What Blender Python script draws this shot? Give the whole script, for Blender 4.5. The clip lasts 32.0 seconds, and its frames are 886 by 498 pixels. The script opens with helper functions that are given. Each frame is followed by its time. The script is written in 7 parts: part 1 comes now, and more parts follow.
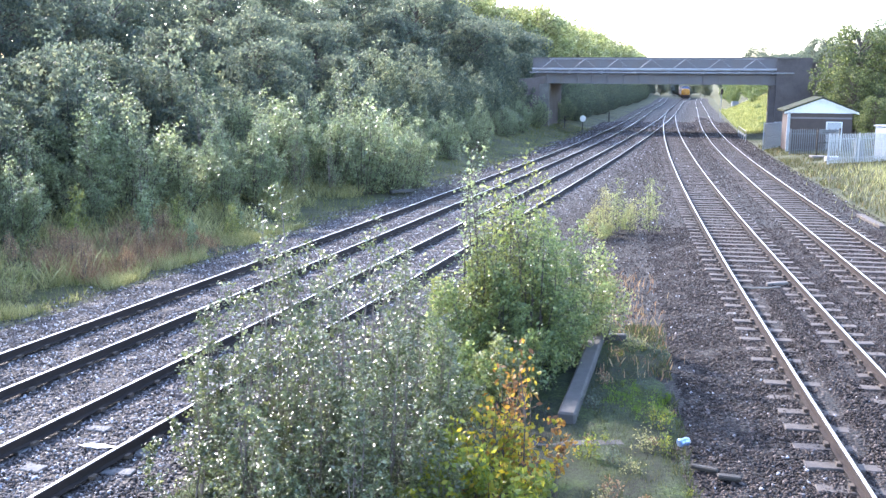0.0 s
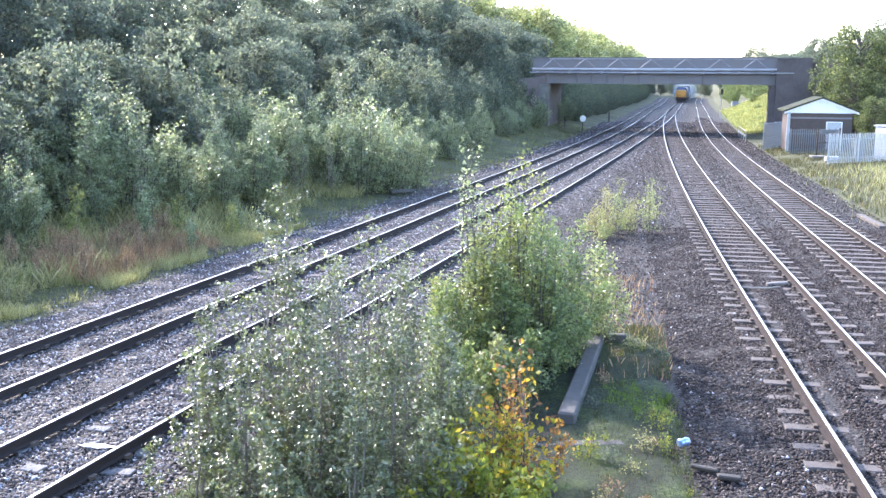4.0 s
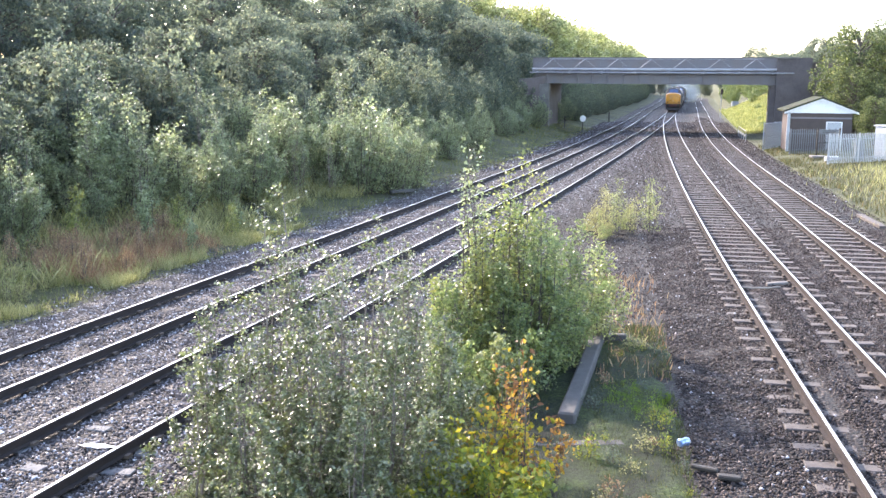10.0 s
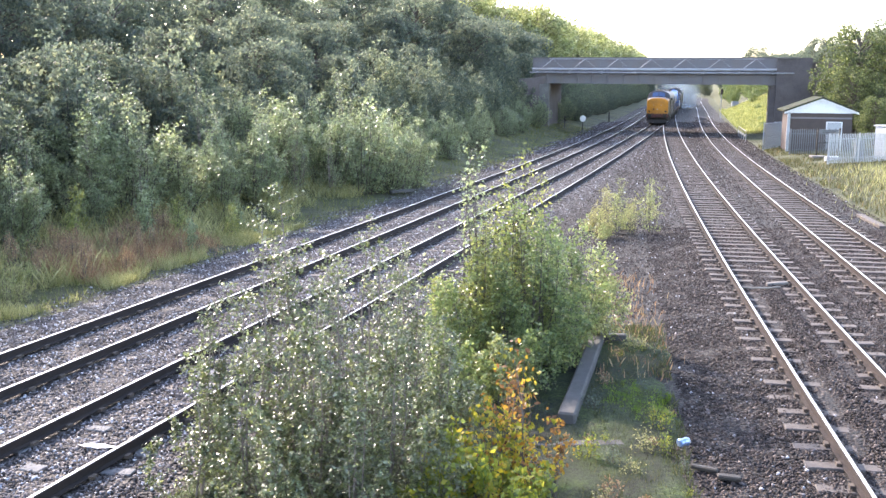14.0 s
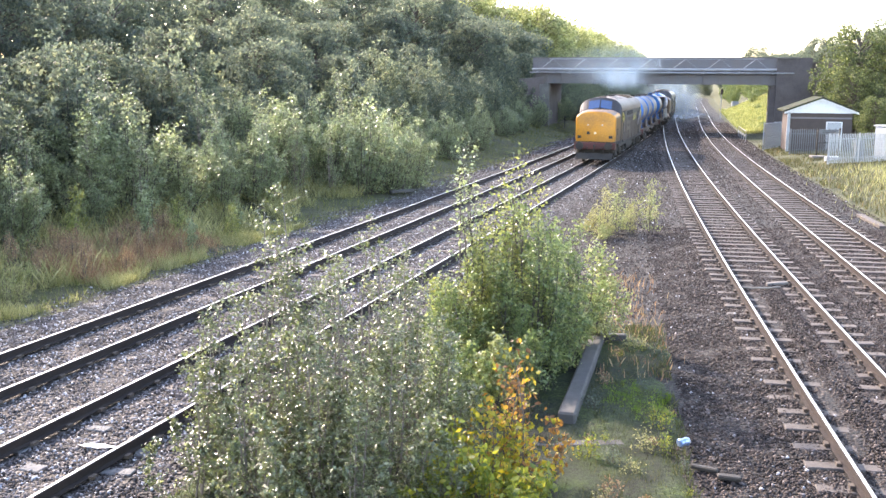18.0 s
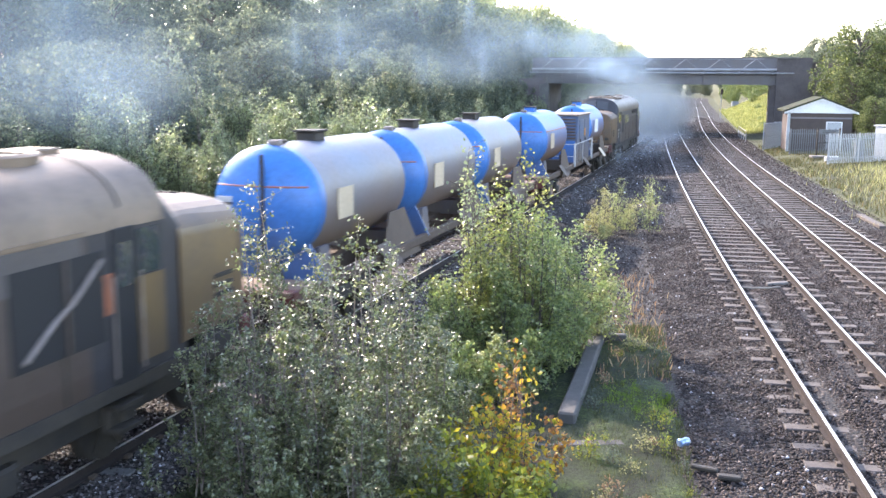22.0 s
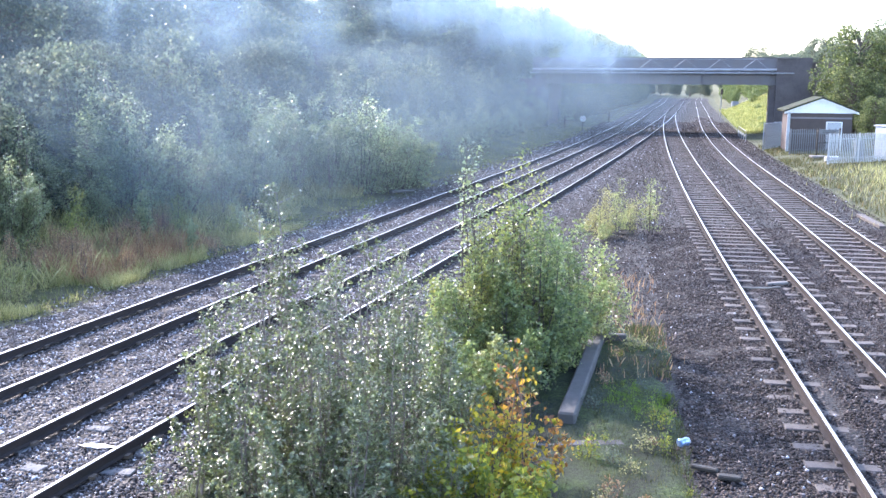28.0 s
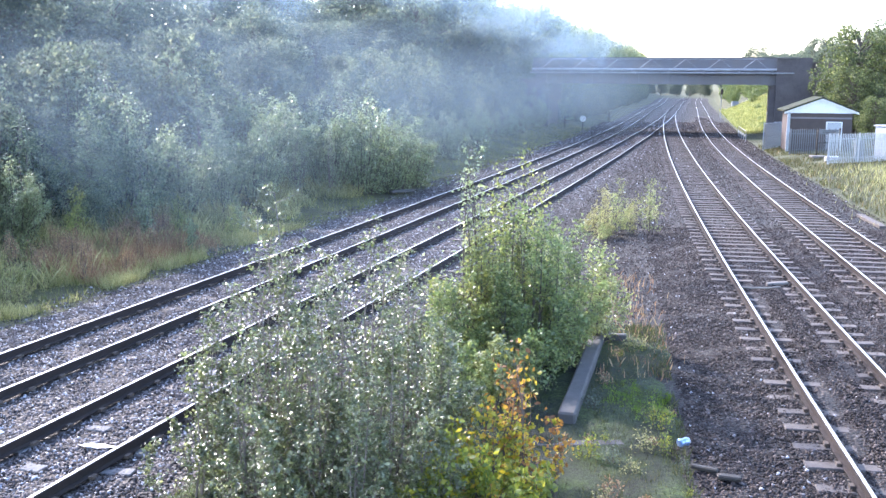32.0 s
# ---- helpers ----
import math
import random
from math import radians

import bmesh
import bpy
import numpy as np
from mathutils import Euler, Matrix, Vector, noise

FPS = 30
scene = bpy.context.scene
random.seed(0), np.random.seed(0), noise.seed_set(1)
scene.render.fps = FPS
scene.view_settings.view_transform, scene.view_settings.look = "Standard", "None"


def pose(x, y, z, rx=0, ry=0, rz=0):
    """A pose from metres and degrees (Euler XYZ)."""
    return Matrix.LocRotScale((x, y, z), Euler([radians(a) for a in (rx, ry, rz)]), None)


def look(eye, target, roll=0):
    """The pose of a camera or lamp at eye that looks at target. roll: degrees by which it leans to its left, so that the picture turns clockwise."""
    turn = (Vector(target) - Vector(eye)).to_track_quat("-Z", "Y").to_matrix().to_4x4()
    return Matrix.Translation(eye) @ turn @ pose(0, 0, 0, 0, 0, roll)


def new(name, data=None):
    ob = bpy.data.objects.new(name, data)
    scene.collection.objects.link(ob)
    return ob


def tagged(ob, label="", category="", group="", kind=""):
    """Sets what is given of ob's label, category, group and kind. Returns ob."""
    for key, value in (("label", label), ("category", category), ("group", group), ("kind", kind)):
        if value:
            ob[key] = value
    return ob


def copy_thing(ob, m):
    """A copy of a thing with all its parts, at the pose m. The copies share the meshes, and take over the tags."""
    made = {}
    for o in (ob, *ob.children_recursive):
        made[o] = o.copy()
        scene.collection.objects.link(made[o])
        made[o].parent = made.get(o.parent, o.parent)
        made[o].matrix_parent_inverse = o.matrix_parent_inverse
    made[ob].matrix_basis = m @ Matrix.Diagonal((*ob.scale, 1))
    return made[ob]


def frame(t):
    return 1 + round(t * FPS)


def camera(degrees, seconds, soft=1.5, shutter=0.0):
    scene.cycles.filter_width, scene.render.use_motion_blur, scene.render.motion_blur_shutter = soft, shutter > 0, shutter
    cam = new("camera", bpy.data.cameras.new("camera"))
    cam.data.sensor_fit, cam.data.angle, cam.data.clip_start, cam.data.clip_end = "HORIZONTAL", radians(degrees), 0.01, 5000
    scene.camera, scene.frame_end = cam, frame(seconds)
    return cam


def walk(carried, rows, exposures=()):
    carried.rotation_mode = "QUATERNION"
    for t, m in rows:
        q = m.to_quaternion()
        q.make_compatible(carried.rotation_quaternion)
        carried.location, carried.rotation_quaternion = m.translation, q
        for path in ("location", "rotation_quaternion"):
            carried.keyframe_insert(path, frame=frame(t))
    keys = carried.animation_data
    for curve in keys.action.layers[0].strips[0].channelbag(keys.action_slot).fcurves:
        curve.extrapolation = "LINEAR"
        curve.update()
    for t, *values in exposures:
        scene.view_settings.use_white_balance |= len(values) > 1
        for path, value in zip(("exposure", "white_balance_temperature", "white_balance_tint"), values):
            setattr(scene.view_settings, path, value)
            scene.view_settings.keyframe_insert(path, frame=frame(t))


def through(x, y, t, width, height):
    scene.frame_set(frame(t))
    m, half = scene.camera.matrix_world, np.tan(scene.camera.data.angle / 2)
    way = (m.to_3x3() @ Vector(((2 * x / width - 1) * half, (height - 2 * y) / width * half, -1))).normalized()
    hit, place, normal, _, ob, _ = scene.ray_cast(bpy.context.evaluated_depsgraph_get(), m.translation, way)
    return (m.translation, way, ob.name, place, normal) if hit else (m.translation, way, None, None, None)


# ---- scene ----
cam = camera(48.26, 32.0, soft=1.5, shutter=0.35)
scene.cycles.transparent_max_bounces = 24
EYE = (0.0, 0.0, 4.854)
PITCH = radians(9.626)
VIEW = look(EYE, (0.0, math.cos(PITCH), EYE[2] - math.sin(PITCH)), 0.4456)
walk(cam, [(0.0, VIEW), (32.0, VIEW)],
     exposures=[(0.0, 2.80, 6170, 17), (3.0, 2.80, 6220, 17), (6.0, 2.99, 6500, 17), (8.0, 2.77, 6900, 17), (13.0, 2.75, 7020, 18), (14.0, 2.72, 7050, 18), (17.0, 2.88, 7460, 18), (18.0, 2.78, 7460, 18), (19.0, 2.61, 7460, 18),
                (21.0, 2.63, 7260, 18), (22.0, 2.70, 7060, 18), (24.0, 2.71, 6580, 16), (25.0, 2.84, 6280, 16), (28.0, 2.78, 6150, 19), (32.0, 2.78, 6150, 19)])

# ---- light: low autumn sun ahead to the left, hazy bright sky ----
SUN_AZ, SUN_EL = radians(-42), radians(32)
sun_to = Vector((math.sin(SUN_AZ) * math.cos(SUN_EL), math.cos(SUN_AZ) * math.cos(SUN_EL), math.sin(SUN_EL)))
world = bpy.data.worlds.new("world")
scene.world = world
world.use_nodes = True
wn, wl = world.node_tree.nodes, world.node_tree.links
wn.clear()
sky = wn.new("ShaderNodeTexSky")
sky.sky_type, sky.sun_disc = "NISHITA", False
sky.sun_elevation, sky.sun_rotation = SUN_EL, SUN_AZ
sky.air_density, sky.dust_density, sky.ozone_density = 1.0, 1.2, 1.5
bg = wn.new("ShaderNodeBackground")
bg.inputs["Strength"].default_value = 0.15
wout = wn.new("ShaderNodeOutputWorld")
wl.new(sky.outputs[0], bg.inputs[0])
wl.new(bg.outputs[0], wout.inputs[0])
sun = new("sun", bpy.data.lights.new("sun", "SUN"))
sun.data.energy, sun.data.angle, sun.data.color = 2.0, radians(1.0), (1.0, 0.94, 0.86)
sun.matrix_world = look((0, 0, 60), Vector((0, 0, 60)) - sun_to)


# ---- materials ----
def mat(name, base=(0.5, 0.5, 0.5), rough=0.7, metal=0.0):
    m = bpy.data.materials.new(name)
    m.use_nodes = True
    b = m.node_tree.nodes["Principled BSDF"]
    b.inputs["Base Color"].default_value = (*base, 1)
    b.inputs["Roughness"].default_value, b.inputs["Metallic"].default_value = rough, metal
    return m


def node(m, kind, **ins):
    n = m.node_tree.nodes.new(kind)
    for k, v in ins.items():
        n.inputs[k.replace("_", " ")].default_value = v
    return n


def link(m, a, b):
    m.node_tree.links.new(a, b)


def ramp(m, fac, stops):
    r = m.node_tree.nodes.new("ShaderNodeValToRGB")
    els = r.color_ramp.elements
    while len(els) < len(stops):
        els.new(0.5)
    for e, (p, c) in zip(els, stops):
        e.position, e.color = p, (*c, 1)
    link(m, fac, r.inputs[0])
    return r.outputs[0]


def mixc(m, fac, a, b, how="MIX"):
    x = m.node_tree.nodes.new("ShaderNodeMix")
    x.data_type, x.blend_type = "RGBA", how
    for sock, v in ((x.inputs[0], fac), (x.inputs[6], a), (x.inputs[7], b)):
        if isinstance(v, (int, float)):
            sock.default_value = v
        elif isinstance(v, tuple):
            sock.default_value = (*v, 1)
        else:
            link(m, v, sock)
    return x.outputs[2]


def noise_tex(m, scale, detail=4.0, rough=0.6, vec=None):
    n = node(m, "ShaderNodeTexNoise", Scale=scale, Detail=detail, Roughness=rough)
    if vec is None:
        vec = node(m, "ShaderNodeTexCoord").outputs["Object"]
    link(m, vec, n.inputs["Vector"])
    return n.outputs["Fac"]


def bump(m, height, strength, dist=0.02):
    b = node(m, "ShaderNodeBump", Strength=strength, Distance=dist)
    link(m, height, b.inputs["Height"])
    link(m, b.outputs[0], m.node_tree.nodes["Principled BSDF"].inputs["Normal"])


def bsdf(m):
    return m.node_tree.nodes["Principled BSDF"]


def worn(name, base, dirt, rough=0.6, metal=0.0, scale=1.2, amount=0.5, fine=18.0, depth=0.15, low=None):
    """Paint, brick or steel with stains at two sizes; low: height below which road dirt gathers."""
    m = mat(name, base, rough, metal)
    big = ramp(m, noise_tex(m, scale, 6.0, 0.65), [(0.35, (0, 0, 0)), (0.7, (1, 1, 1))])
    small = noise_tex(m, fine, 5.0, 0.7)
    f = m.node_tree.nodes.new("ShaderNodeMath")
    f.operation = "MULTIPLY"
    link(m, big, f.inputs[0])
    f.inputs[1].default_value = amount
    c = mixc(m, f.outputs[0], base, dirt)
    c = mixc(m, small, c, tuple(0.72 * (x + y) / 2 for x, y in zip(base, dirt)), "MIX") if amount > 0.8 else c
    v = ramp(m, small, [(0.3, (0.78, 0.78, 0.78)), (0.7, (1.12, 1.12, 1.12))])
    c = mixc(m, 1.0, c, v, "MULTIPLY")
    if low:
        sep = node(m, "ShaderNodeSeparateXYZ")
        link(m, node(m, "ShaderNodeTexCoord").outputs["Object"], sep.inputs[0])
        add = m.node_tree.nodes.new("ShaderNodeMath")
        add.operation = "MULTIPLY_ADD"
        link(m, noise_tex(m, 1.6, 5.0), add.inputs[0])
        add.inputs[1].default_value = 1.1
        link(m, sep.outputs[2], add.inputs[2])
        mr = node(m, "ShaderNodeMapRange")
        link(m, add.outputs[0], mr.inputs[0])
        mr.inputs[1].default_value, mr.inputs[2].default_value = low[0], low[1]
        mr.inputs[3].default_value, mr.inputs[4].default_value = low[2], 0.0
        c = mixc(m, mr.outputs[0], c, dirt)
    link(m, c, bsdf(m).inputs["Base Color"])
    bump(m, small, depth, 0.01)
    return m


def leaf_mat(name, stops, through=0.4, gloss=0.45, shine=0.5):
    m = mat(name, stops[0][1], gloss)
    rnd = node(m, "ShaderNodeNewGeometry").outputs["Random Per Island"]
    c = ramp(m, rnd, stops)
    big = ramp(m, noise_tex(m, 0.7, 3.0), [(0.3, (0.7, 0.75, 0.7)), (0.7, (1.25, 1.2, 1.0))])
    c = mixc(m, 1.0, c, big, "MULTIPLY")
    link(m, c, bsdf(m).inputs["Base Color"])
    bsdf(m).inputs["Specular IOR Level"].default_value = shine
    if shine > 0.95:
        bsdf(m).inputs["Coat Weight"].default_value, bsdf(m).inputs["Coat Roughness"].default_value = 0.6, 0.32
    tr = node(m, "ShaderNodeBsdfTranslucent")
    link(m, mixc(m, 1.0, c, (1.25, 1.3, 1.0), "MULTIPLY"), tr.inputs[0])
    mx = node(m, "ShaderNodeMixShader", Fac=through)
    link(m, bsdf(m).outputs[0], mx.inputs[1])
    link(m, tr.outputs[0], mx.inputs[2])
    link(m, mx.outputs[0], m.node_tree.nodes["Material Output"].inputs["Surface"])
    return m


def ballast_mat(name, tint):
    m = mat(name, tint, 0.85)
    co = node(m, "ShaderNodeTexCoord").outputs["Object"]
    cells = node(m, "ShaderNodeTexVoronoi", Scale=19.0, Randomness=1.0)
    link(m, co, cells.inputs["Vector"])
    rgb = node(m, "ShaderNodeSeparateColor")
    link(m, cells.outputs["Color"], rgb.inputs[0])
    c = ramp(m, rgb.outputs[0], [(0.0, (0.016, 0.013, 0.012)), (0.35, (0.046, 0.036, 0.032)), (0.65, (0.085, 0.068, 0.06)),
                                 (0.9, (0.15, 0.124, 0.11)), (1.0, (0.42, 0.39, 0.36))])
    big = ramp(m, noise_tex(m, 0.5, 4.0), [(0.3, (0.72, 0.68, 0.66)), (0.7, (1.15, 1.1, 1.05))])
    c = mixc(m, 1.0, c, big, "MULTIPLY")
    # Shade between the stones is painted in along the cell edges
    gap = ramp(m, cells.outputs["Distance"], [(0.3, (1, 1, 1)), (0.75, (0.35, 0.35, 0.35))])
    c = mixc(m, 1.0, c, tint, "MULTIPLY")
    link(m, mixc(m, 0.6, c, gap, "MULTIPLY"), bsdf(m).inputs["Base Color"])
    inv = m.node_tree.nodes.new("ShaderNodeMath")
    inv.operation = "SUBTRACT"
    inv.inputs[0].default_value = 1.0
    link(m, cells.outputs["Distance"], inv.inputs[1])
    bump(m, inv.outputs[0], 1.0, 0.05)
    return m


def soil_mat():
    """Verge and bank: rough grass, moss and dead stalks."""
    m = mat("verge_grass", (0.1, 0.12, 0.04), 0.95)
    c = ramp(m, noise_tex(m, 0.35, 6.0, 0.65), [(0.3, (0.03, 0.032, 0.018)), (0.5, (0.06, 0.064, 0.025)), (0.66, (0.11, 0.105, 0.042)), (0.8, (0.15, 0.125, 0.068))])
    f = noise_tex(m, 9.0, 6.0, 0.8)
    c = mixc(m, 1.0, c, ramp(m, f, [(0.3, (0.5, 0.5, 0.5)), (0.7, (1.4, 1.4, 1.3))]), "MULTIPLY")
    link(m, c, bsdf(m).inputs["Base Color"])
    bump(m, f, 0.9, 0.08)
    return m


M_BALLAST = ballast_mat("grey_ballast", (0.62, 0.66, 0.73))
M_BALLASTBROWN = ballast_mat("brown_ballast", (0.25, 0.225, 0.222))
M_GRASS = soil_mat()


def stone_mat(tint):
    m = mat("loose_stone", (0.2, 0.17, 0.15), 0.85)
    rnd = node(m, "ShaderNodeNewGeometry").outputs["Random Per Island"]
    c = ramp(m, rnd, [(0.0, (0.03, 0.025, 0.023)), (0.35, (0.07, 0.056, 0.051)), (0.65, (0.13, 0.107, 0.098)), (0.88, (0.24, 0.21, 0.195)), (1.0, (0.55, 0.52, 0.5))])
    link(m, mixc(m, 1.0, c, tint, "MULTIPLY"), bsdf(m).inputs["Base Color"])
    return m


M_STONE = stone_mat((0.285, 0.24, 0.228))
M_STONEGREY = stone_mat((0.95, 1.03, 1.15))
M_RAIL = worn("rusty_rail_steel", (0.036, 0.03, 0.029), (0.055, 0.041, 0.036), 0.95, 0.0, 3.0, 0.6, 40.0)
bsdf(M_RAIL).inputs["Specular IOR Level"].default_value = 0.2
M_RAILTOP = worn("polished_rail_head", (0.66, 0.64, 0.62), (0.45, 0.41, 0.37), 0.42, 0.55, 6.0, 0.4, 60.0, 0.05)
M_SLEEPER = worn("weathered_sleeper", (0.12, 0.1, 0.088), (0.045, 0.037, 0.032), 0.85, 0.0, 2.5, 0.8, 30.0, 0.4)
M_CHAIR = worn("rail_chair_iron", (0.1, 0.08, 0.066), (0.14, 0.1, 0.075), 0.8, 0.3)
M_CONCRETE = worn("weathered_concrete", (0.19, 0.18, 0.165), (0.09, 0.085, 0.075), 0.85, 0.0, 1.5, 0.8, 25.0, 0.35)
# Bush shade on the wall is put into this dark colour, beside the moss
M_COPE = worn("shaded_mossy_coping", (0.125, 0.115, 0.112), (0.045, 0.045, 0.035), 0.9, 0.0, 3.0, 0.85, 25.0, 0.5)
# Bridge brick and girder colours are lightened to hold the haze before them
M_BRICK = worn("sooty_brick", (0.15, 0.125, 0.12), (0.075, 0.065, 0.062), 0.85, 0.0, 0.8, 0.7, 20.0, 0.3)
M_GIRDER = worn("dark_girder_paint", (0.17, 0.165, 0.175), (0.2, 0.16, 0.14), 0.6, 0.1, 0.7, 0.6)
M_TUBE = worn("grey_truss_tube", (0.4, 0.4, 0.41), (0.16, 0.13, 0.11), 0.45, 0.3)
M_PALISADE = worn("galvanised_steel", (0.4, 0.43, 0.46), (0.26, 0.26, 0.26), 0.45, 0.4, 1.0, 0.5)
# Darker steel copy; shade on the hut fence is put into its colour
M_DARKSTEEL = worn("shaded_galvanised_steel", (0.16, 0.17, 0.18), (0.1, 0.1, 0.1), 0.55, 0.3, 1.0, 0.5)
M_CASE = worn("weathered_case_paint", (0.34, 0.37, 0.41), (0.24, 0.24, 0.24), 0.5, 0.0, 1.0, 0.6)
M_WHITE = worn("white_paint", (0.8, 0.8, 0.8), (0.6, 0.58, 0.55), 0.5, 0.0, 1.0, 0.3)
M_FELT = worn("mossy_roof_felt", (0.055, 0.052, 0.045), (0.055, 0.07, 0.025), 0.9, 0.0, 2.0, 0.8)
bsdf(M_FELT).inputs["Specular IOR Level"].default_value = 0.1
M_DARKBRICK = worn("dark_brown_brick", (0.088, 0.066, 0.058), (0.05, 0.04, 0.038), 0.85, 0.0, 2.0, 0.5, 30.0, 0.3)
M_BLACK = worn("grimy_black_steel", (0.03, 0.027, 0.025), (0.075, 0.06, 0.045), 0.7, 0.2, 1.5, 0.7)
M_BARK = worn("dark_bark", (0.075, 0.06, 0.05), (0.16, 0.15, 0.14), 0.9, 0.0, 3.0, 0.5)
M_BIRCHBARK = worn("birch_bark", (0.16, 0.12, 0.1), (0.3, 0.28, 0.26), 0.8, 0.0, 6.0, 0.6)


# ---- mesh helpers ----
class Build:
    """Gathers vertices and faces of one mesh."""

    def __init__(self):
        self.v, self.f = [], []

    def add(self, verts, faces):
        o = len(self.v)
        self.v += [tuple(p) for p in verts]
        self.f += [tuple(i + o for i in f) for f in faces]
        return self

    def box(self, c, s, rz=0.0, m=None):
        hx, hy, hz = s[0] / 2, s[1] / 2, s[2] / 2
        pts = [Vector((x, y, z)) for x in (-hx, hx) for y in (-hy, hy) for z in (-hz, hz)]
        r = m.to_3x3() if m else Matrix.Rotation(rz, 3, "Z")
        return self.add([r @ p + Vector(c) for p in pts],
                        [(0, 1, 3, 2), (4, 6, 7, 5), (0, 4, 5, 1), (2, 3, 7, 6), (0, 2, 6, 4), (1, 5, 7, 3)])

    def tube(self, pts, radii, n=8, caps=True):
        pts = [Vector(p) for p in pts]
        rings, faces = [], []
        up = Vector((0, 0, 1))
        for i, p in enumerate(pts):
            d = (pts[min(i + 1, len(pts) - 1)] - pts[max(i - 1, 0)]).normalized()
            a = d.cross(up if abs(d.z) < 0.95 else Vector((1, 0, 0))).normalized()
            b = d.cross(a)
            r = radii[i] if isinstance(radii, (list, tuple)) else radii
            rings += [p + (a * math.cos(t) + b * math.sin(t)) * r for t in (2 * math.pi * k / n for k in range(n))]
        for i in range(len(pts) - 1):
            for k in range(n):
                faces.append((i * n + k, i * n + (k + 1) % n, (i + 1) * n + (k + 1) % n, (i + 1) * n + k))
        if caps:
            faces += [tuple(range(n - 1, -1, -1)), tuple((len(pts) - 1) * n + k for k in range(n))]
        return self.add(rings, faces)

    def loft(self, rings, closed=True, caps=True):
        n, faces = len(rings[0]), []
        for i in range(len(rings) - 1):
            for k in range(n if closed else n - 1):
                faces.append((i * n + k, i * n + (k + 1) % n, (i + 1) * n + (k + 1) % n, (i + 1) * n + k))
        if caps:
            faces += [tuple(range(n - 1, -1, -1)), tuple((len(rings) - 1) * n + k for k in range(n))]
        return self.add([p for r in rings for p in r], faces)

    def plate(self, pts, thick):
        """A slab on a flat outline, grown against its normal."""
        pts = [Vector(p) for p in pts]
        nrm = (pts[1] - pts[0]).cross(pts[2] - pts[0]).normalized() * thick
        n = len(pts)
        f = [tuple(range(n)), tuple(range(2 * n - 1, n - 1, -1))]
        f += [(k, k + n, (k + 1) % n + n, (k + 1) % n) for k in range(n)]
        return self.add(pts + [p - nrm for p in pts], f)


def link_mesh(name, me, material, parent=None, label="", smooth=False):
    if not me.materials:
        me.materials.append(material)
    if smooth:
        me.polygons.foreach_set("use_smooth", np.ones(len(me.polygons), bool))
        if len(me.polygons) < 20000:
            me.set_sharp_from_angle(angle=radians(38))
        me.update()
    ob = new(name, me)
    if parent:
        ob.parent = parent
    if label:
        ob["label"] = label
    return ob


def part(name, b, material, parent=None, label="", bevel=0.0, smooth=False):
    me = bpy.data.meshes.new(name)
    if bevel:
        bm = bmesh.new()
        vs = [bm.verts.new(p) for p in b.v]
        for f in b.f:
            bm.faces.new([vs[i] for i in f])
        bmesh.ops.recalc_face_normals(bm, faces=bm.faces)
        bmesh.ops.bevel(bm, geom=[e for e in bm.edges if len(e.link_faces) == 2 and e.calc_face_angle(0) > 0.6],
                        offset=bevel, segments=1, affect="EDGES", clamp_overlap=True)
        bm.to_mesh(me)
        bm.free()
    else:
        me.from_pydata(b.v, [], b.f)
    me.validate()
    me.update()
    return link_mesh(name, me, material, parent, label, smooth)


def raw(name, verts, faces, material, parent=None, label="", smooth=False):
    """A large mesh straight from arrays; faces all of one size."""
    me = bpy.data.meshes.new(name)
    verts, faces = np.asarray(verts, np.float32), np.asarray(faces, np.int32)
    k = faces.shape[1]
    me.vertices.add(len(verts))
    me.vertices.foreach_set("co", verts.ravel())
    me.loops.add(faces.size)
    me.loops.foreach_set("vertex_index", faces.ravel())
    me.polygons.add(len(faces))
    me.polygons.foreach_set("loop_start", np.arange(0, faces.size, k, dtype=np.int32))
    me.update(calc_edges=True)
    me.validate()
    return link_mesh(name, me, material, parent, label, smooth)


def empty(name, m=None):
    ob = new(name)
    ob.empty_display_size = 0.2
    if m is not None:
        ob.matrix_basis = m
    return ob


# ---- plan: four track centre lines, x over y (metres) ----
TRACK = {
    "A": (0.207, -2.0055, 7.0972, -10.7579, 5.9253, -1.9738, 30.7, -12.3122),
    "B": (-0.0257, 0.2043, -0.5548, 0.6398, -0.1281, -2.1472, 31.3832, -9.0325),
    "C": (0.0812, -0.8415, 3.2558, -5.7846, 4.2018, 2.3607, 15.4096, 4.1878),
    "D": (-0.0588, 0.4705, -0.9033, -1.4226, 5.8268, -2.5808, 18.5368, 7.0671),
}
REACH = {"A": 300.0, "B": 340.0, "C": 340.0, "D": 340.0}


def line(t, y):
    """x of a track's centre at y; straight beyond the fitted stretch."""
    y = np.asarray(y, float)
    p = TRACK[t]
    dp = np.polyder(np.array(p))
    lo, hi = -8.0, REACH[t]
    yc = np.clip(y, lo, hi)
    return np.polyval(p, yc / 100) + np.polyval(dp, yc / 100) / 100 * (y - yc)


def normals(t, ys):
    h = 0.05
    d = (line(t, ys + h) - line(t, ys - h)) / (2 * h)
    s = np.sqrt(1 + d * d)
    return np.stack([1 / s, -d / s], 1)


def ease(a, b, x):
    u = np.clip((np.asarray(x, float) - a) / (b - a), 0, 1)
    return u * u * (3 - 2 * u)


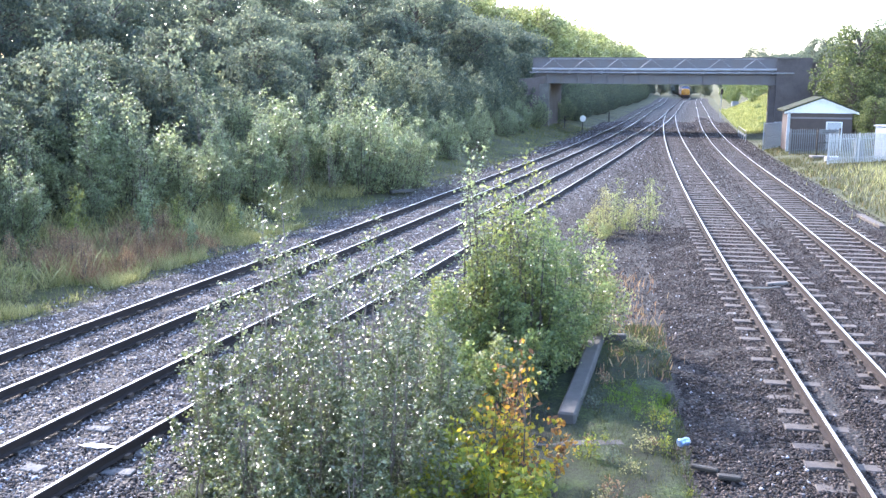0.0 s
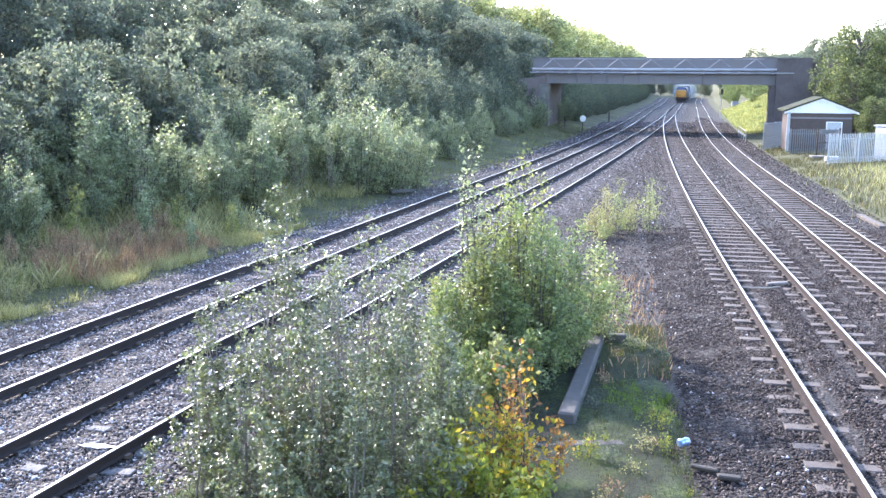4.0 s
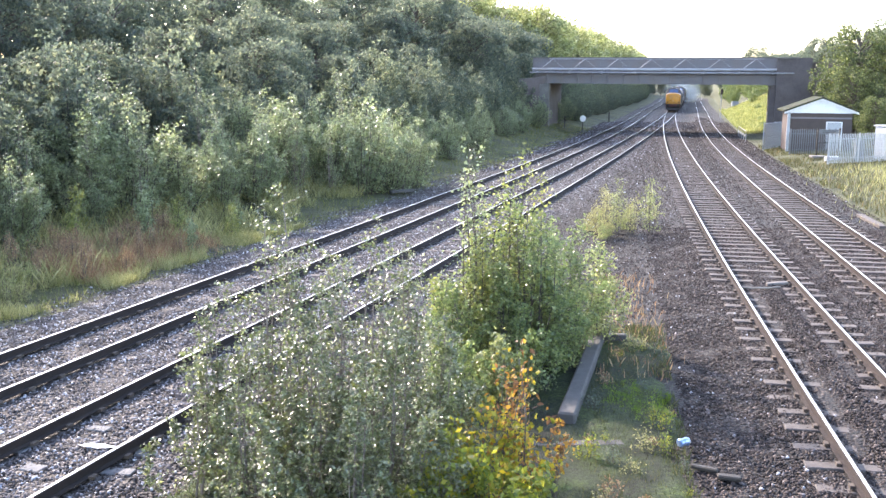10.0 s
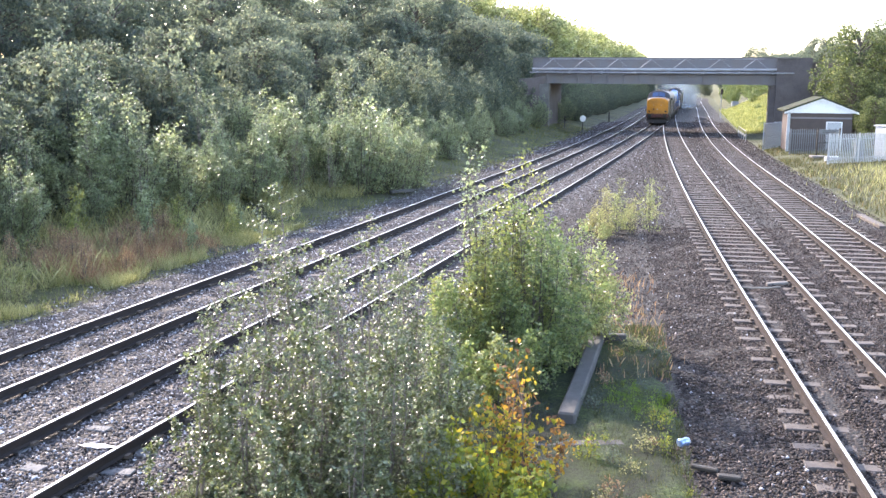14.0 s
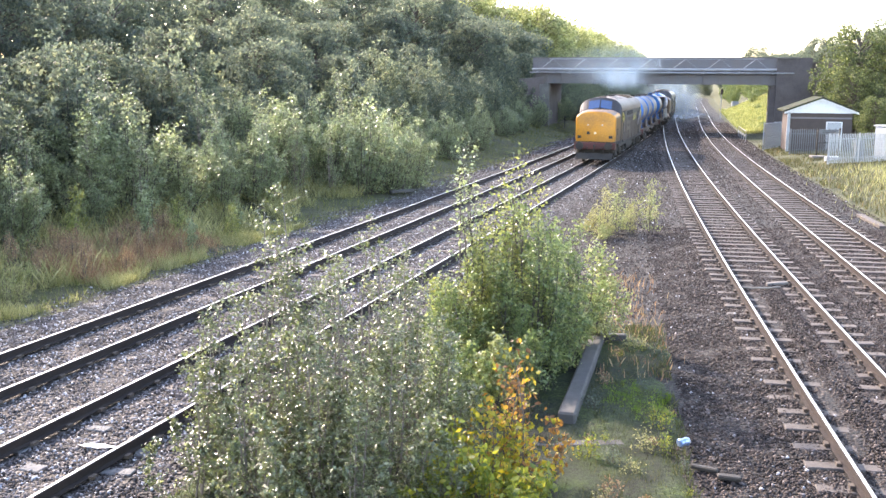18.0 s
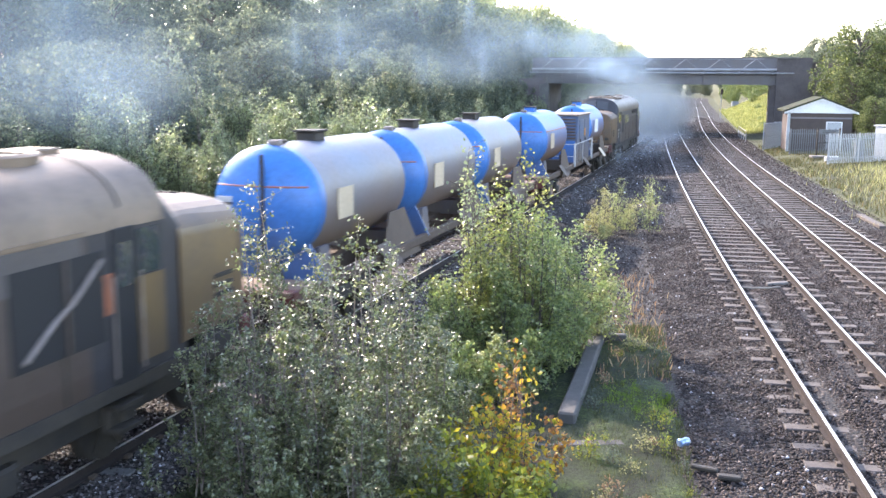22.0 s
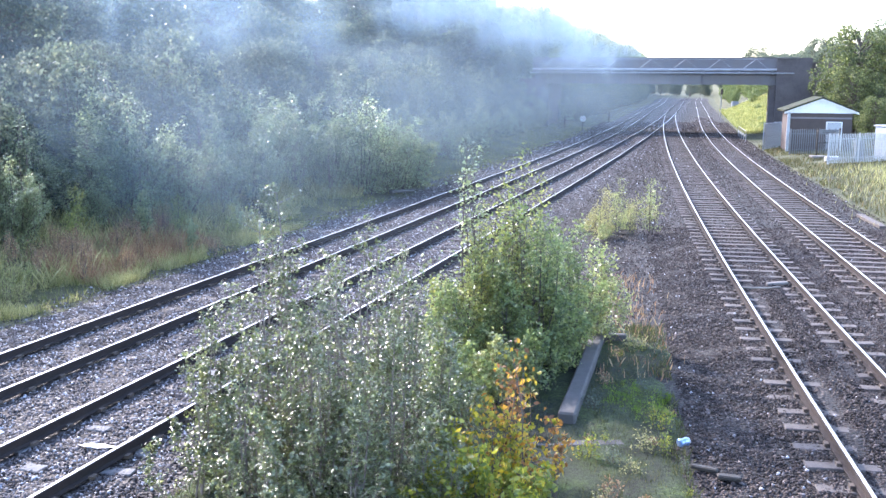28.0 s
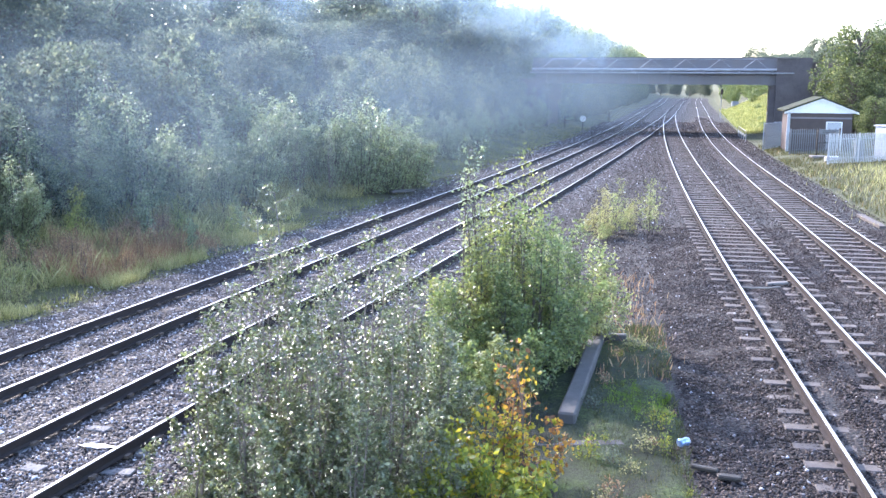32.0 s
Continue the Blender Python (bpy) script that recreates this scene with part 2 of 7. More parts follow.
def ground_z(x, y):
    """Formation level with the cutting's tree-clad bank beside track A and a low bank beyond track D."""
    x, y = np.asarray(x, float), np.asarray(y, float)
    da = (line("A", y) - x) * 0.955
    dd = (x - line("D", y)) * 0.955
    z = -0.26 + 0.95 * ease(3.6, 8.5, da) + (3.4 + 2.6 * ease(60, 110, y)) * np.clip((da - 8.0) / 16.0, 0, 1)
    far = ease(104, 125, y)
    z = z + far * (6.0 * np.clip((dd - 4.5) / 14.0, 0, 1)) + (1 - far) * (0.35 * ease(2.5, 7, dd) + 2.0 * ease(13, 30, dd))
    return z


def z_at(x, y):
    return float(ground_z(x, y))


# ---- ground: one sheet to the horizon ----
def build_ground():
    ys = np.concatenate([np.linspace(-60, 0, 25), np.linspace(1, 60, 90), np.linspace(61, 160, 90), np.linspace(163, 420, 80), np.geomspace(440, 3500, 18)])
    offs = np.concatenate([-np.geomspace(2500, 34, 14), np.linspace(-32, -3.4, 50), np.linspace(-3, 3, 7)])
    offr = np.concatenate([np.linspace(2.0, 34, 56), np.geomspace(37, 2500, 14)])
    rows = []
    for y in ys:
        xa, xd = float(line("A", y)), float(line("D", y))
        x = np.concatenate([xa + offs, np.linspace(xa + 4, xd, 14), xd + offr])
        rows.append(np.stack([x, np.full_like(x, y)], 1))
    g = np.array(rows)
    z = ground_z(g[..., 0], g[..., 1])
    bumps = np.array([[noise.noise(Vector((px * 0.35, py * 0.35, 3.0))) for px, py in r] for r in g])
    da = (line("A", g[..., 1]) - g[..., 0])
    dd = g[..., 0] - line("D", g[..., 1])
    off = np.clip(np.maximum(da - 3.2, dd - 2.6), 0, 1)
    z = z + bumps * 0.18 * off - 0.04
    v = np.concatenate([g, z[..., None]], 2).reshape(-1, 3)
    r, c = g.shape[:2]
    i = (np.arange(r - 1)[:, None] * c + np.arange(c - 1)[None]).ravel()
    ob = raw("ground", v, np.stack([i, i + 1, i + c + 1, i + c], 1), M_GRASS, smooth=True)
    tagged(ob, "rough grass verge and wooded cutting bank beside the railway", "ground", kind="structure")


def build_ballast():
    ys = np.concatenate([np.arange(-40, 5, 1.5), np.arange(5, 30, 0.25), np.arange(30, 80, 0.6), np.arange(80, 345, 2.5)])
    n = 90
    rows = []
    for y in ys:
        wob = 0.35 * noise.noise(Vector((0.0, y * 0.25, 7.0)))
        mid = line("B", y) + 1.9 + 2.0 * wob
        across = np.concatenate([np.linspace(line("A", y) - 2.95 + wob, mid, n // 2), np.linspace(mid, line("D", y) + 2.9 + wob, n // 2 + 1)[1:]])
        rows.append(np.stack([across, np.full(n, y)], 1))
    g = np.array(rows)
    x, y = g[..., 0], g[..., 1]
    near = np.minimum.reduce([np.abs(x - line(t, y)) for t in "ABCD"])
    z = -0.2 - 0.07 * ease(1.0, 2.2, near)
    z += np.array([[0.03 * noise.noise(Vector((px * 1.7, py * 1.7, 0.0))) for px, py in r] for r in g])
    z += heaped(x, y)
    edge = np.zeros_like(x)
    edge[:, 0] = edge[:, -1] = -0.2
    v = np.stack([x, y, z + edge], 2)
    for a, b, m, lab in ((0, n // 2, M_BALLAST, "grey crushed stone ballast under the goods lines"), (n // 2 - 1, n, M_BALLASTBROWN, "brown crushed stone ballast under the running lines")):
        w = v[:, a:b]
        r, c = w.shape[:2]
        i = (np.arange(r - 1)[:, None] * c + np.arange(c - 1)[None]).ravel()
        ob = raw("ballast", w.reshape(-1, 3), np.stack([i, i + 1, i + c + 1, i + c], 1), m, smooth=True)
        tagged(ob, lab, "ballast", kind="structure")


def heaped(x, y):
    """Extra ballast lying over the sleeper middles of the nearer running line."""
    return 0.065 * ease(30.0, 21.0, y) * (1 - ease(0.15, 0.42, np.abs(x - line("C", y))))


def scatter(name, pts, sizes, seed, material, label, category):
    """Loose broken stones as one mesh."""
    rng = np.random.default_rng(seed)
    base = np.array([(1, 0, 0), (-1, 0, 0), (0, 1, 0), (0, -1, 0), (0, 0, 0.8), (0, 0, -0.8)], float)
    tri = np.array([(0, 2, 4), (2, 1, 4), (1, 3, 4), (3, 0, 4), (2, 0, 5), (1, 2, 5), (3, 1, 5), (0, 3, 5)])
    k = len(pts)
    v = base[None] * rng.uniform(0.6, 1.25, (k, 6, 3)) + rng.normal(0, 0.22, (k, 6, 3))
    a = rng.uniform(0, 6.28, k)
    b = rng.uniform(-0.9, 0.9, k)
    ca, sa, cb, sb = np.cos(a), np.sin(a), np.cos(b), np.sin(b)
    y1 = v[..., 1] * cb[:, None] - v[..., 2] * sb[:, None]
    z1 = v[..., 1] * sb[:, None] + v[..., 2] * cb[:, None]
    x2 = v[..., 0] * ca[:, None] - y1 * sa[:, None]
    y2 = v[..., 0] * sa[:, None] + y1 * ca[:, None]
    v = np.stack([x2, y2, z1], 2) * np.asarray(sizes)[:, None, None] + np.asarray(pts)[:, None]
    f = (tri[None] + 6 * np.arange(k)[:, None, None]).reshape(-1, 3)
    ob = raw(name, v.reshape(-1, 3), f, material)
    return tagged(ob, label, category, kind="stuff")


def build_loose_stones():
    rng = np.random.default_rng(5)
    n = 225000
    y = 6.5 + 125 * rng.random(n) ** 2.5
    x = rng.uniform(0, 1, n) * (line("D", y) - line("A", y) + 6.9) + line("A", y) - 3.9
    seen = np.abs(x / y) < 0.5
    moss = (x > line("B", y) + 2.0) & (x < line("C", y) - 2.7) & (y < 21)
    rails = np.zeros(n, bool)
    for t in "ABCD":
        d = np.abs(x - line(t, y)) * 0.96
        rails |= np.abs(d - 0.7525) < 0.11
    ok = seen & ~(moss & (rng.random(n) > 0.16)) & ~rails
    x, y = x[ok], y[ok]
    near = np.minimum.reduce([np.abs(x - line(t, y)) for t in "ABCD"])
    z = -0.2 - 0.07 * ease(1.0, 2.2, near) + 0.012 + heaped(x, y)
    z = np.where((x < line("A", y) - 2.9) | (x > line("D", y) + 2.85), ground_z(x, y) - 0.03, z)
    chance = rng.random(len(x))
    left = (x - line("B", y) - 1.9) / 1.3 < rng.normal(size=len(x))
    between = (x < line("C", y) - 1.1) & (y < 60)
    # Brown stones farther along the goods lines stand in for shade there
    left = np.where(left, chance > 0.45 * ease(35, 90, y), chance < np.where(between, 0.2, 0.09))
    size = (0.011 + 0.03 * rng.random(len(x)) ** 1.6) * (1 + np.clip(y - 40, 0, 80) / 60)
    p = np.stack([x, y, z], 1)
    # a closer cover of small stones on the near stretches
    cover = (("A", -2.7, "B", 1.7, 70000, 9.0, 30.0, M_STONEGREY, "small pale grey ballast stones between the goods lines"),
             ("C", -2.75, "D", 2.3, 85000, 9.0, 26.0, M_STONE, "small brown ballast stones between the running lines"))
    for a, da, b, db, k, y0, span, m, lab in cover:
        y = y0 + span * rng.random(k) ** 1.3
        x = line(a, y) + da + rng.random(k) * (line(b, y) - line(a, y) + db - da)
        ok = np.abs(x / y) < 0.5
        for t in (a, b):
            ok &= np.abs(np.abs(x - line(t, y)) * 0.96 - 0.7525) > 0.1
        x, y = x[ok], y[ok]
        near = np.minimum(np.abs(x - line(a, y)), np.abs(x - line(b, y)))
        scatter("loose_stones", np.stack([x, y, -0.195 - 0.07 * ease(1.0, 2.2, near) + heaped(x, y)], 1), 0.013 + 0.021 * rng.random(len(x)), 8, m, lab, "stones")
    scatter("loose_stones", p[~left], size[~left], 6, M_STONE, "loose broken brown ballast stones round the running lines", "stones")
    scatter("loose_stones", p[left], size[left], 7, M_STONEGREY, "loose broken pale grey ballast stones round the goods lines", "stones")


# ---- tracks ----
RAIL_TOP = [(-0.023, -0.003), (-0.019, 0.0), (0.019, 0.0), (0.023, -0.003)]
RAIL_BODY = [(-0.034, -0.004), (-0.034, -0.036), (-0.01, -0.05), (-0.01, -0.13), (-0.068, -0.145), (-0.068, -0.158),
             (0.068, -0.158), (0.068, -0.145), (0.01, -0.13), (0.01, -0.05), (0.034, -0.036), (0.034, -0.004)]


def rail_mesh(t, side, y0, y1, step, name, parent):
    ys = np.arange(y0, y1 + 0.01, step)
    nrm = normals(t, ys)
    cx = line(t, ys) + nrm[:, 0] * side
    cy = ys + nrm[:, 1] * side
    for prof, material, nm, lab in ((RAIL_BODY, M_RAIL, "rail", "rust-brown flat-bottomed steel rail"), (RAIL_TOP, M_RAILTOP, "rail_head", "polished bright running surface")):
        rings = [[(x + n[0] * o, y + n[1] * o, z) for o, z in prof] for x, y, n in zip(cx, cy, nrm)]
        b = Build().loft(rings, closed=nm == "rail", caps=nm == "rail")
        ob = part(nm, b, material, parent, lab)
        parent = ob
    return ob


def build_tracks():
    shown = {"A": -0.19, "B": -0.188, "C": -0.17, "D": -0.165}
    for k, t in enumerate("ABCD"):
        track = tagged(empty("track_%d" % (k + 1)), "standard gauge railway track on sleepers and ballast", "railway track", kind="structure")
        end = {"A": 330.0, "B": 340.0, "C": 158.0, "D": 340.0}[t]
        for side in (-0.7525, 0.7525):
            rail_mesh(t, side, -40.0, end, 1.0, "rail", track)
        # sleepers: one shared mesh
        sl = Build().box((0, 0, -0.07), (2.55, 0.24, 0.14))
        first = part("sleeper", sl, M_SLEEPER, track, bevel=0.012)
        me = first.data
        me.name = "sleeper"
        rng = random.Random(20 + k)
        s = 5.0
        ys, count = [], 0
        while s < min(end, 150.0 if t != "C" else 128.0):
            ys.append(s)
            s += 0.75 * float(normals(t, np.array([s]))[0, 0])
        ys = [5.0 - 0.75 * i for i in range(20, 0, -1)] + ys
        rest = Build()
        for y in ys:
            nx, ny = normals(t, np.array([y]))[0]
            m = Matrix.Translation((float(line(t, y)) + nx * rng.uniform(-0.03, 0.03), y, shown[t] + rng.uniform(-0.014, 0.012) - (0.0 if t == "C" else 0.02 if y < 22 else 0.02 * max(0.0, (28 - y) / 6)))) @ Matrix.Rotation(math.atan2(ny, nx) + rng.uniform(-0.02, 0.02), 4, "Z") @ Matrix.Rotation(rng.uniform(-0.008, 0.008), 4, "Y")
            if y < 60:
                ob = first if count == 0 else new("sleeper", me)
                ob.parent = track
                ob.matrix_basis = m
                count += 1
            else:
                rest.box(m.translation - Vector((0, 0, 0.07)), (2.55, 0.24, 0.14), m=m)
        tagged(part("far_sleepers", rest, M_SLEEPER, track), kind="stuff")
        # chairs and clips under each rail
        clips = Build()
        for y in ys:
            if y > 45:
                break
            n = normals(t, np.array([y]))[0]
            for side in (-0.7525, 0.7525):
                for o in (-0.105, 0.105):
                    clips.box((float(line(t, y)) + n[0] * (side + o), y + n[1] * (side + o), -0.14), (0.06, 0.11, 0.045), math.atan2(n[1], n[0]))
        tagged(part("rail_fastenings", clips, M_CHAIR, track, "rusty cast rail chairs"), kind="stuff")


build_ground()
build_ballast()
build_tracks()


# ---- road bridge over the line ----
BR, BL = Vector((31.6, 97.5, 0)), Vector((10.6, 104.0, 0))
B_ANG = math.atan2((BR - BL).y, (BR - BL).x)
B_LEN = (BR - BL).length
M_BRIDGE = Matrix.Translation((BL + BR) / 2) @ Matrix.Rotation(B_ANG, 4, "Z")


def build_bridge():
    """Local x runs across the tracks, -y faces the camera."""
    br = tagged(empty("road_bridge", M_BRIDGE), "dark steel girder road bridge on sooty brick abutments", "bridge")
    h = B_LEN / 2
    part("deck", Build().box((0, 4.2, 5.35), (B_LEN + 3, 8.0, 0.45)), M_CONCRETE, br, "dark underside of the road deck")
    for y, nm in ((0.15, "girder"), (8.3, "girder")):
        g = Build().box((0, y, 5.3), (B_LEN + 2.4, 0.06, 1.1))
        g.box((0, y, 4.77), (B_LEN + 2.4, 0.42, 0.06)).box((0, y, 5.86), (B_LEN + 2.4, 0.42, 0.06))
        for i in range(15):
            g.box((-h + B_LEN * i / 14, y - 0.1, 5.3), (0.05, 0.16, 1.02))
        part(nm, g, M_GIRDER, br, "riveted dark painted plate girder")
        p = Build().box((0, y + 0.05, 6.6), (B_LEN + 3.0, 0.12, 1.42))
        for i in range(10):
            p.box((-h + B_LEN * (i + 0.5) / 10, y - 0.03, 6.6), (0.12, 0.06, 1.42))
        par = part("parapet", p, M_GIRDER, br, "dark solid parapet")
        part("coping", Build().box((0, y + 0.05, 7.34), (B_LEN + 3.2, 0.3, 0.1)), M_CONCRETE, par)
    # triangulated tube truss that carries a service pipe before the parapet
    tr = part("truss_chord", Build().tube([(-h + 0.4, -0.75, 7.2), (h - 0.6, -0.75, 7.2)], 0.045, 6), M_TUBE, br, "pale grey service truss")
    part("truss_chord", Build().tube([(-h - 1.6, -0.75, 5.85), (h + 2.2, -0.75, 5.85)], 0.07, 6), M_TUBE, br)
    part("service_pipe", Build().tube([(-h - 1.4, -0.55, 6.15), (h + 3.6, -0.55, 6.15)], 0.15, 10), M_TUBE, br, "grey service pipe", smooth=True)
    n = 7
    for i in range(n):
        x0 = -h - 0.9 + (B_LEN + 1.2) * i / n
        x1 = x0 + (B_LEN + 1.2) / n
        mid = (x0 + x1) / 2
        part("brace", Build().tube([(x0, -0.75, 5.87), (mid, -0.75, 7.18)], 0.045, 5), M_TUBE, br)
        part("brace", Build().tube([(mid, -0.75, 7.18), (x1, -0.75, 5.87)], 0.014, 5), M_TUBE, br)
        part("bracket", Build().box((x1, -0.4, 5.8), (0.14, 0.8, 0.12)), M_TUBE, br)
    part("pipe_bend", Build().tube([(h + 3.6, -0.55, 6.15), (h + 3.75, -0.55, 6.05), (h + 3.8, -0.55, 5.2)], 0.1, 8), M_TUBE, br)
    # abutments with pilasters and caps
    for sx in (1, -1):
        ab = Build().box((sx * (h + 2.0), 4.2, 2.3), (4.0, 8.6, 4.86))
        a = part("abutment", ab, M_BRICK, br, "sooty dark brick abutment")
        pil = Build().box((sx * (h + (2.2 if sx > 0 else 0.6)), -0.35, 3.35 if sx > 0 else 2.2), (3.2 if sx > 0 else 2.0, 0.7, 7.75 if sx > 0 else 4.9))
        p = part("pilaster", pil, M_BRICK if sx > 0 else M_CONCRETE, br, "brick pilaster with a stone cap" if sx > 0 else "stained pale rendered pier")
        if sx > 0:
            part("cap_stone", Build().box((h + 1.6, -0.35, 7.3), (1.9, 0.95, 0.16)), M_CONCRETE, p, bevel=0.03)
        part("bearing_shelf", Build().box((sx * (h + 0.1), 3.9, 4.7), (0.55, 8.9, 0.09)), M_CONCRETE, a)
        wing = Build().plate([(sx * (h + 0.2), 0.0, -0.4), (sx * (h + 9), -3.5, -0.4), (sx * (h + 9), -3.5, 4.5), (sx * (h + 0.2), 0.0, 5.4)], 0.5)
        if sx > 0:
            wing = Build().box((h + 7.5, 0.2, 3.2), (8.0, 0.6, 7.4))
        part("wing_wall", wing, M_BRICK, br, "dark brick wing wall")
    # rows of brick courses on the pilaster face
    for i in range(26):
        z = 0.2 + i * 0.28
        part("brick_course", Build().box((h + 2.2, -0.705, z), (3.18, 0.03, 0.24)), M_BRICK, br)


def palisade(name, p0, p1, height, label, gap=0.155, M_PALISADE=M_PALISADE):
    """Galvanised palisade run from p0 to p1 with single pales."""
    p0, p1 = Vector((*p0, 0)), Vector((*p1, 0))
    d = p1 - p0
    ang = math.atan2(d.y, d.x)
    base = z_at(*((p0 + p1) / 2).xy)
    f = tagged(empty(name, Matrix.Translation((p0.x, p0.y, base)) @ Matrix.Rotation(ang, 4, "Z")), label, "fence", group="palisade fences")
    L = d.length
    pale = None
    for i in range(int(L / gap) + 1):
        x = i * gap
        if pale is None:
            pts = [(-0.034, 0.05), (-0.034, height - 0.09), (0, height), (0.034, height - 0.09), (0.034, 0.05)]
            b = Build()
            ring = [(px, py, pz) for px, pz in pts for py in (-0.012,)]
            b.plate([(px, -0.014, pz) for px, pz in pts], 0.012)
            b.box((0, -0.003, height * 0.48), (0.02, 0.02, height * 0.9))
            pale = part("pale", b, M_PALISADE, f)
            pale.location = (x, 0, 0)
        else:
            o = new("pale", pale.data)
            o.parent = f
            o.location = (x, 0, 0)
    for z in (0.35, height - 0.35):
        part("cross_rail", Build().box((L / 2, 0.035, z), (L, 0.04, 0.05)), M_PALISADE, f)
    for i in range(int(L / 2.75) + 2):
        part("post", Build().box((min(i * 2.75, L), 0.1, height / 2), (0.1, 0.06, height)), M_PALISADE, f)
    return f


def build_hut():
    """Lineside relay hut: brick walls, shallow felted gable roof with white boards."""
    a = radians(-12)
    hut = tagged(empty("relay_hut", Matrix.Translation((27.5, 72.8, z_at(27.5, 72.8) - 0.1)) @ Matrix.Rotation(a, 4, "Z")),
                 "brown brick lineside hut with white gable and mossy felt roof", "hut")
    w, d, e, r = 2.32, 4.0, 2.85, 3.8
    walls = Build().box((0, d / 2, e / 2), (2 * w - 0.25, d, e))
    body = part("wall", walls, M_DARKBRICK, hut)
    part("gable_board", Build().plate([(-w - 0.12, -0.1, e - 0.05), (w + 0.12, -0.1, e - 0.05), (w + 0.12, -0.1, e + 0.16), (0, -0.1, r + 0.06), (-w - 0.12, -0.1, e + 0.16)], 0.08), M_WHITE, hut, "white painted timber gable")
    for s in (-1, 1):
        pts = [(s * (w + 0.3), -0.26, e + 0.14), (0, -0.26, r + 0.19), (0, d + 0.2, r + 0.19), (s * (w + 0.3), d + 0.2, e + 0.14)]
        part("roof", Build().plate(pts if s < 0 else pts[::-1], 0.12), M_FELT, hut, "dark mossy felt roof slope")
        part("barge_board", Build().plate([(s * (w + 0.25), -0.19, e - 0.12), (0, -0.19, r - 0.1), (0, -0.19, r + 0.07), (s * (w + 0.25), -0.19, e + 0.05)], 0.03), M_WHITE, hut)
    # Sunlight on the left wall is put in as a pale strip
    part("sunlit_wall_strip", Build().box((-w + 0.09, -0.06, e / 2), (0.2, 0.2, e)), M_PALISADE, hut, "pale strip standing for the sunlit side wall", bevel=0.01)
    dr = part("door", Build().box((0.95, -0.05, 1.05), (0.95, 0.06, 2.1)), M_PALISADE, hut, "pale grey steel door", bevel=0.01)
    part("handle", Build().box((0.6, -0.1, 1.05), (0.12, 0.05, 0.04)), M_BLACK, dr)
    part("door_frame", Build().box((0.43, -0.06, 1.07), (0.07, 0.1, 2.2)).box((1.47, -0.06, 1.07), (0.07, 0.1, 2.2)).box((0.95, -0.06, 2.16), (1.1, 0.1, 0.07)), M_WHITE, hut)
    part("lintel", Build().box((0, -0.015, 2.45), (2 * w - 0.3, 0.05, 0.12)), M_GIRDER, hut)


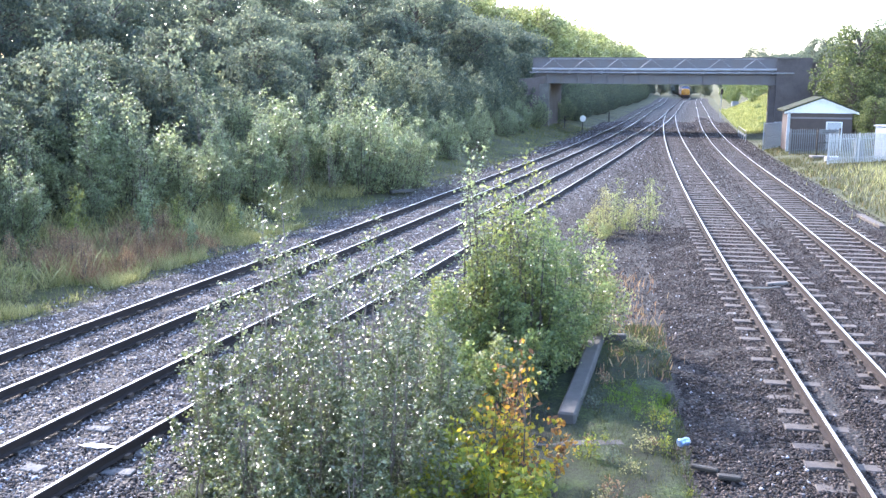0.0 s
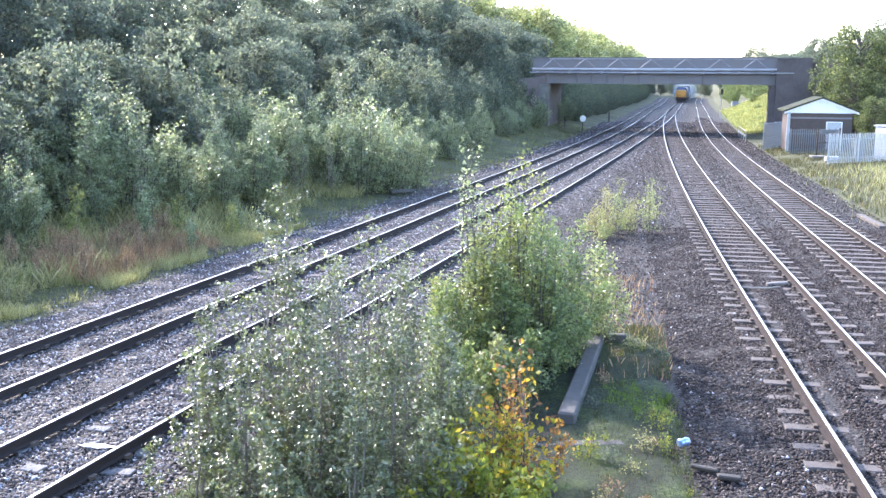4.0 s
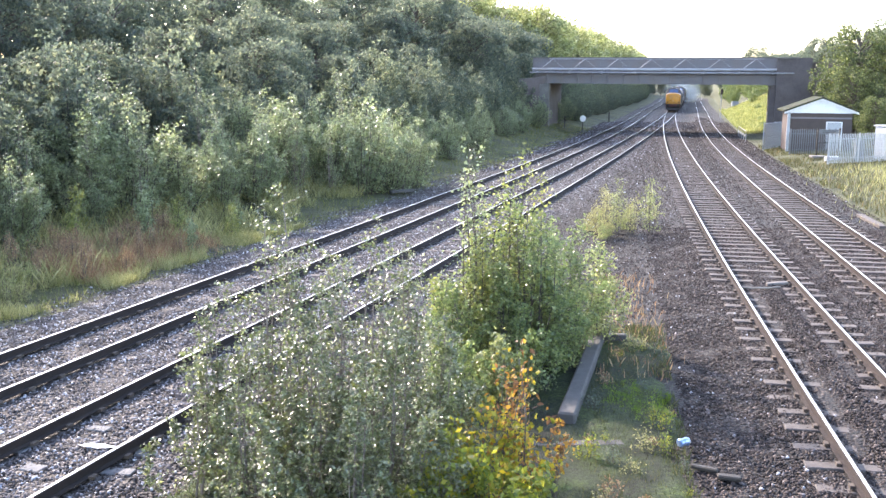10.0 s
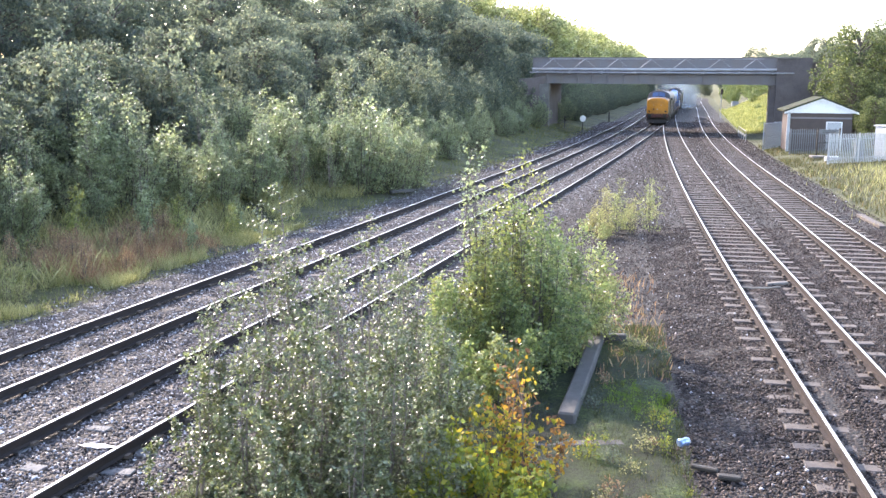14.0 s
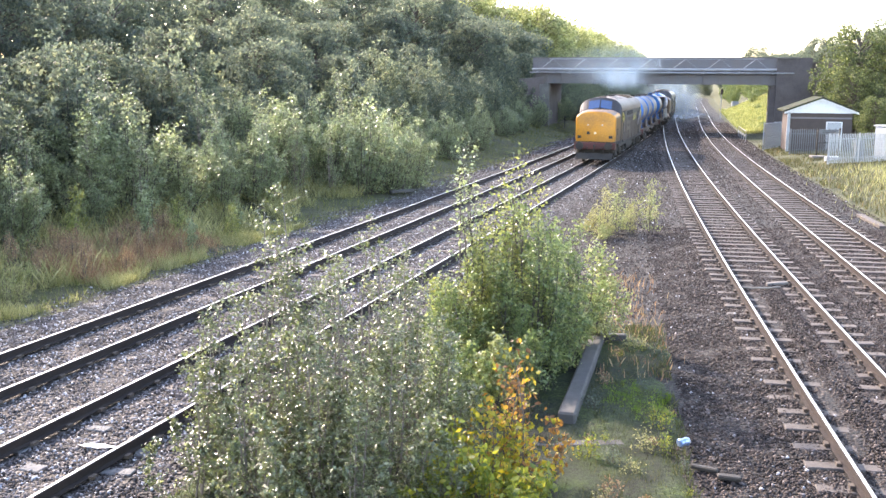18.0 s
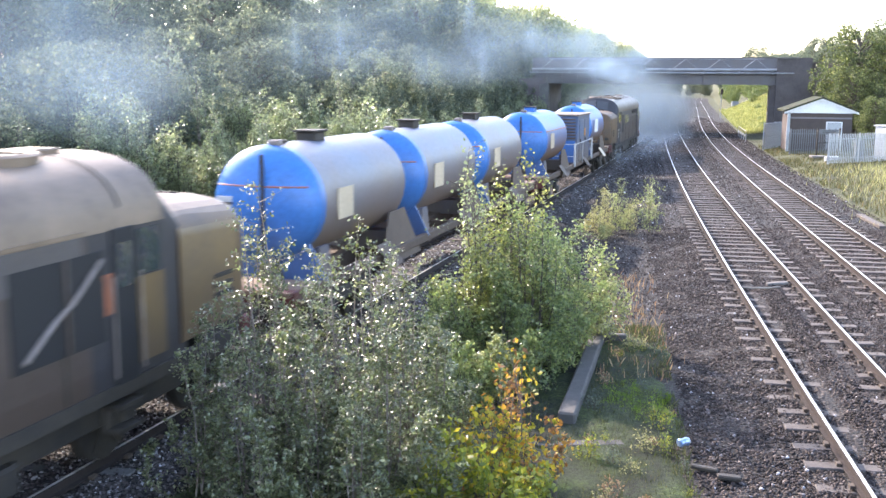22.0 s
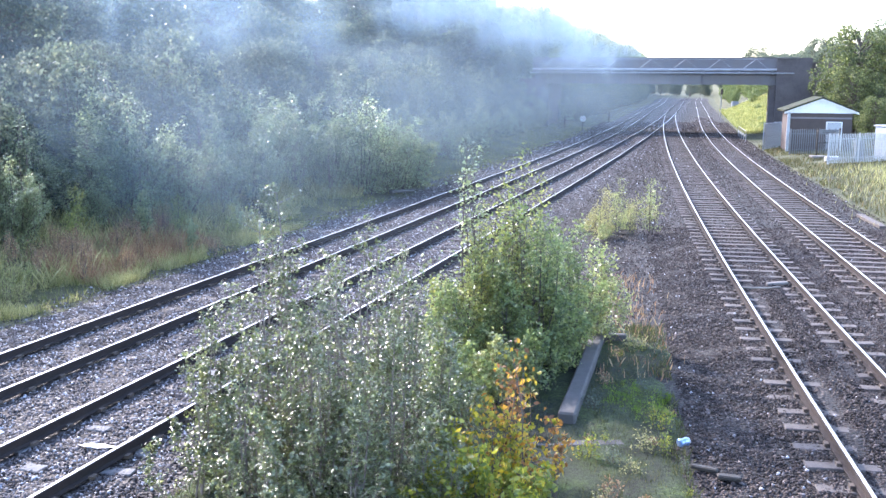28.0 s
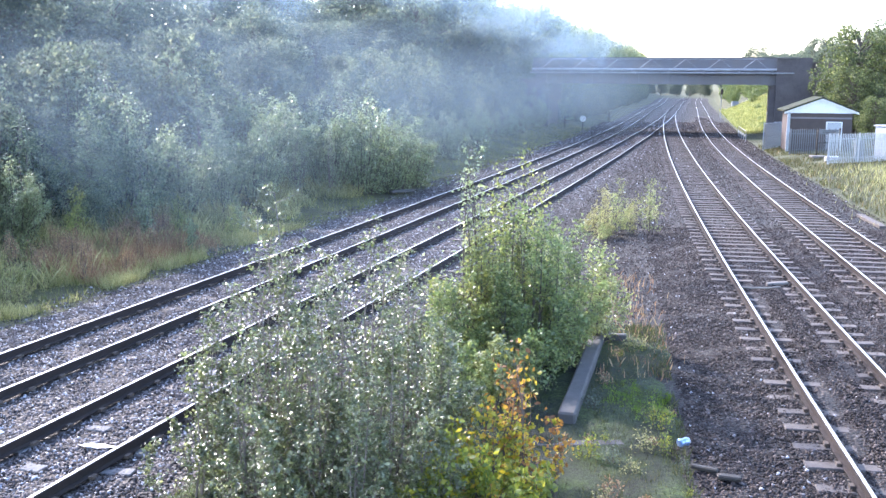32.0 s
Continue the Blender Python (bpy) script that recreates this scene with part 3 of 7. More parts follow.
def build_lineside():
    palisade("palisade_fence", (23.2, 59.6), (28.5, 62.6), 1.85, "galvanised steel palisade fence on the grass verge")
    palisade("palisade_fence", (24.2, 69.3), (27.4, 69.5), 1.8, "galvanised palisade fence before the hut, darkened for shade", 0.155, M_DARKSTEEL)
    palisade("palisade_fence", (24.7, 76.5), (27.5, 80.5), 2.1, "galvanised palisade fence by the bridge abutment", 0.14)
    # pale equipment cabinet behind the fence
    c = tagged(empty("equipment_cabinet", Matrix.Translation((29.3, 64.2, z_at(29.3, 64.2))) @ Matrix.Rotation(radians(18), 4, "Z")),
               "pale blue-grey steel equipment cabinet behind the fence", "cabinet")
    body = part("body", Build().box((0, 0, 1.05), (2.6, 1.2, 2.1)), M_CASE, c, bevel=0.03)
    part("lid", Build().box((0, 0, 2.16), (2.75, 1.35, 0.1)), M_CASE, c, "white overhanging lid", bevel=0.02)
    for s in (-1, 0, 1):
        dd = part("door", Build().box((s * 0.82, -0.615, 1.05), (0.78, 0.03, 1.8)), M_PALISADE, c, bevel=0.008)
        part("handle", Build().box((s * 0.82 + 0.3, -0.65, 1.05), (0.05, 0.05, 0.18)), M_BLACK, dd)
    c2 = tagged(empty("small_cabinet", Matrix.Translation((26.5, 63.3, z_at(26.5, 63.3)))), "small pale steel location case beside the cabinet", "cabinet")
    part("body", Build().box((0, 0, 0.6), (0.55, 0.4, 1.2)), M_DARKSTEEL, c2, bevel=0.02)
    part("lid", Build().box((0, 0, 1.23), (0.65, 0.5, 0.06)), M_DARKSTEEL, c2)
    # sign on two posts before the hut
    s = tagged(empty("notice_board", Matrix.Translation((26.0, 67.2, z_at(26.0, 67.2)))), "small grey notice on two dark posts", "sign")
    for x in (-0.75, 0.75):
        part("post", Build().box((x, 0, 0.95), (0.09, 0.09, 1.9)), M_BLACK, s)
    part("board", Build().box((0, -0.06, 1.65), (1.3, 0.03, 0.3)), M_DARKSTEEL, s, bevel=0.01)
    part("rail", Build().box((0, 0, 0.9), (1.5, 0.05, 0.06)), M_BLACK, s)
    for i in range(2):
        part("writing_bar", Build().box((0, -0.08, 1.7 - 0.11 * i), (0.9, 0.006, 0.04)), M_BLACK, s)
    # pale slab and white lineside box on the grass
    t = tagged(part("concrete_slab", Build().box((25.4, 66.2, z_at(25.4, 66.2) + 0.06), (1.8, 0.7, 0.14)), M_CONCRETE, None, bevel=0.02), "flat pale concrete slab lying on the grass", "slab")
    for i in range(3):
        tagged(part("rubble_block", Build().box((24.6 + 0.35 * i, 63.5 + 0.2 * i, z_at(24.6, 63.5) + 0.14), (0.34, 0.3, 0.34), 0.4 * i), M_WHITE, None, bevel=0.04), "white painted concrete block on the grass", "block", group="white blocks")
    # hand rail of a walkway under the bridge, along the track
    rail_at = [(float(line("D", y)) + 2.55, y) for y in (88.6, 91.0, 93.4, 95.8, 98.2)]
    g = tagged(empty("hand_rail", Matrix.Translation((*rail_at[0], z_at(*rail_at[0])))), "pale tubular hand rail beside the track", "rail")
    rail_at = [(x - rail_at[0][0], y - rail_at[0][1]) for x, y in rail_at]
    for x, y in rail_at:
        part("post", Build().tube([(x, y, 0), (x, y, 0.95)], 0.035, 6), M_TUBE, g)
    for z in (0.5, 0.95):
        part("bar", Build().tube([(x, y, z) for x, y in rail_at], 0.03, 6), M_TUBE, g)
    # round white disc on a post by the far track, and marker posts
    d = tagged(empty("disc_marker", Matrix.Translation((14.9, 107.0, z_at(14.9, 107.0)))), "round white disc on a short dark post", "sign")
    part("post", Build().tube([(0, 0, 0), (0, 0, 1.2)], 0.05, 6), M_BLACK, d)
    part("disc", Build().tube([(0, -0.08, 1.28), (0, -0.03, 1.28)], 0.33, 20), M_WHITE, d, "white enamelled disc")
    for x, y in ((22.0, 133.0), (12.9, 106.5)):
        tagged(part("marker_post", Build().box((x, y, z_at(x, y) + 0.6), (0.14, 0.14, 1.3)), M_BLACK, None, bevel=0.02), "short dark lineside post in the grass", "post", group="lineside posts")
    # signal beyond the bridge
    sg = tagged(empty("colour_light_signal", Matrix.Translation((41.0, 148.0, z_at(41.0, 148.0)))), "slim grey lineside signal post with a small dark head", "signal")
    part("post", Build().tube([(0, 0, 0), (0, 0, 3.6)], 0.07, 8), M_TUBE, sg)
    part("head", Build().box((0, -0.1, 3.9), (0.34, 0.3, 0.8)), M_BLACK, sg, bevel=0.04)
    part("lamp_hood", Build().tube([(0, -0.25, 3.95), (0, -0.5, 3.95)], 0.14, 10), M_BLACK, sg)
    bx = tagged(part("location_case", Build().box((56.0, 192.5, z_at(56.0, 192.5) + 0.5), (1.25, 0.6, 1.0)), M_CASE, None, bevel=0.03), "pale lineside case on the grassy bank", "cabinet")
    # timber plank beside the near right track
    tagged(part("loose_plank", Build().box((16.15, 37.0, z_at(16.15, 37.0) + 0.03), (0.28, 3.4, 0.12), radians(-9)), M_SLEEPER, None, bevel=0.015), "old timber sleeper lying beside the track", "timber")
    tagged(part("loose_plank", Build().box((-1.9, 45.2, z_at(-1.9, 45.2) + 0.13), (1.3, 0.26, 0.12), radians(40)), M_COPE, None, bevel=0.02), "pale concrete trough lid beside the far track", "timber")


M_CONCPALE = worn("pale_concrete", (0.14, 0.14, 0.145), (0.08, 0.08, 0.08), 0.85, 0.0, 4.0, 0.6, 30.0, 0.3)


def build_slab():
    """Remains of a platform wall between the tracks."""
    w = tagged(empty("platform_wall_remains"), "low pale concrete wall remains between the tracks", "wall")
    part("coping", Build().box((2.5, 16.75, -0.17), (0.27, 5.2, 0.26), radians(-14)), M_COPE, w, bevel=0.03)
    part("end_beam", Build().box((3.25, 19.1, -0.17), (0.8, 0.14, 0.2), radians(2)), M_COPE, w, bevel=0.02)
    part("end_beam", Build().box((1.75, 13.4, -0.235), (1.7, 0.22, 0.08), radians(3)), M_COPE, w, bevel=0.02)
    rs = random.Random(4)
    # Exposed pale sleeper ends of track B, added as separate pieces
    for x, y in ((-5.0, 13.8), (-4.05, 12.9), (-4.2, 12.2), (-5.35, 12.3), (-3.15, 19.2), (-4.1, 16.6), (-3.7, 15.9), (-2.6, 21.4), (-5.9, 13.0)):
        sl = part("pale_slab", Build().box((0, 0, 0), (rs.uniform(0.28, 0.45), rs.uniform(0.2, 0.32), 0.03)), M_CONCPALE, None, bevel=0.012)
        sl.matrix_basis = Matrix.Translation((x, y, -0.19)) @ Matrix.Rotation(rs.uniform(-0.5, 0.2), 4, "Z") @ Matrix.Rotation(rs.uniform(-0.06, 0.06), 4, "X")
        tagged(sl, "pale concrete sleeper end showing in the ballast", "concrete", group="concrete pieces")
    # torn white sheet caught between the far tracks
    g = np.random.default_rng(12)
    pts = [(0.55 * math.cos(a) * r, 0.2 * math.sin(a) * r, 0.0) for a, r in zip(np.linspace(0, 6.0, 14), g.uniform(0.6, 1.1, 14))]
    lit = Build().add([(0, 0, 0.05)] + [(x, y, 0.012 + g.uniform(0, 0.03)) for x, y, _ in pts], [(0, i, i % 14 + 1) for i in range(1, 15)])
    sh = part("litter_sheet", lit, M_WHITE, None)
    sh.matrix_basis = Matrix.Translation((-4.75, 13.05, -0.185)) @ Matrix.Rotation(-0.25, 4, "Z") @ Matrix.Diagonal((0.55, 0.55, 0.8, 1))
    tagged(sh, "torn white plastic sheet lying on the ballast", "litter")
    M_TIMBER = worn("grey_split_timber", (0.28, 0.25, 0.22), (0.15, 0.13, 0.11), 0.8, 0.0, 3.0, 0.7, 30.0, 0.4)
    hose = part("old_hose", Build().tube([(7.35, 23.9, -0.1), (7.6, 23.75, -0.08), (7.95, 23.7, -0.07), (8.2, 23.85, -0.08), (8.35, 24.0, -0.1)], 0.022, 8), M_TIMBER, None, smooth=True)
    tagged(hose, "bent pale hose lying across the sleepers", "hose")
    for x, y, w, l, a in ((8.45, 24.5, 0.62, 0.09, 0.3),):
        bd = part("timber_offcut", Build().box((x, y, -0.12), (w, l, 0.07), a), M_TIMBER, None, bevel=0.012)
        tagged(bd, "pale split timber offcut lying between the rails", "timber", group="timber offcuts")
    for x, y, w, l, a in ((3.5, 12.5, 0.36, 0.09, -0.5), (3.75, 12.2, 0.3, 0.12, -0.3)):
        bd = part("dark_timber", Build().box((x, y, -0.2), (w, l, 0.06), a), M_BLACK, None, bevel=0.015)
        tagged(bd, "dark rotten timber piece in the ballast", "timber", group="rotten timbers")
    can = tagged(empty("drinks_can", Matrix.Translation((3.4, 13.25, -0.12)) @ Matrix.Rotation(0.6, 4, "Z")), "crushed blue and silver drinks can on the moss", "can")
    M_CAN = worn("blue_can", (0.1, 0.25, 0.6), (0.7, 0.75, 0.8), 0.3, 0.6, 14.0, 0.8)
    part("can_body", Build().tube([(-0.09, 0, 0), (-0.075, 0, 0), (0.0, 0, 0.006), (0.07, 0, 0), (0.085, 0, 0)], [0.05, 0.062, 0.052, 0.062, 0.05], 12), M_CAN, can, smooth=True)
    part("can_end", Build().tube([(0.085, 0, 0), (0.092, 0, 0)], 0.05, 12), M_RAILTOP, can)


build_bridge()
build_hut()
build_lineside()
build_slab()


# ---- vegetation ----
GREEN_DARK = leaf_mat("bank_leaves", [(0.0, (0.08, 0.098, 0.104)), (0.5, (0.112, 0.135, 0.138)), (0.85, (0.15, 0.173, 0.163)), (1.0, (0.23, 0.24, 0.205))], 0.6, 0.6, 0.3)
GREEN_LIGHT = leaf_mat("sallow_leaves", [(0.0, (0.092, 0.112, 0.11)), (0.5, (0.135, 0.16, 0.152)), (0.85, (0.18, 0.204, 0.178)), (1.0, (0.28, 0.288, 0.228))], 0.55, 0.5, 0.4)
SHRUBLEAF = leaf_mat("shrub_leaves", [(0.0, (0.112, 0.132, 0.118)), (0.5, (0.165, 0.19, 0.165)), (0.85, (0.22, 0.245, 0.198)), (1.0, (0.33, 0.33, 0.255))], 0.58, 0.5, 0.4)
BUSH = leaf_mat("bush_leaves", [(0.0, (0.11, 0.15, 0.075)), (0.5, (0.18, 0.23, 0.11)), (0.85, (0.26, 0.31, 0.15)), (1.0, (0.38, 0.39, 0.2))], 0.5, 0.35, 0.7)
GREEN_YELLOW = leaf_mat("sunlit_leaves", [(0.0, (0.15, 0.17, 0.07)), (0.6, (0.25, 0.275, 0.11)), (1.0, (0.39, 0.375, 0.15))], 0.5, 0.3, 0.7)
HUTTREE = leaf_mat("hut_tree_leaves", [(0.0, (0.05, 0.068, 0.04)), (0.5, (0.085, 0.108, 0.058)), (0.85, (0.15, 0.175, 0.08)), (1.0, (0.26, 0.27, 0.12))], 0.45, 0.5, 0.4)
BIRCH_LEAF = leaf_mat("birch_leaves", [(0.0, (0.066, 0.084, 0.036)), (0.5, (0.116, 0.138, 0.062)), (0.9, (0.225, 0.25, 0.14)), (1.0, (0.4, 0.395, 0.27))], 0.44, 0.3, 1.0)
AUTUMN = leaf_mat("autumn_leaves", [(0.0, (0.13, 0.15, 0.03)), (0.45, (0.3, 0.27, 0.035)), (0.8, (0.5, 0.36, 0.035)), (0.93, (0.42, 0.2, 0.04)), (1.0, (0.2, 0.07, 0.04))], 0.5, 0.5)
LIME = leaf_mat("turning_leaves", [(0.0, (0.11, 0.15, 0.04)), (0.6, (0.22, 0.25, 0.05)), (0.9, (0.36, 0.33, 0.05)), (1.0, (0.42, 0.26, 0.05))], 0.5, 0.4)
SILVER = leaf_mat("silvery_leaves", [(0.0, (0.14, 0.172, 0.115)), (0.5, (0.215, 0.255, 0.165)), (0.85, (0.305, 0.345, 0.23)), (1.0, (0.44, 0.45, 0.33))], 0.52, 0.28, 0.85)
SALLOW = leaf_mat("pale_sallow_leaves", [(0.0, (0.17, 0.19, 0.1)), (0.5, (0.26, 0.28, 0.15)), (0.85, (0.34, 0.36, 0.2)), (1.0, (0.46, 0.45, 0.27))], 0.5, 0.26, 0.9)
BROWNLEAF = leaf_mat("withered_leaves", [(0.0, (0.12, 0.06, 0.035)), (0.6, (0.28, 0.13, 0.045)), (0.9, (0.45, 0.27, 0.05)), (1.0, (0.52, 0.4, 0.06))], 0.45, 0.5)
# Strip's blades are darkened to hold the thicket's shade
MOSSBLADE = leaf_mat("mossy_grass_blades", [(0.0, (0.03, 0.035, 0.016)), (0.5, (0.055, 0.066, 0.022)), (0.85, (0.085, 0.1, 0.034)), (1.0, (0.16, 0.14, 0.075))], 0.4, 0.7)
DRY = leaf_mat("dry_stalks", [(0.0, (0.2, 0.19, 0.095)), (0.5, (0.33, 0.31, 0.16)), (1.0, (0.46, 0.42, 0.26))], 0.4, 0.7)
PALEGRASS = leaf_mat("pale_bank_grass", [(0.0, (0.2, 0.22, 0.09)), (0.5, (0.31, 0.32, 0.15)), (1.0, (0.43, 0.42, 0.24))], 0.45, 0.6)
BRIGHT = leaf_mat("bright_grass_blades", [(0.0, (0.09, 0.15, 0.02)), (0.6, (0.16, 0.25, 0.035)), (1.0, (0.26, 0.34, 0.06))], 0.5, 0.6)
VERGE = leaf_mat("verge_blades", [(0.0, (0.045, 0.052, 0.024)), (0.4, (0.08, 0.086, 0.038)), (0.7, (0.125, 0.122, 0.06)), (1.0, (0.2, 0.14, 0.085))], 0.3, 0.7)
RUST_WEED = leaf_mat("rust_brown_weeds", [(0.0, (0.2, 0.1, 0.07)), (0.5, (0.34, 0.2, 0.14)), (1.0, (0.45, 0.34, 0.23))], 0.25, 0.8)
BLADE = leaf_mat("grass_blades", [(0.0, (0.08, 0.1, 0.03)), (0.5, (0.15, 0.17, 0.05)), (0.85, (0.25, 0.24, 0.08)), (1.0, (0.36, 0.31, 0.14))], 0.45, 0.6)


def leaves(rng, centres, size, droop=0.5, wide=0.6, flat=0.0):
    """Folded pointed leaves, one at each centre: 4 corners, 2 triangles each; flat: how far they turn their faces up."""
    k = len(centres)
    d = rng.normal(size=(k, 3))
    d[:, 2] = d[:, 2] * (1 - 0.6 * flat) - droop
    d /= np.linalg.norm(d, axis=1)[:, None]
    w = np.cross(d, rng.normal(size=(k, 3)) * (1 - 0.75 * flat) + np.array([0.0, 0.0, 2.0 * flat]))
    w /= np.linalg.norm(w, axis=1)[:, None] + 1e-9
    u = np.cross(d, w)
    s = size * rng.uniform(0.65, 1.35, k)[:, None]
    c = np.asarray(centres)
    v = np.stack([c - d * s * 0.5, c + w * s * wide * 0.5 + u * s * 0.1, c + d * s * 0.5, c - w * s * wide * 0.5 + u * s * 0.1], 1)
    f = np.arange(4 * k).reshape(k, 4)
    f = np.concatenate([f[:, [0, 1, 2]], f[:, [0, 2, 3]]])
    return v.reshape(-1, 3), f


def blob_points(rng, n, c, r, shell=0.55):
    """Points through an uneven clump, thicker near its skin."""
    d = rng.normal(size=(n, 3))
    d /= np.linalg.norm(d, axis=1)[:, None]
    rad = shell + (1 - shell) * rng.random(n) ** 0.7
    rad *= 1 + 0.25 * np.sin(3.1 * d[:, 0] + 5.3 * d[:, 1] + 2.0 * c[0]) * np.cos(4.0 * d[:, 2] + c[1])
    return np.asarray(c) + d * rad[:, None] * np.asarray(r)


def tree(name, seed, height, spread, clumps, per, leaf, material, label, trunk=M_BARK, low=0.15, category="tree"):
    """Tapered trunk with limbs and a crown of many leaf clumps round the limb ends."""
    rng = np.random.default_rng(seed)
    t = tagged(empty(name), label, category)
    b = Build()
    top = Vector((rng.normal(0, 0.04) * height, rng.normal(0, 0.04) * height, height * 0.85))
    r0 = height * 0.018
    stem = [Vector((0, 0, -0.3)), Vector((rng.normal(0, 0.02) * height, rng.normal(0, 0.02) * height, height * 0.4)), top]
    b.tube(stem, [r0, r0 * 0.65, r0 * 0.15], 7)
    pts = []
    for i in range(clumps):
        h = low + (1 - low) * (i + rng.random()) / clumps
        prof = math.sin(math.pi * min(1, 0.12 + 0.88 * (1 - h) ** 0.75)) ** 0.7
        a = i * 2.4 + rng.normal(0, 0.5)
        rad = spread * prof * rng.uniform(0.35, 1.0)
        tip = np.array([math.cos(a) * rad, math.sin(a) * rad, h * height * 0.95])
        start = stem[1].lerp(stem[2], max(0.0, (h - 0.45) / 0.55)) if h > 0.45 else stem[0].lerp(stem[1], max(0.1, h / 0.45 - 0.15))
        mid = start.lerp(Vector(tip), 0.55) + Vector((0, 0, 0.06 * height))
        b.tube([start, mid, Vector(tip)], [r0 * 0.38, r0 * 0.2, r0 * 0.06], 5, caps=False)
        cr = spread * rng.uniform(0.2, 0.4)
        pts.append(blob_points(rng, per, tip, (cr, cr, cr * rng.uniform(0.6, 0.95))))
    part("trunk", b, trunk, t, "grey-brown bark")
    v, f = leaves(rng, np.concatenate(pts), leaf)
    raw("crown", v, f, material, t)
    return t


def shrub(name, seed, height, spread, stems, per, leaf, material, label, bark=M_BARK, droop=0.4, category="shrub", bare=0.12, taper=0.75, loose=1.0, flat=0.0):
    """Many upright stems from one stool, leaves set along the twigs."""
    rng = np.random.default_rng(seed)
    t = tagged(empty(name), label, category)
    b = Build()
    pts = []
    for i in range(stems):
        a = rng.uniform(0, 6.283)
        lean = spread * math.sqrt(rng.random())
        hh = height * (1 - taper * 0.6 * (lean / spread) ** 1.5) * rng.uniform(0.7, 1.0)
        if i < 3:
            hh, lean = height * (1.0 - 0.08 * i), lean * 0.35
        ex, ey = math.cos(a) * lean, math.sin(a) * lean
        p0 = Vector((ex * 0.35, ey * 0.35, -0.1))
        bow = rng.normal(0, 0.05, 2) * height
        line_pts = [p0.lerp(Vector((ex, ey, hh)), q) + Vector((bow[0], bow[1], 0)) * math.sin(q * 3.1) for q in (0, 0.3, 0.6, 0.85, 1.0)]
        r = 0.006 * hh + 0.004
        b.tube(line_pts, [r, r * 0.8, r * 0.5, r * 0.3, r * 0.1], 5, caps=False)
        twigs = max(6, int(per / 14))
        for j in range(twigs):
            q = bare + (1 - bare) * (j + rng.random()) / twigs
            seg = min(int(q * 4), 3)
            base = line_pts[seg].lerp(line_pts[seg + 1], q * 4 - seg)
            aa = rng.uniform(0, 6.283)
            L = hh * (0.06 + 0.2 * (1 - q)) * rng.uniform(0.6, 1.2)
            tip = base + Vector((math.cos(aa) * L, math.sin(aa) * L, L * rng.uniform(0.1, 0.7)))
            b.tube([base, tip], [r * 0.22, r * 0.06], 3, caps=False)
            k = per // twigs + 1
            w = rng.random(k)[:, None]
            pts.append(np.array(base)[None] * (1 - w) + np.array(tip)[None] * w + rng.normal(0, (0.04 + 0.012 * hh) * loose, (k, 3)))
    part("stem_clump", b, bark, t)
    pp = np.concatenate(pts)
    pp = pp[pp[:, 2] > 0.05]
    v, f = leaves(rng, pp, leaf, droop, flat=flat)
    raw("crown", v, f, material, t)
    return t


def plant(srcs, spots, rng, lo=0.85, hi=1.15, group=""):
    """Plants copies of the sources, then the sources themselves at the first spots."""
    home = []
    for s in srcs:
        if group:
            s["group"] = group
    for i, (x, y, s) in enumerate(spots):
        m = Matrix.Translation((x, y, z_at(x, y) - 0.05)) @ Matrix.Rotation(rng.uniform(0, 6.28), 4, "Z") @ Matrix.Diagonal((*[s * rng.uniform(lo, hi)] * 3, 1))
        if i < len(srcs):
            home.append(m)
        else:
            copy_thing(srcs[i % len(srcs)], m)
    for s, m in zip(srcs, home):
        s.matrix_basis = m


def off_bank(y, d):
    """A spot d metres up the bank from track A's centre."""
    n = normals("A", np.array([float(y)]))[0]
    return float(line("A", y)) - n[0] * d, float(y) - n[1] * d


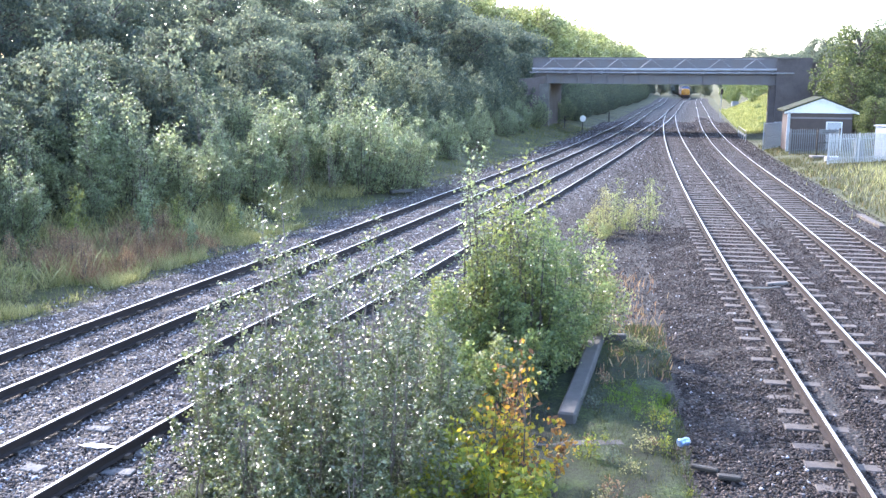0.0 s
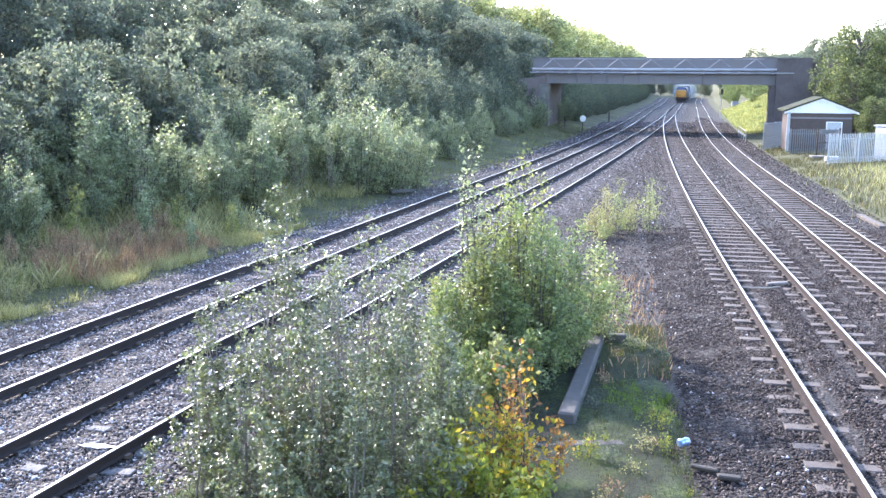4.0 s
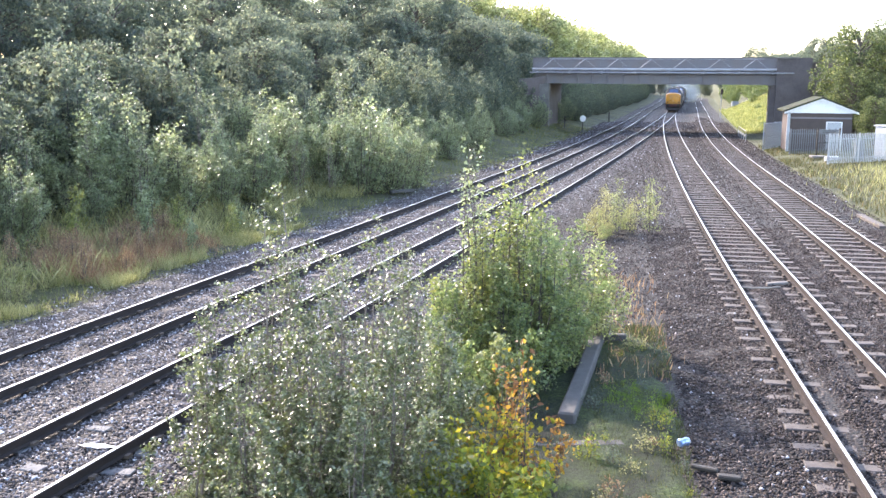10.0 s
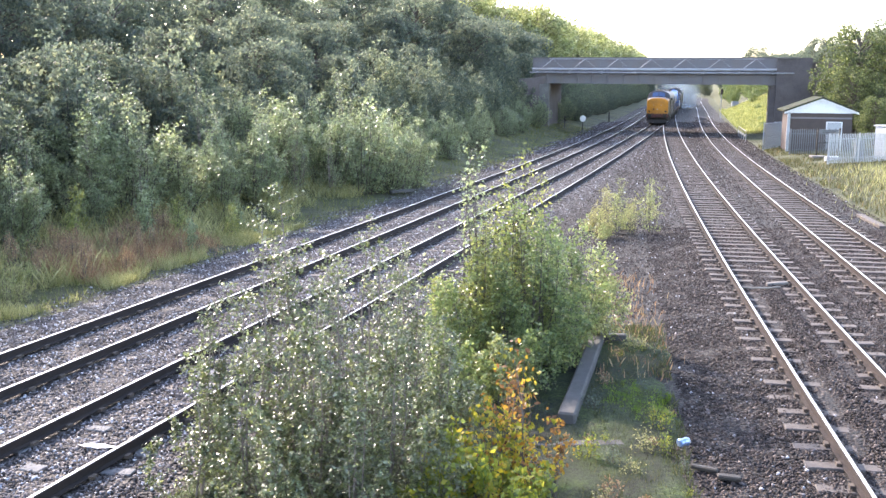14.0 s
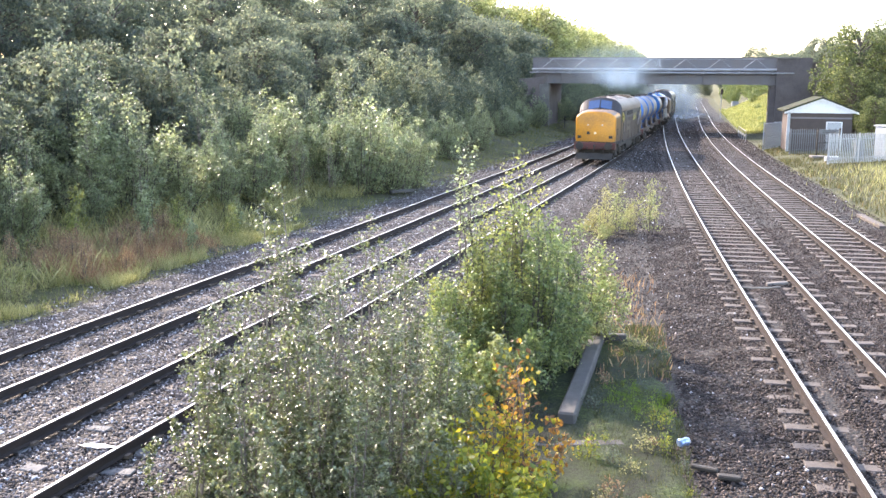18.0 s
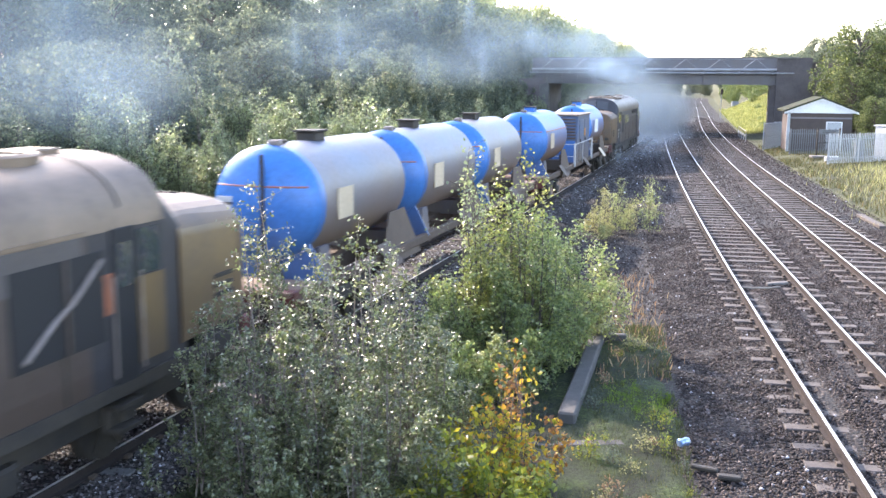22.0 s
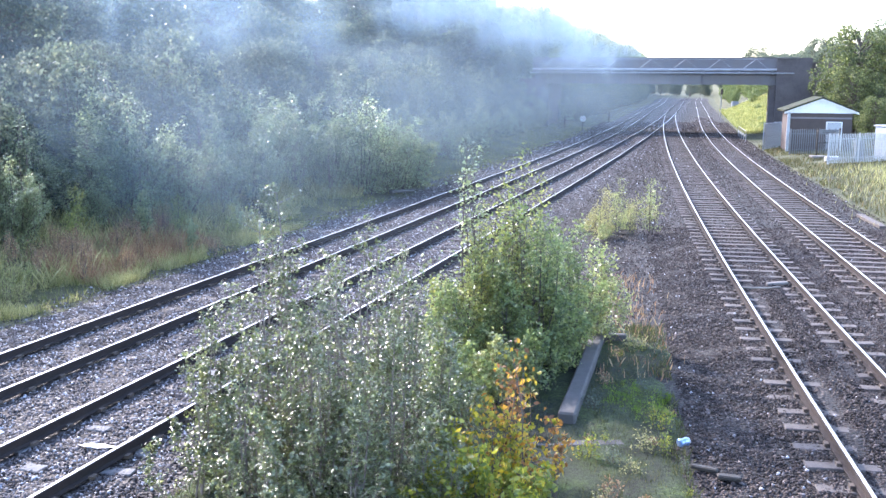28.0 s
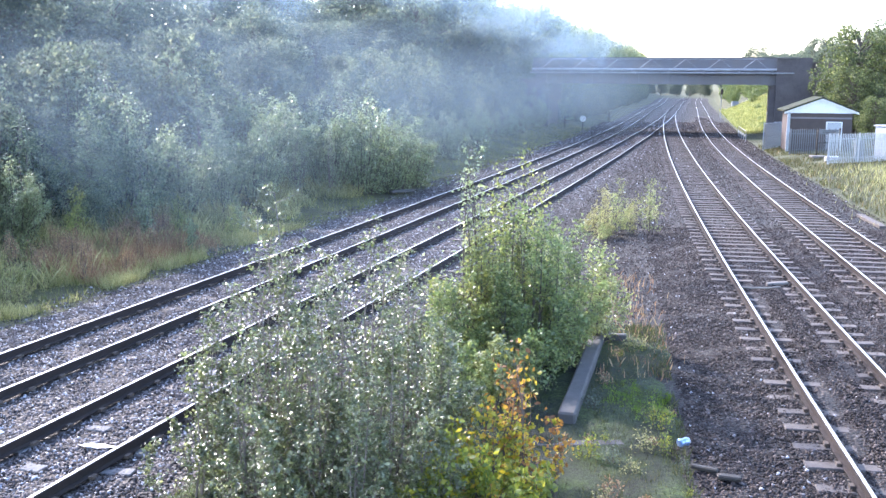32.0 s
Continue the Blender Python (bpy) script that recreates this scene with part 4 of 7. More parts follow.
def build_bank():
    rng = random.Random(3)
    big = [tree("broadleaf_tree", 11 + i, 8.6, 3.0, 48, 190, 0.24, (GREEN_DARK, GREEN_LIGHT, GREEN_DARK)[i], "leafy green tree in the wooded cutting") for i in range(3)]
    spots, sunny = [], []
    for row, (d, step) in enumerate(((12.5, 5.0), (16.5, 4.6), (21.5, 5.2), (28.0, 7.0))):
        y = -4.0 + row * 2
        while y < (150 if row else 190):
            near, mid = (5.2, 6.4, 7.7, 7.9)[row], (9.3, 9.8, 9.5, 9.4)[row]
            high = near + (mid - near) * float(ease(76, 94, y)) + (0.0 if y < 124 else (2.2, 1.4, 1.2, 1.6)[row])
            px, py = off_bank(y + rng.uniform(-1, 1), d + rng.uniform(-1.3, 1.3))
            if px > -0.45 * py - 14:
                (spots if y < 124 else sunny).append((px, py, high / 8.6))
            y += step * (1.0 if y < 80 else 1.6)
    y = 196.0
    while y < 420:
        for d in (12, 18):
            sunny.append((*off_bank(y + rng.uniform(-3, 3), d + rng.uniform(-2, 2)), 1.45))
        y += 9.5
    plant(big, spots, rng, 0.82, 1.08, "trees on the cutting")
    # Sunlight on these far trees is put into a paler leaf colour
    lit = [tree("broadleaf_tree", 17, 8.8, 3.2, 48, 190, 0.26, SALLOW, "far cutting tree, sunlight put into its pale yellow-green leaves")]
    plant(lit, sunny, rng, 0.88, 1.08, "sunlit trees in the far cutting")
    mid = [shrub("bank_shrub", 31 + i, 4.4, 2.0, 30, 190, 0.14, (GREEN_LIGHT, SHRUBLEAF)[i], "dense dark green shrub on the bank", bare=0.02) for i in range(2)]
    spots, front = [], []
    for d, step, s2, y1 in ((6.9, 3.4, 0.42, 60), (7.6, 4.0, 0.66, 118), (9.8, 3.2, 1.0, 118), (11.8, 4.0, 1.15, 118), (6.5, 5.0, 0.9, 330), (9.5, 6.0, 1.3, 420)):
        y = 4.0 if y1 < 120 else 119.0
        while y < y1:
            (front if d < 8 and y1 < 120 else spots).append((*off_bank(y + rng.uniform(-0.8, 0.8), d + rng.uniform(-0.7, 0.7)), s2))
            y += step
    plant(mid, spots, rng, 0.75, 1.2, "shrubs on the bank")
    pale = [shrub("sallow_bush", 41 + i, 3.7, 1.7, 30, 170, 0.11, SILVER, "pale silvery green sallow bush at the foot of the bank", bare=0.04, droop=0.2, flat=0.55) for i in range(2)]
    spots = [(-8.6, 41.0, 0.95), (-6.9, 42.5, 1.0), (-5.1, 43.6, 0.95), (-3.7, 44.6, 1.05), (-2.5, 46.0, 1.0), (-7.6, 44.6, 1.05), (-5.6, 46.2, 1.1), (-3.4, 47.6, 1.1), (-9.6, 43.0, 1.0), (-1.7, 48.3, 0.9),
             (-11.4, 31.0, 0.95), (-10.3, 32.4, 0.9), (-9.0, 34.0, 0.8), (-12.4, 29.8, 0.8), (-8.0, 35.5, 0.7), (-13.0, 33.0, 1.0), (-7.4, 38.0, 0.75), (0.3, 62.0, 0.8), (2.5, 70.0, 0.8)]
    plant(pale, spots + [(a, b, c * 1.15) for a, b, c in front], rng, 0.85, 1.15, "sallow bushes")
    spire = [shrub("young_birch", 61 + i, 3.9, 0.6, 9, 170, 0.085, SILVER, "slim young birch standing out from the bank", M_BIRCHBARK, droop=0.2, bare=0.01, taper=0.9, flat=0.6) for i in range(2)]
    spots = [(-12.0, 28.5, 0.8), (-10.9, 30.2, 0.85), (-9.7, 31.4, 0.75), (-8.3, 36.4, 0.95), (-7.3, 39.2, 0.9), (-6.2, 41.4, 0.95), (-4.8, 42.4, 0.85), (-9.3, 38.2, 1.05), (-4.3, 46.6, 1.1), (-13.8, 31.6, 1.0), (-5.2, 49.5, 1.2), (-2.9, 52.0, 1.0), (-11.6, 35.0, 1.1)]
    plant(spire, spots, rng, 0.9, 1.1, "slim birches on the bank")
    dead = [shrub("dead_willowherb", 71 + i, 0.95, 0.22, 9, 60, 0.034, RUST_WEED, "rust-brown dead willowherb clump in the rough grass", category="weeds", bare=0.1, taper=0.4) for i in range(2)]
    spots = [(*off_bank(rng.uniform(22.5, 29.5), rng.gauss(5.0, 0.6)), rng.uniform(0.7, 1.05)) for i in range(44)]
    plant(dead, spots, rng, 0.85, 1.15, "dead willowherb")
    soft = [shrub("weed_clump", 75 + i, 0.62, 0.3, 14, 60, 0.03, (BLADE, SALLOW, DRY)[i], "soft yellow-green weed clump in the rough grass", category="weeds", bare=0.04, taper=0.6) for i in range(3)]
    spots = [(*off_bank(rng.uniform(15.5, 24.0), rng.uniform(4.0, 6.2)), rng.uniform(0.7, 1.2)) for i in range(54)]
    plant(soft, spots, rng, 0.85, 1.15, "weed clumps by the far track")
    young = [shrub("young_birch", 51 + i, 1.7, 0.42, 8, 120, 0.075, (SILVER, GREEN_YELLOW)[i], "small yellow-green birch sapling in the rough grass", bare=0.1) for i in range(2)]
    spots = [(*off_bank(y, d), s) for y, d, s in ((28.0, 5.4, 1.0), (29.0, 5.0, 0.95), (28.0, 3.9, 0.7), (30.8, 4.1, 0.75), (32.0, 4.6, 0.6), (26.0, 6.2, 0.9), (22.0, 6.6, 0.8))]
    plant(young, spots, rng, 0.9, 1.1, "birch saplings")


def blades(name, spots, height, material, label, seed, category="grass", wide=0.012):
    """Upright blades or stalks as one mesh: (x, y, h) each."""
    rng = np.random.default_rng(seed)
    p = np.asarray(spots)
    k = len(p)
    z = ground_z(p[:, 0], p[:, 1]) - 0.03
    lean = rng.normal(0, 0.28, (k, 2)) * p[:, 2:3]
    a = rng.uniform(0, 6.28, k)
    w = np.stack([np.cos(a), np.sin(a)], 1) * 1.3 * wide * rng.uniform(0.6, 1.4, k)[:, None]
    base = np.concatenate([p[:, :2], z[:, None]], 1)
    l = base + np.concatenate([w, np.zeros((k, 1))], 1)
    r = base - np.concatenate([w, np.zeros((k, 1))], 1)
    mid = base + np.concatenate([lean * 0.52, p[:, 2:3] * 0.6], 1)
    tip = base + np.concatenate([lean, p[:, 2:3]], 1)
    v = np.stack([l, r, mid + np.concatenate([w * 0.7, np.zeros((k, 1))], 1), tip], 1)
    o = 4 * np.arange(k)[:, None]
    f = np.concatenate([o + np.array([[0, 1, 2]]), o + np.array([[1, 3, 2]])])
    return tagged(raw(name, v.reshape(-1, 3), f, material), label, category, kind="stuff")


def build_grass():
    rng = np.random.default_rng(9)
    # verge beside the far track
    n = 34000
    y = 12 + 100 * rng.random(n) ** 1.35
    d = 2.95 + 5.8 * rng.random(n) ** 1.3
    keep = np.array([noise.noise(Vector((a * 0.5, b * 0.5, 1.0))) > -0.25 for a, b in zip(y, d)])
    y, d = y[keep], d[keep]
    nn = normals("A", y)
    x = line("A", y) - nn[:, 0] * d
    yy = y - nn[:, 1] * d
    h = rng.uniform(0.08, 0.36, len(y)) * (0.5 + 0.5 * np.clip((d - 3.3) / 1.5, 0, 1))
    blades("verge_grass", np.stack([x, yy, h], 1), 0.4, BLADE, "rough green and yellowing grass beside the track", 1, wide=0.004)
    # grass on the bank beyond the bridge, sunlight put into its pale colour
    n = 30000
    y = rng.uniform(101, 190, n)
    d = 3.4 + 11.0 * rng.random(n)
    blades("bank_grass", np.stack([line("D", y) + d, y, rng.uniform(0.2, 0.6, n)], 1), 0.5, PALEGRASS, "tall yellow-green grass, paled for sunlight on the bank", 31, wide=0.03)
    # tall pale grass at the foot of the bank
    n = 34000
    y = rng.uniform(13, 46, n)
    d = 4.2 + 3.8 * rng.random(n)
    nn = normals("A", y)
    keep = np.array([noise.noise(Vector((a * 0.6, b * 0.6, 21.0))) > -0.15 for a, b in zip(y, d)])
    blades("tall_grass", np.stack([line("A", y) - nn[:, 0] * d, y - nn[:, 1] * d, 0.18 + 0.5 * rng.random(n) ** 1.5], 1)[keep], 0.8, DRY, "tall pale dry grass at the foot of the bank", 11, wide=0.0028)
    # rust-coloured weeds
    n = 17000
    y = rng.uniform(23.2, 29.5, n)
    d = rng.normal(4.9, 0.55, n)
    nn = normals("A", y)
    blades("dead_weeds", np.stack([line("A", y) - nn[:, 0] * d, y - nn[:, 1] * d, 0.15 + 0.34 * rng.random(n) ** 1.3], 1), 0.8, RUST_WEED, "rust-brown dead willowherb stalks in the grass", 2, "weeds", 0.003)
    # straw-coloured tufts at the ballast edge
    n = 26000
    y = rng.uniform(13, 34, n)
    d = 3.0 + 1.5 * rng.random(n) ** 1.1 + 1.6 * ease(20, 14, y)
    nn = normals("A", y)
    keep = np.array([noise.noise(Vector((a * 0.7, b * 0.7, 8.0))) > -0.1 for a, b in zip(y, d)])
    blades("straw_grass", np.stack([line("A", y) - nn[:, 0] * d, y - nn[:, 1] * d, rng.uniform(0.07, 0.3, n)], 1)[keep], 0.4, DRY, "straw-yellow grass tufts along the ballast edge", 7, wide=0.0035)
    # right-hand verge
    n = 20000
    y = 22 + 60 * rng.random(n) ** 0.9
    d = 2.9 + 9 * rng.random(n) ** 1.2
    x = line("D", y) + d * 1.05
    keep = np.array([noise.noise(Vector((a * 0.4, b * 0.4, 5.0))) > -0.3 for a, b in zip(x, y)])
    blades("right_verge_grass", np.stack([x, y, rng.uniform(0.06, 0.3, n)], 1)[keep], 0.4, VERGE, "rough brown and yellow-green grass on the sunny verge", 3, wide=0.014)
    n = 4500
    y = rng.uniform(28, 58, n)
    x = line("D", y) + rng.normal(7.5, 1.7, n)
    blades("dry_weeds", np.stack([x, y, rng.uniform(0.15, 0.5, n)], 1), 0.6, DRY, "dry straw-coloured weeds on the verge", 4, "weeds", 0.012)
    # sunny bank past the bridge
    n = 9000
    y = rng.uniform(108, 190, n)
    x = line("D", y) + 3.5 + 13 * rng.random(n)
    blades("far_bank_grass", np.stack([x, y, rng.uniform(0.12, 0.5, n)], 1), 0.6, BLADE, "sunlit grass on the bank beyond the bridge", 5, wide=0.06)


def build_moss():
    """Mossy strip between the tracks round the wall remains."""
    # Moss colours include shade from the thicket, so they are kept dark
    m = mat("moss", (0.1, 0.13, 0.04), 0.95)
    c = ramp(m, noise_tex(m, 1.1, 5.0), [(0.3, (0.016, 0.017, 0.009)), (0.44, (0.028, 0.038, 0.015)), (0.55, (0.045, 0.064, 0.02)), (0.7, (0.085, 0.125, 0.028))])
    f = noise_tex(m, 16.0, 8.0, 0.85)
    link(m, mixc(m, 1.0, c, ramp(m, f, [(0.38, (0.2, 0.2, 0.2)), (0.62, (1.6, 1.6, 1.5))]), "MULTIPLY"), bsdf(m).inputs["Base Color"])
    bump(m, f, 1.0, 0.08)
    ys = np.arange(4, 21.6, 0.15)
    rows = []
    for y in ys:
        w = 0.3 * noise.noise(Vector((1.0, y * 0.8, 0))) + 0.15 * noise.noise(Vector((2.0, y * 2.5, 0)))
        w2 = 0.35 * noise.noise(Vector((5.0, y * 0.8, 0))) + 0.15 * noise.noise(Vector((9.0, y * 2.5, 0)))
        shut = float(ease(18.5, 21.6, y))
        l, r = float(line("B", y)) + 2.1 + w + shut * 2.2, float(line("C", y)) - 2.95 + w2 - shut * 1.2
        rows.append([(l + (r - l) * k / 40, y, -0.235 + (0.03 if 0 < k < 40 else -0.03) + 0.03 * noise.noise(Vector((k * 0.3, y * 1.5, 4.0)))) for k in range(41)])
    g = np.array(rows)
    i = (np.arange(len(ys) - 1)[:, None] * 41 + np.arange(40)[None]).ravel()
    ob = raw("mossy_ground", g.reshape(-1, 3), np.stack([i, i + 1, i + 42, i + 41], 1), m, smooth=True)
    tagged(ob, "mossy earth strip between the tracks", "ground", kind="structure")
    rng = np.random.default_rng(77)
    n = 70000
    y = rng.uniform(8, 20.5, n)
    x = rng.uniform(0, 1, n) * (line("C", y) - line("B", y) - 4.9) + line("B", y) + 2.1
    keep = (np.array([noise.noise(Vector((a * 0.9, b * 0.9, 2.0))) for a, b in zip(x, y)]) > -0.32) & ~((np.abs(x - (2.36 + (y - 16.6) * 0.249)) < 0.3) & (y > 14) & (y < 19.2))
    n2 = 450
    yb = rng.uniform(16.5, 26.0, n2)
    xb = 3.5 + (yb - 17.0) * 0.14 + rng.normal(0, 0.42, n2)
    hb = rng.uniform(0.08, 0.3, n2)
    blades("pink_brown_weeds", np.stack([xb, yb, hb], 1), 0.4, RUST_WEED, "pinkish brown dead weeds on the ballast edge", 8, "weeds", 0.009)
    # Sunlit patch of the strip, put in as brighter green blades
    n3 = 5200
    a3, r3 = rng.uniform(0, 6.283, n3), np.sqrt(rng.random(n3))
    x3, y3 = 3.15 + 0.52 * r3 * np.cos(a3) + 0.12 * np.sin(5 * a3), 15.4 + 1.05 * r3 * np.sin(a3)
    blades("sunlit_grass_tuft", np.stack([x3, y3, rng.uniform(0.05, 0.13, n3)], 1), 0.15, BRIGHT, "low green grass patch, brightened where sun falls on the moss", 16, wide=0.008)
    blades("moss_grass", np.stack([x, y, 0.03 + 0.17 * rng.random(n) ** 1.8], 1)[keep], 0.15, MOSSBLADE, "short thin grass among the moss", 6, wide=0.0045)


SWAYING = []


def build_thicket():
    """Birch, sallow and maple thicket between the tracks, close to the camera."""
    def at(ob, x, y, rz=0.0):
        ob.matrix_basis = Matrix.Translation((x, y, -0.2)) @ Matrix.Rotation(rz, 4, "Z")
        return ob
    lab = "slender young birch with small glinting leaves"
    for i, (x, y, h, sp, st, per) in enumerate((
            (-2.2, 12.6, 3.75, 0.5, 7, 300), (-1.95, 12.3, 3.05, 0.6, 8, 320), (-0.85, 12.7, 3.3, 0.5, 7, 300), (-1.35, 12.2, 2.9, 0.7, 10, 320), (-0.4, 12.9, 2.9, 0.6, 8, 300), (-2.75, 12.0, 2.55, 0.5, 8, 300),
            (-3.0, 11.5, 1.85, 0.5, 8, 280), (-2.3, 11.2, 2.15, 0.7, 11, 320), (-1.5, 11.2, 2.35, 0.8, 13, 330), (-0.7, 11.4, 2.3, 0.8, 13, 330), (0.0, 11.8, 2.2, 0.6, 10, 320), (-1.0, 10.4, 1.8, 0.8, 13, 320),
            (-0.1, 10.3, 1.5, 0.65, 10, 300), (-2.0, 10.2, 1.6, 0.65, 10, 300), (-1.6, 13.7, 2.75, 0.7, 9, 300), (-0.6, 14.1, 2.65, 0.6, 8, 300))):
        o = at(shrub("birch_sapling", 101 + i, h, sp, st, int(per * (1.0 if h > 2.5 else 1.25)), 0.05, BIRCH_LEAF, lab, M_BIRCHBARK, droop=0.3, category="birch", bare=0.12, taper=0.9, loose=0.4, flat=0.48), x, y)
        o["group"] = "birch thicket"
        SWAYING.append((o, h, i))
    lab = "leafy bright green sallow bush between the tracks"
    for i, (x, y, h, sp, st, per) in enumerate(((1.45, 17.4, 3.2, 1.25, 30, 330), (0.55, 17.1, 2.85, 0.8, 18, 300), (2.4, 18.3, 2.5, 0.9, 20, 300), (0.4, 17.2, 3.95, 0.3, 5, 200), (1.65, 17.3, 3.75, 0.35, 6, 200),
            (3.0, 18.9, 1.9, 0.6, 12, 240), (1.0, 16.6, 1.9, 0.8, 14, 280), (2.0, 17.1, 1.9, 0.8, 14, 280), (1.1, 17.5, 3.45, 0.5, 8, 240), (0.15, 16.3, 1.8, 0.7, 12, 280), (0.9, 15.2, 1.15, 0.6, 12, 200), (1.55, 15.6, 1.1, 0.5, 10, 180), (0.35, 14.6, 1.2, 0.6, 12, 200))):
        o = at(shrub("sallow_bush", 131 + i, h, sp, st, per, 0.066, (BUSH, GREEN_YELLOW, BUSH, SILVER, GREEN_YELLOW, SALLOW, BUSH, BUSH, GREEN_YELLOW, BUSH, SALLOW, BUSH, BUSH)[i], lab, M_BARK, droop=-0.2, bare=0.04, taper=0.7, flat=0.35), x, y)
        o["group"] = "sallow thicket"
        SWAYING.append((o, h, 20 + i))
    for i, (x, y, h, sp, st, per) in enumerate(((0.95, 11.5, 1.95, 0.5, 5, 20), (0.6, 11.2, 1.35, 0.85, 12, 34), (0.35, 10.6, 1.0, 0.7, 10, 42), (1.05, 10.5, 0.85, 0.7, 9, 36), (0.85, 11.8, 1.5, 0.9, 9, 26), (0.15, 11.0, 1.15, 0.55, 8, 34), (1.35, 11.5, 1.0, 0.7, 6, 18),
            (-0.1, 10.3, 0.95, 0.6, 9, 36), (0.7, 10.2, 0.75, 0.7, 9, 34), (1.0, 12.2, 1.7, 0.8, 7, 20), (0.8, 11.3, 1.1, 0.6, 8, 30))):
        o = at(shrub("maple_sapling", 151 + i, h, sp, st, int(per * (1.15 if h > 1.3 else 1.9)), 0.078, (BROWNLEAF, AUTUMN, LIME, LIME, BROWNLEAF, LIME, BROWNLEAF, LIME, LIME, AUTUMN, AUTUMN)[i], "small maple with yellow and rust autumn leaves", M_BARK, droop=0.6, category="maple", bare=0.25), x, y)
        SWAYING.append((o, h, 30 + i))
    rng = random.Random(61)
    kinds = [(SALLOW, 0.06), (DRY, 0.055), (DRY, 0.05)]
    for i in range(20):
        m, leaf = kinds[(0, 1, 0, 2, 0, 1, 2, 0, 1, 0, 2, 0, 2, 2, 0, 2, 1, 2, 0, 2)[i]]
        x, y = rng.uniform(4.9, 7.3), rng.uniform(31.6, 37.0)
        x += (y - 34) * 0.28
        h = rng.uniform(1.0, 2.0) if i < 8 else rng.uniform(0.4, 0.8)
        o = at(shrub("weed_clump", 161 + i, h, 0.28 + 0.1 * h, 7, 70, leaf, m, "wispy yellowing weed growing in the ballast", M_BARK, bare=0.04, category="weeds"), x, y)
        o["group"] = "weeds in the ballast"
        SWAYING.append((o, h, 40 + i))


def build_weeds():
    """Small weeds rooted in the mossy strip and at the ballast edge."""
    rng = random.Random(15)
    kinds = [shrub("small_weed", 181 + i, 0.34, 0.2, 6, 34, 0.035, (GREEN_DARK, LIME, DRY, RUST_WEED)[i], "small straggling weed in the mossy strip", M_BARK, bare=0.03, category="weeds") for i in range(4)]
    spots = []
    for i in range(46):
        y = rng.uniform(10.2, 19.5)
        a, b = float(line("B", y)) + 3.2, float(line("C", y)) - 2.9
        x = max(1.2 + 0.06 * y, a) + (b - max(1.2 + 0.06 * y, a)) * rng.random()
        if abs(x - (2.48 + (y - 16.75) * 0.249)) > 0.35:
            spots.append((x, y, rng.uniform(0.5, 1.25)))
    plant(kinds, spots, rng, 0.9, 1.1, "small weeds")


def build_right_trees():
    rng = random.Random(8)
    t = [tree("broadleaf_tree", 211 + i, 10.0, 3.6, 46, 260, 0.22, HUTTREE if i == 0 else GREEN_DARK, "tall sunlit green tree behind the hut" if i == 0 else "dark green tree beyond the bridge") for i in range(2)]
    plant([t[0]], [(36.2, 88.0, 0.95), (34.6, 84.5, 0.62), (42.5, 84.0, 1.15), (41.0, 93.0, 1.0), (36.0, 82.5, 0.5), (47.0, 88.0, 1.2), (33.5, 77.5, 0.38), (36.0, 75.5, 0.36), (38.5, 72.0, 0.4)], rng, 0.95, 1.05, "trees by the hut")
    far = []
    for i in range(34):
        y = 120 + 9.0 * i
        for d in (16, 23):
            far.append((float(line("D", y)) + d + rng.uniform(-2.5, 2.5), y + rng.uniform(-3, 3), rng.uniform(0.45, 0.75)))
    for i in range(26):
        far.append((15 + 9 * i + rng.uniform(-3, 3), 470 + rng.uniform(-20, 30), rng.uniform(0.8, 1.3)))
    for i in range(34):
        far.append((58 + 2.6 * i + rng.uniform(-3, 3), 372 + 18 * (i % 4) + rng.uniform(-6, 6), rng.uniform(0.55, 0.85)))
    far.append((79.0, 255.0, 1.0))
    far.append((96.0, 285.0, 0.7))
    plant([t[1]], far, rng, 0.9, 1.1, "far trees")
    s = [shrub("bank_shrub", 231, 2.4, 1.6, 22, 120, 0.15, BUSH, "sunlit green shrub on the verge")]
    spots = [(34.0, 70.0, 0.9), (36.5, 67.5, 0.9), (33.0, 66.5, 0.6), (38.0, 64.0, 1.0)]
    spots += [(float(line("D", y)) + d, y, s2) for y, d, s2 in ((112, 9, 0.9), (118, 11, 1.2), (124, 10, 1.0), (133, 12, 1.3), (142, 11, 1.2), (152, 12, 1.3), (166, 12, 1.4), (115, 13, 1.3), (111, 6.2, 0.3), (121, 6.5, 0.3), (131, 9, 0.6), (146, 8, 0.4), (175, 9, 0.8), (190, 10, 1.0), (210, 10, 1.0), (203, 12, 1.3), (214, 7, 1.0), (222, 11, 1.4), (231, 8, 1.2), (240, 12, 1.5), (249, 8, 1.3), (258, 11, 1.5), (268, 7, 1.3), (278, 11, 1.6), (290, 8, 1.5), (302, 11, 1.6), (315, 8, 1.6), (330, 11, 1.7))]
    plant(s, spots, rng, 0.9, 1.1, "verge shrubs")


build_bank()
build_right_trees()
build_moss()
build_grass()
build_thicket()
build_weeds()
build_loose_stones()


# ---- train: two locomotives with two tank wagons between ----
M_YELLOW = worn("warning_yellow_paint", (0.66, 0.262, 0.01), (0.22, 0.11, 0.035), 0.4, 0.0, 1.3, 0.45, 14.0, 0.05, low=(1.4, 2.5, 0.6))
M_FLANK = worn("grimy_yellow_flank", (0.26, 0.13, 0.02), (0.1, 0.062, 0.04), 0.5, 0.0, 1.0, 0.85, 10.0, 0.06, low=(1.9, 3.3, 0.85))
M_OLDYELLOW = worn("dirty_yellow_paint", (0.14, 0.074, 0.028), (0.06, 0.042, 0.03), 0.5, 0.0, 1.2, 0.8, 14.0, 0.05, low=(1.3, 2.6, 0.8))
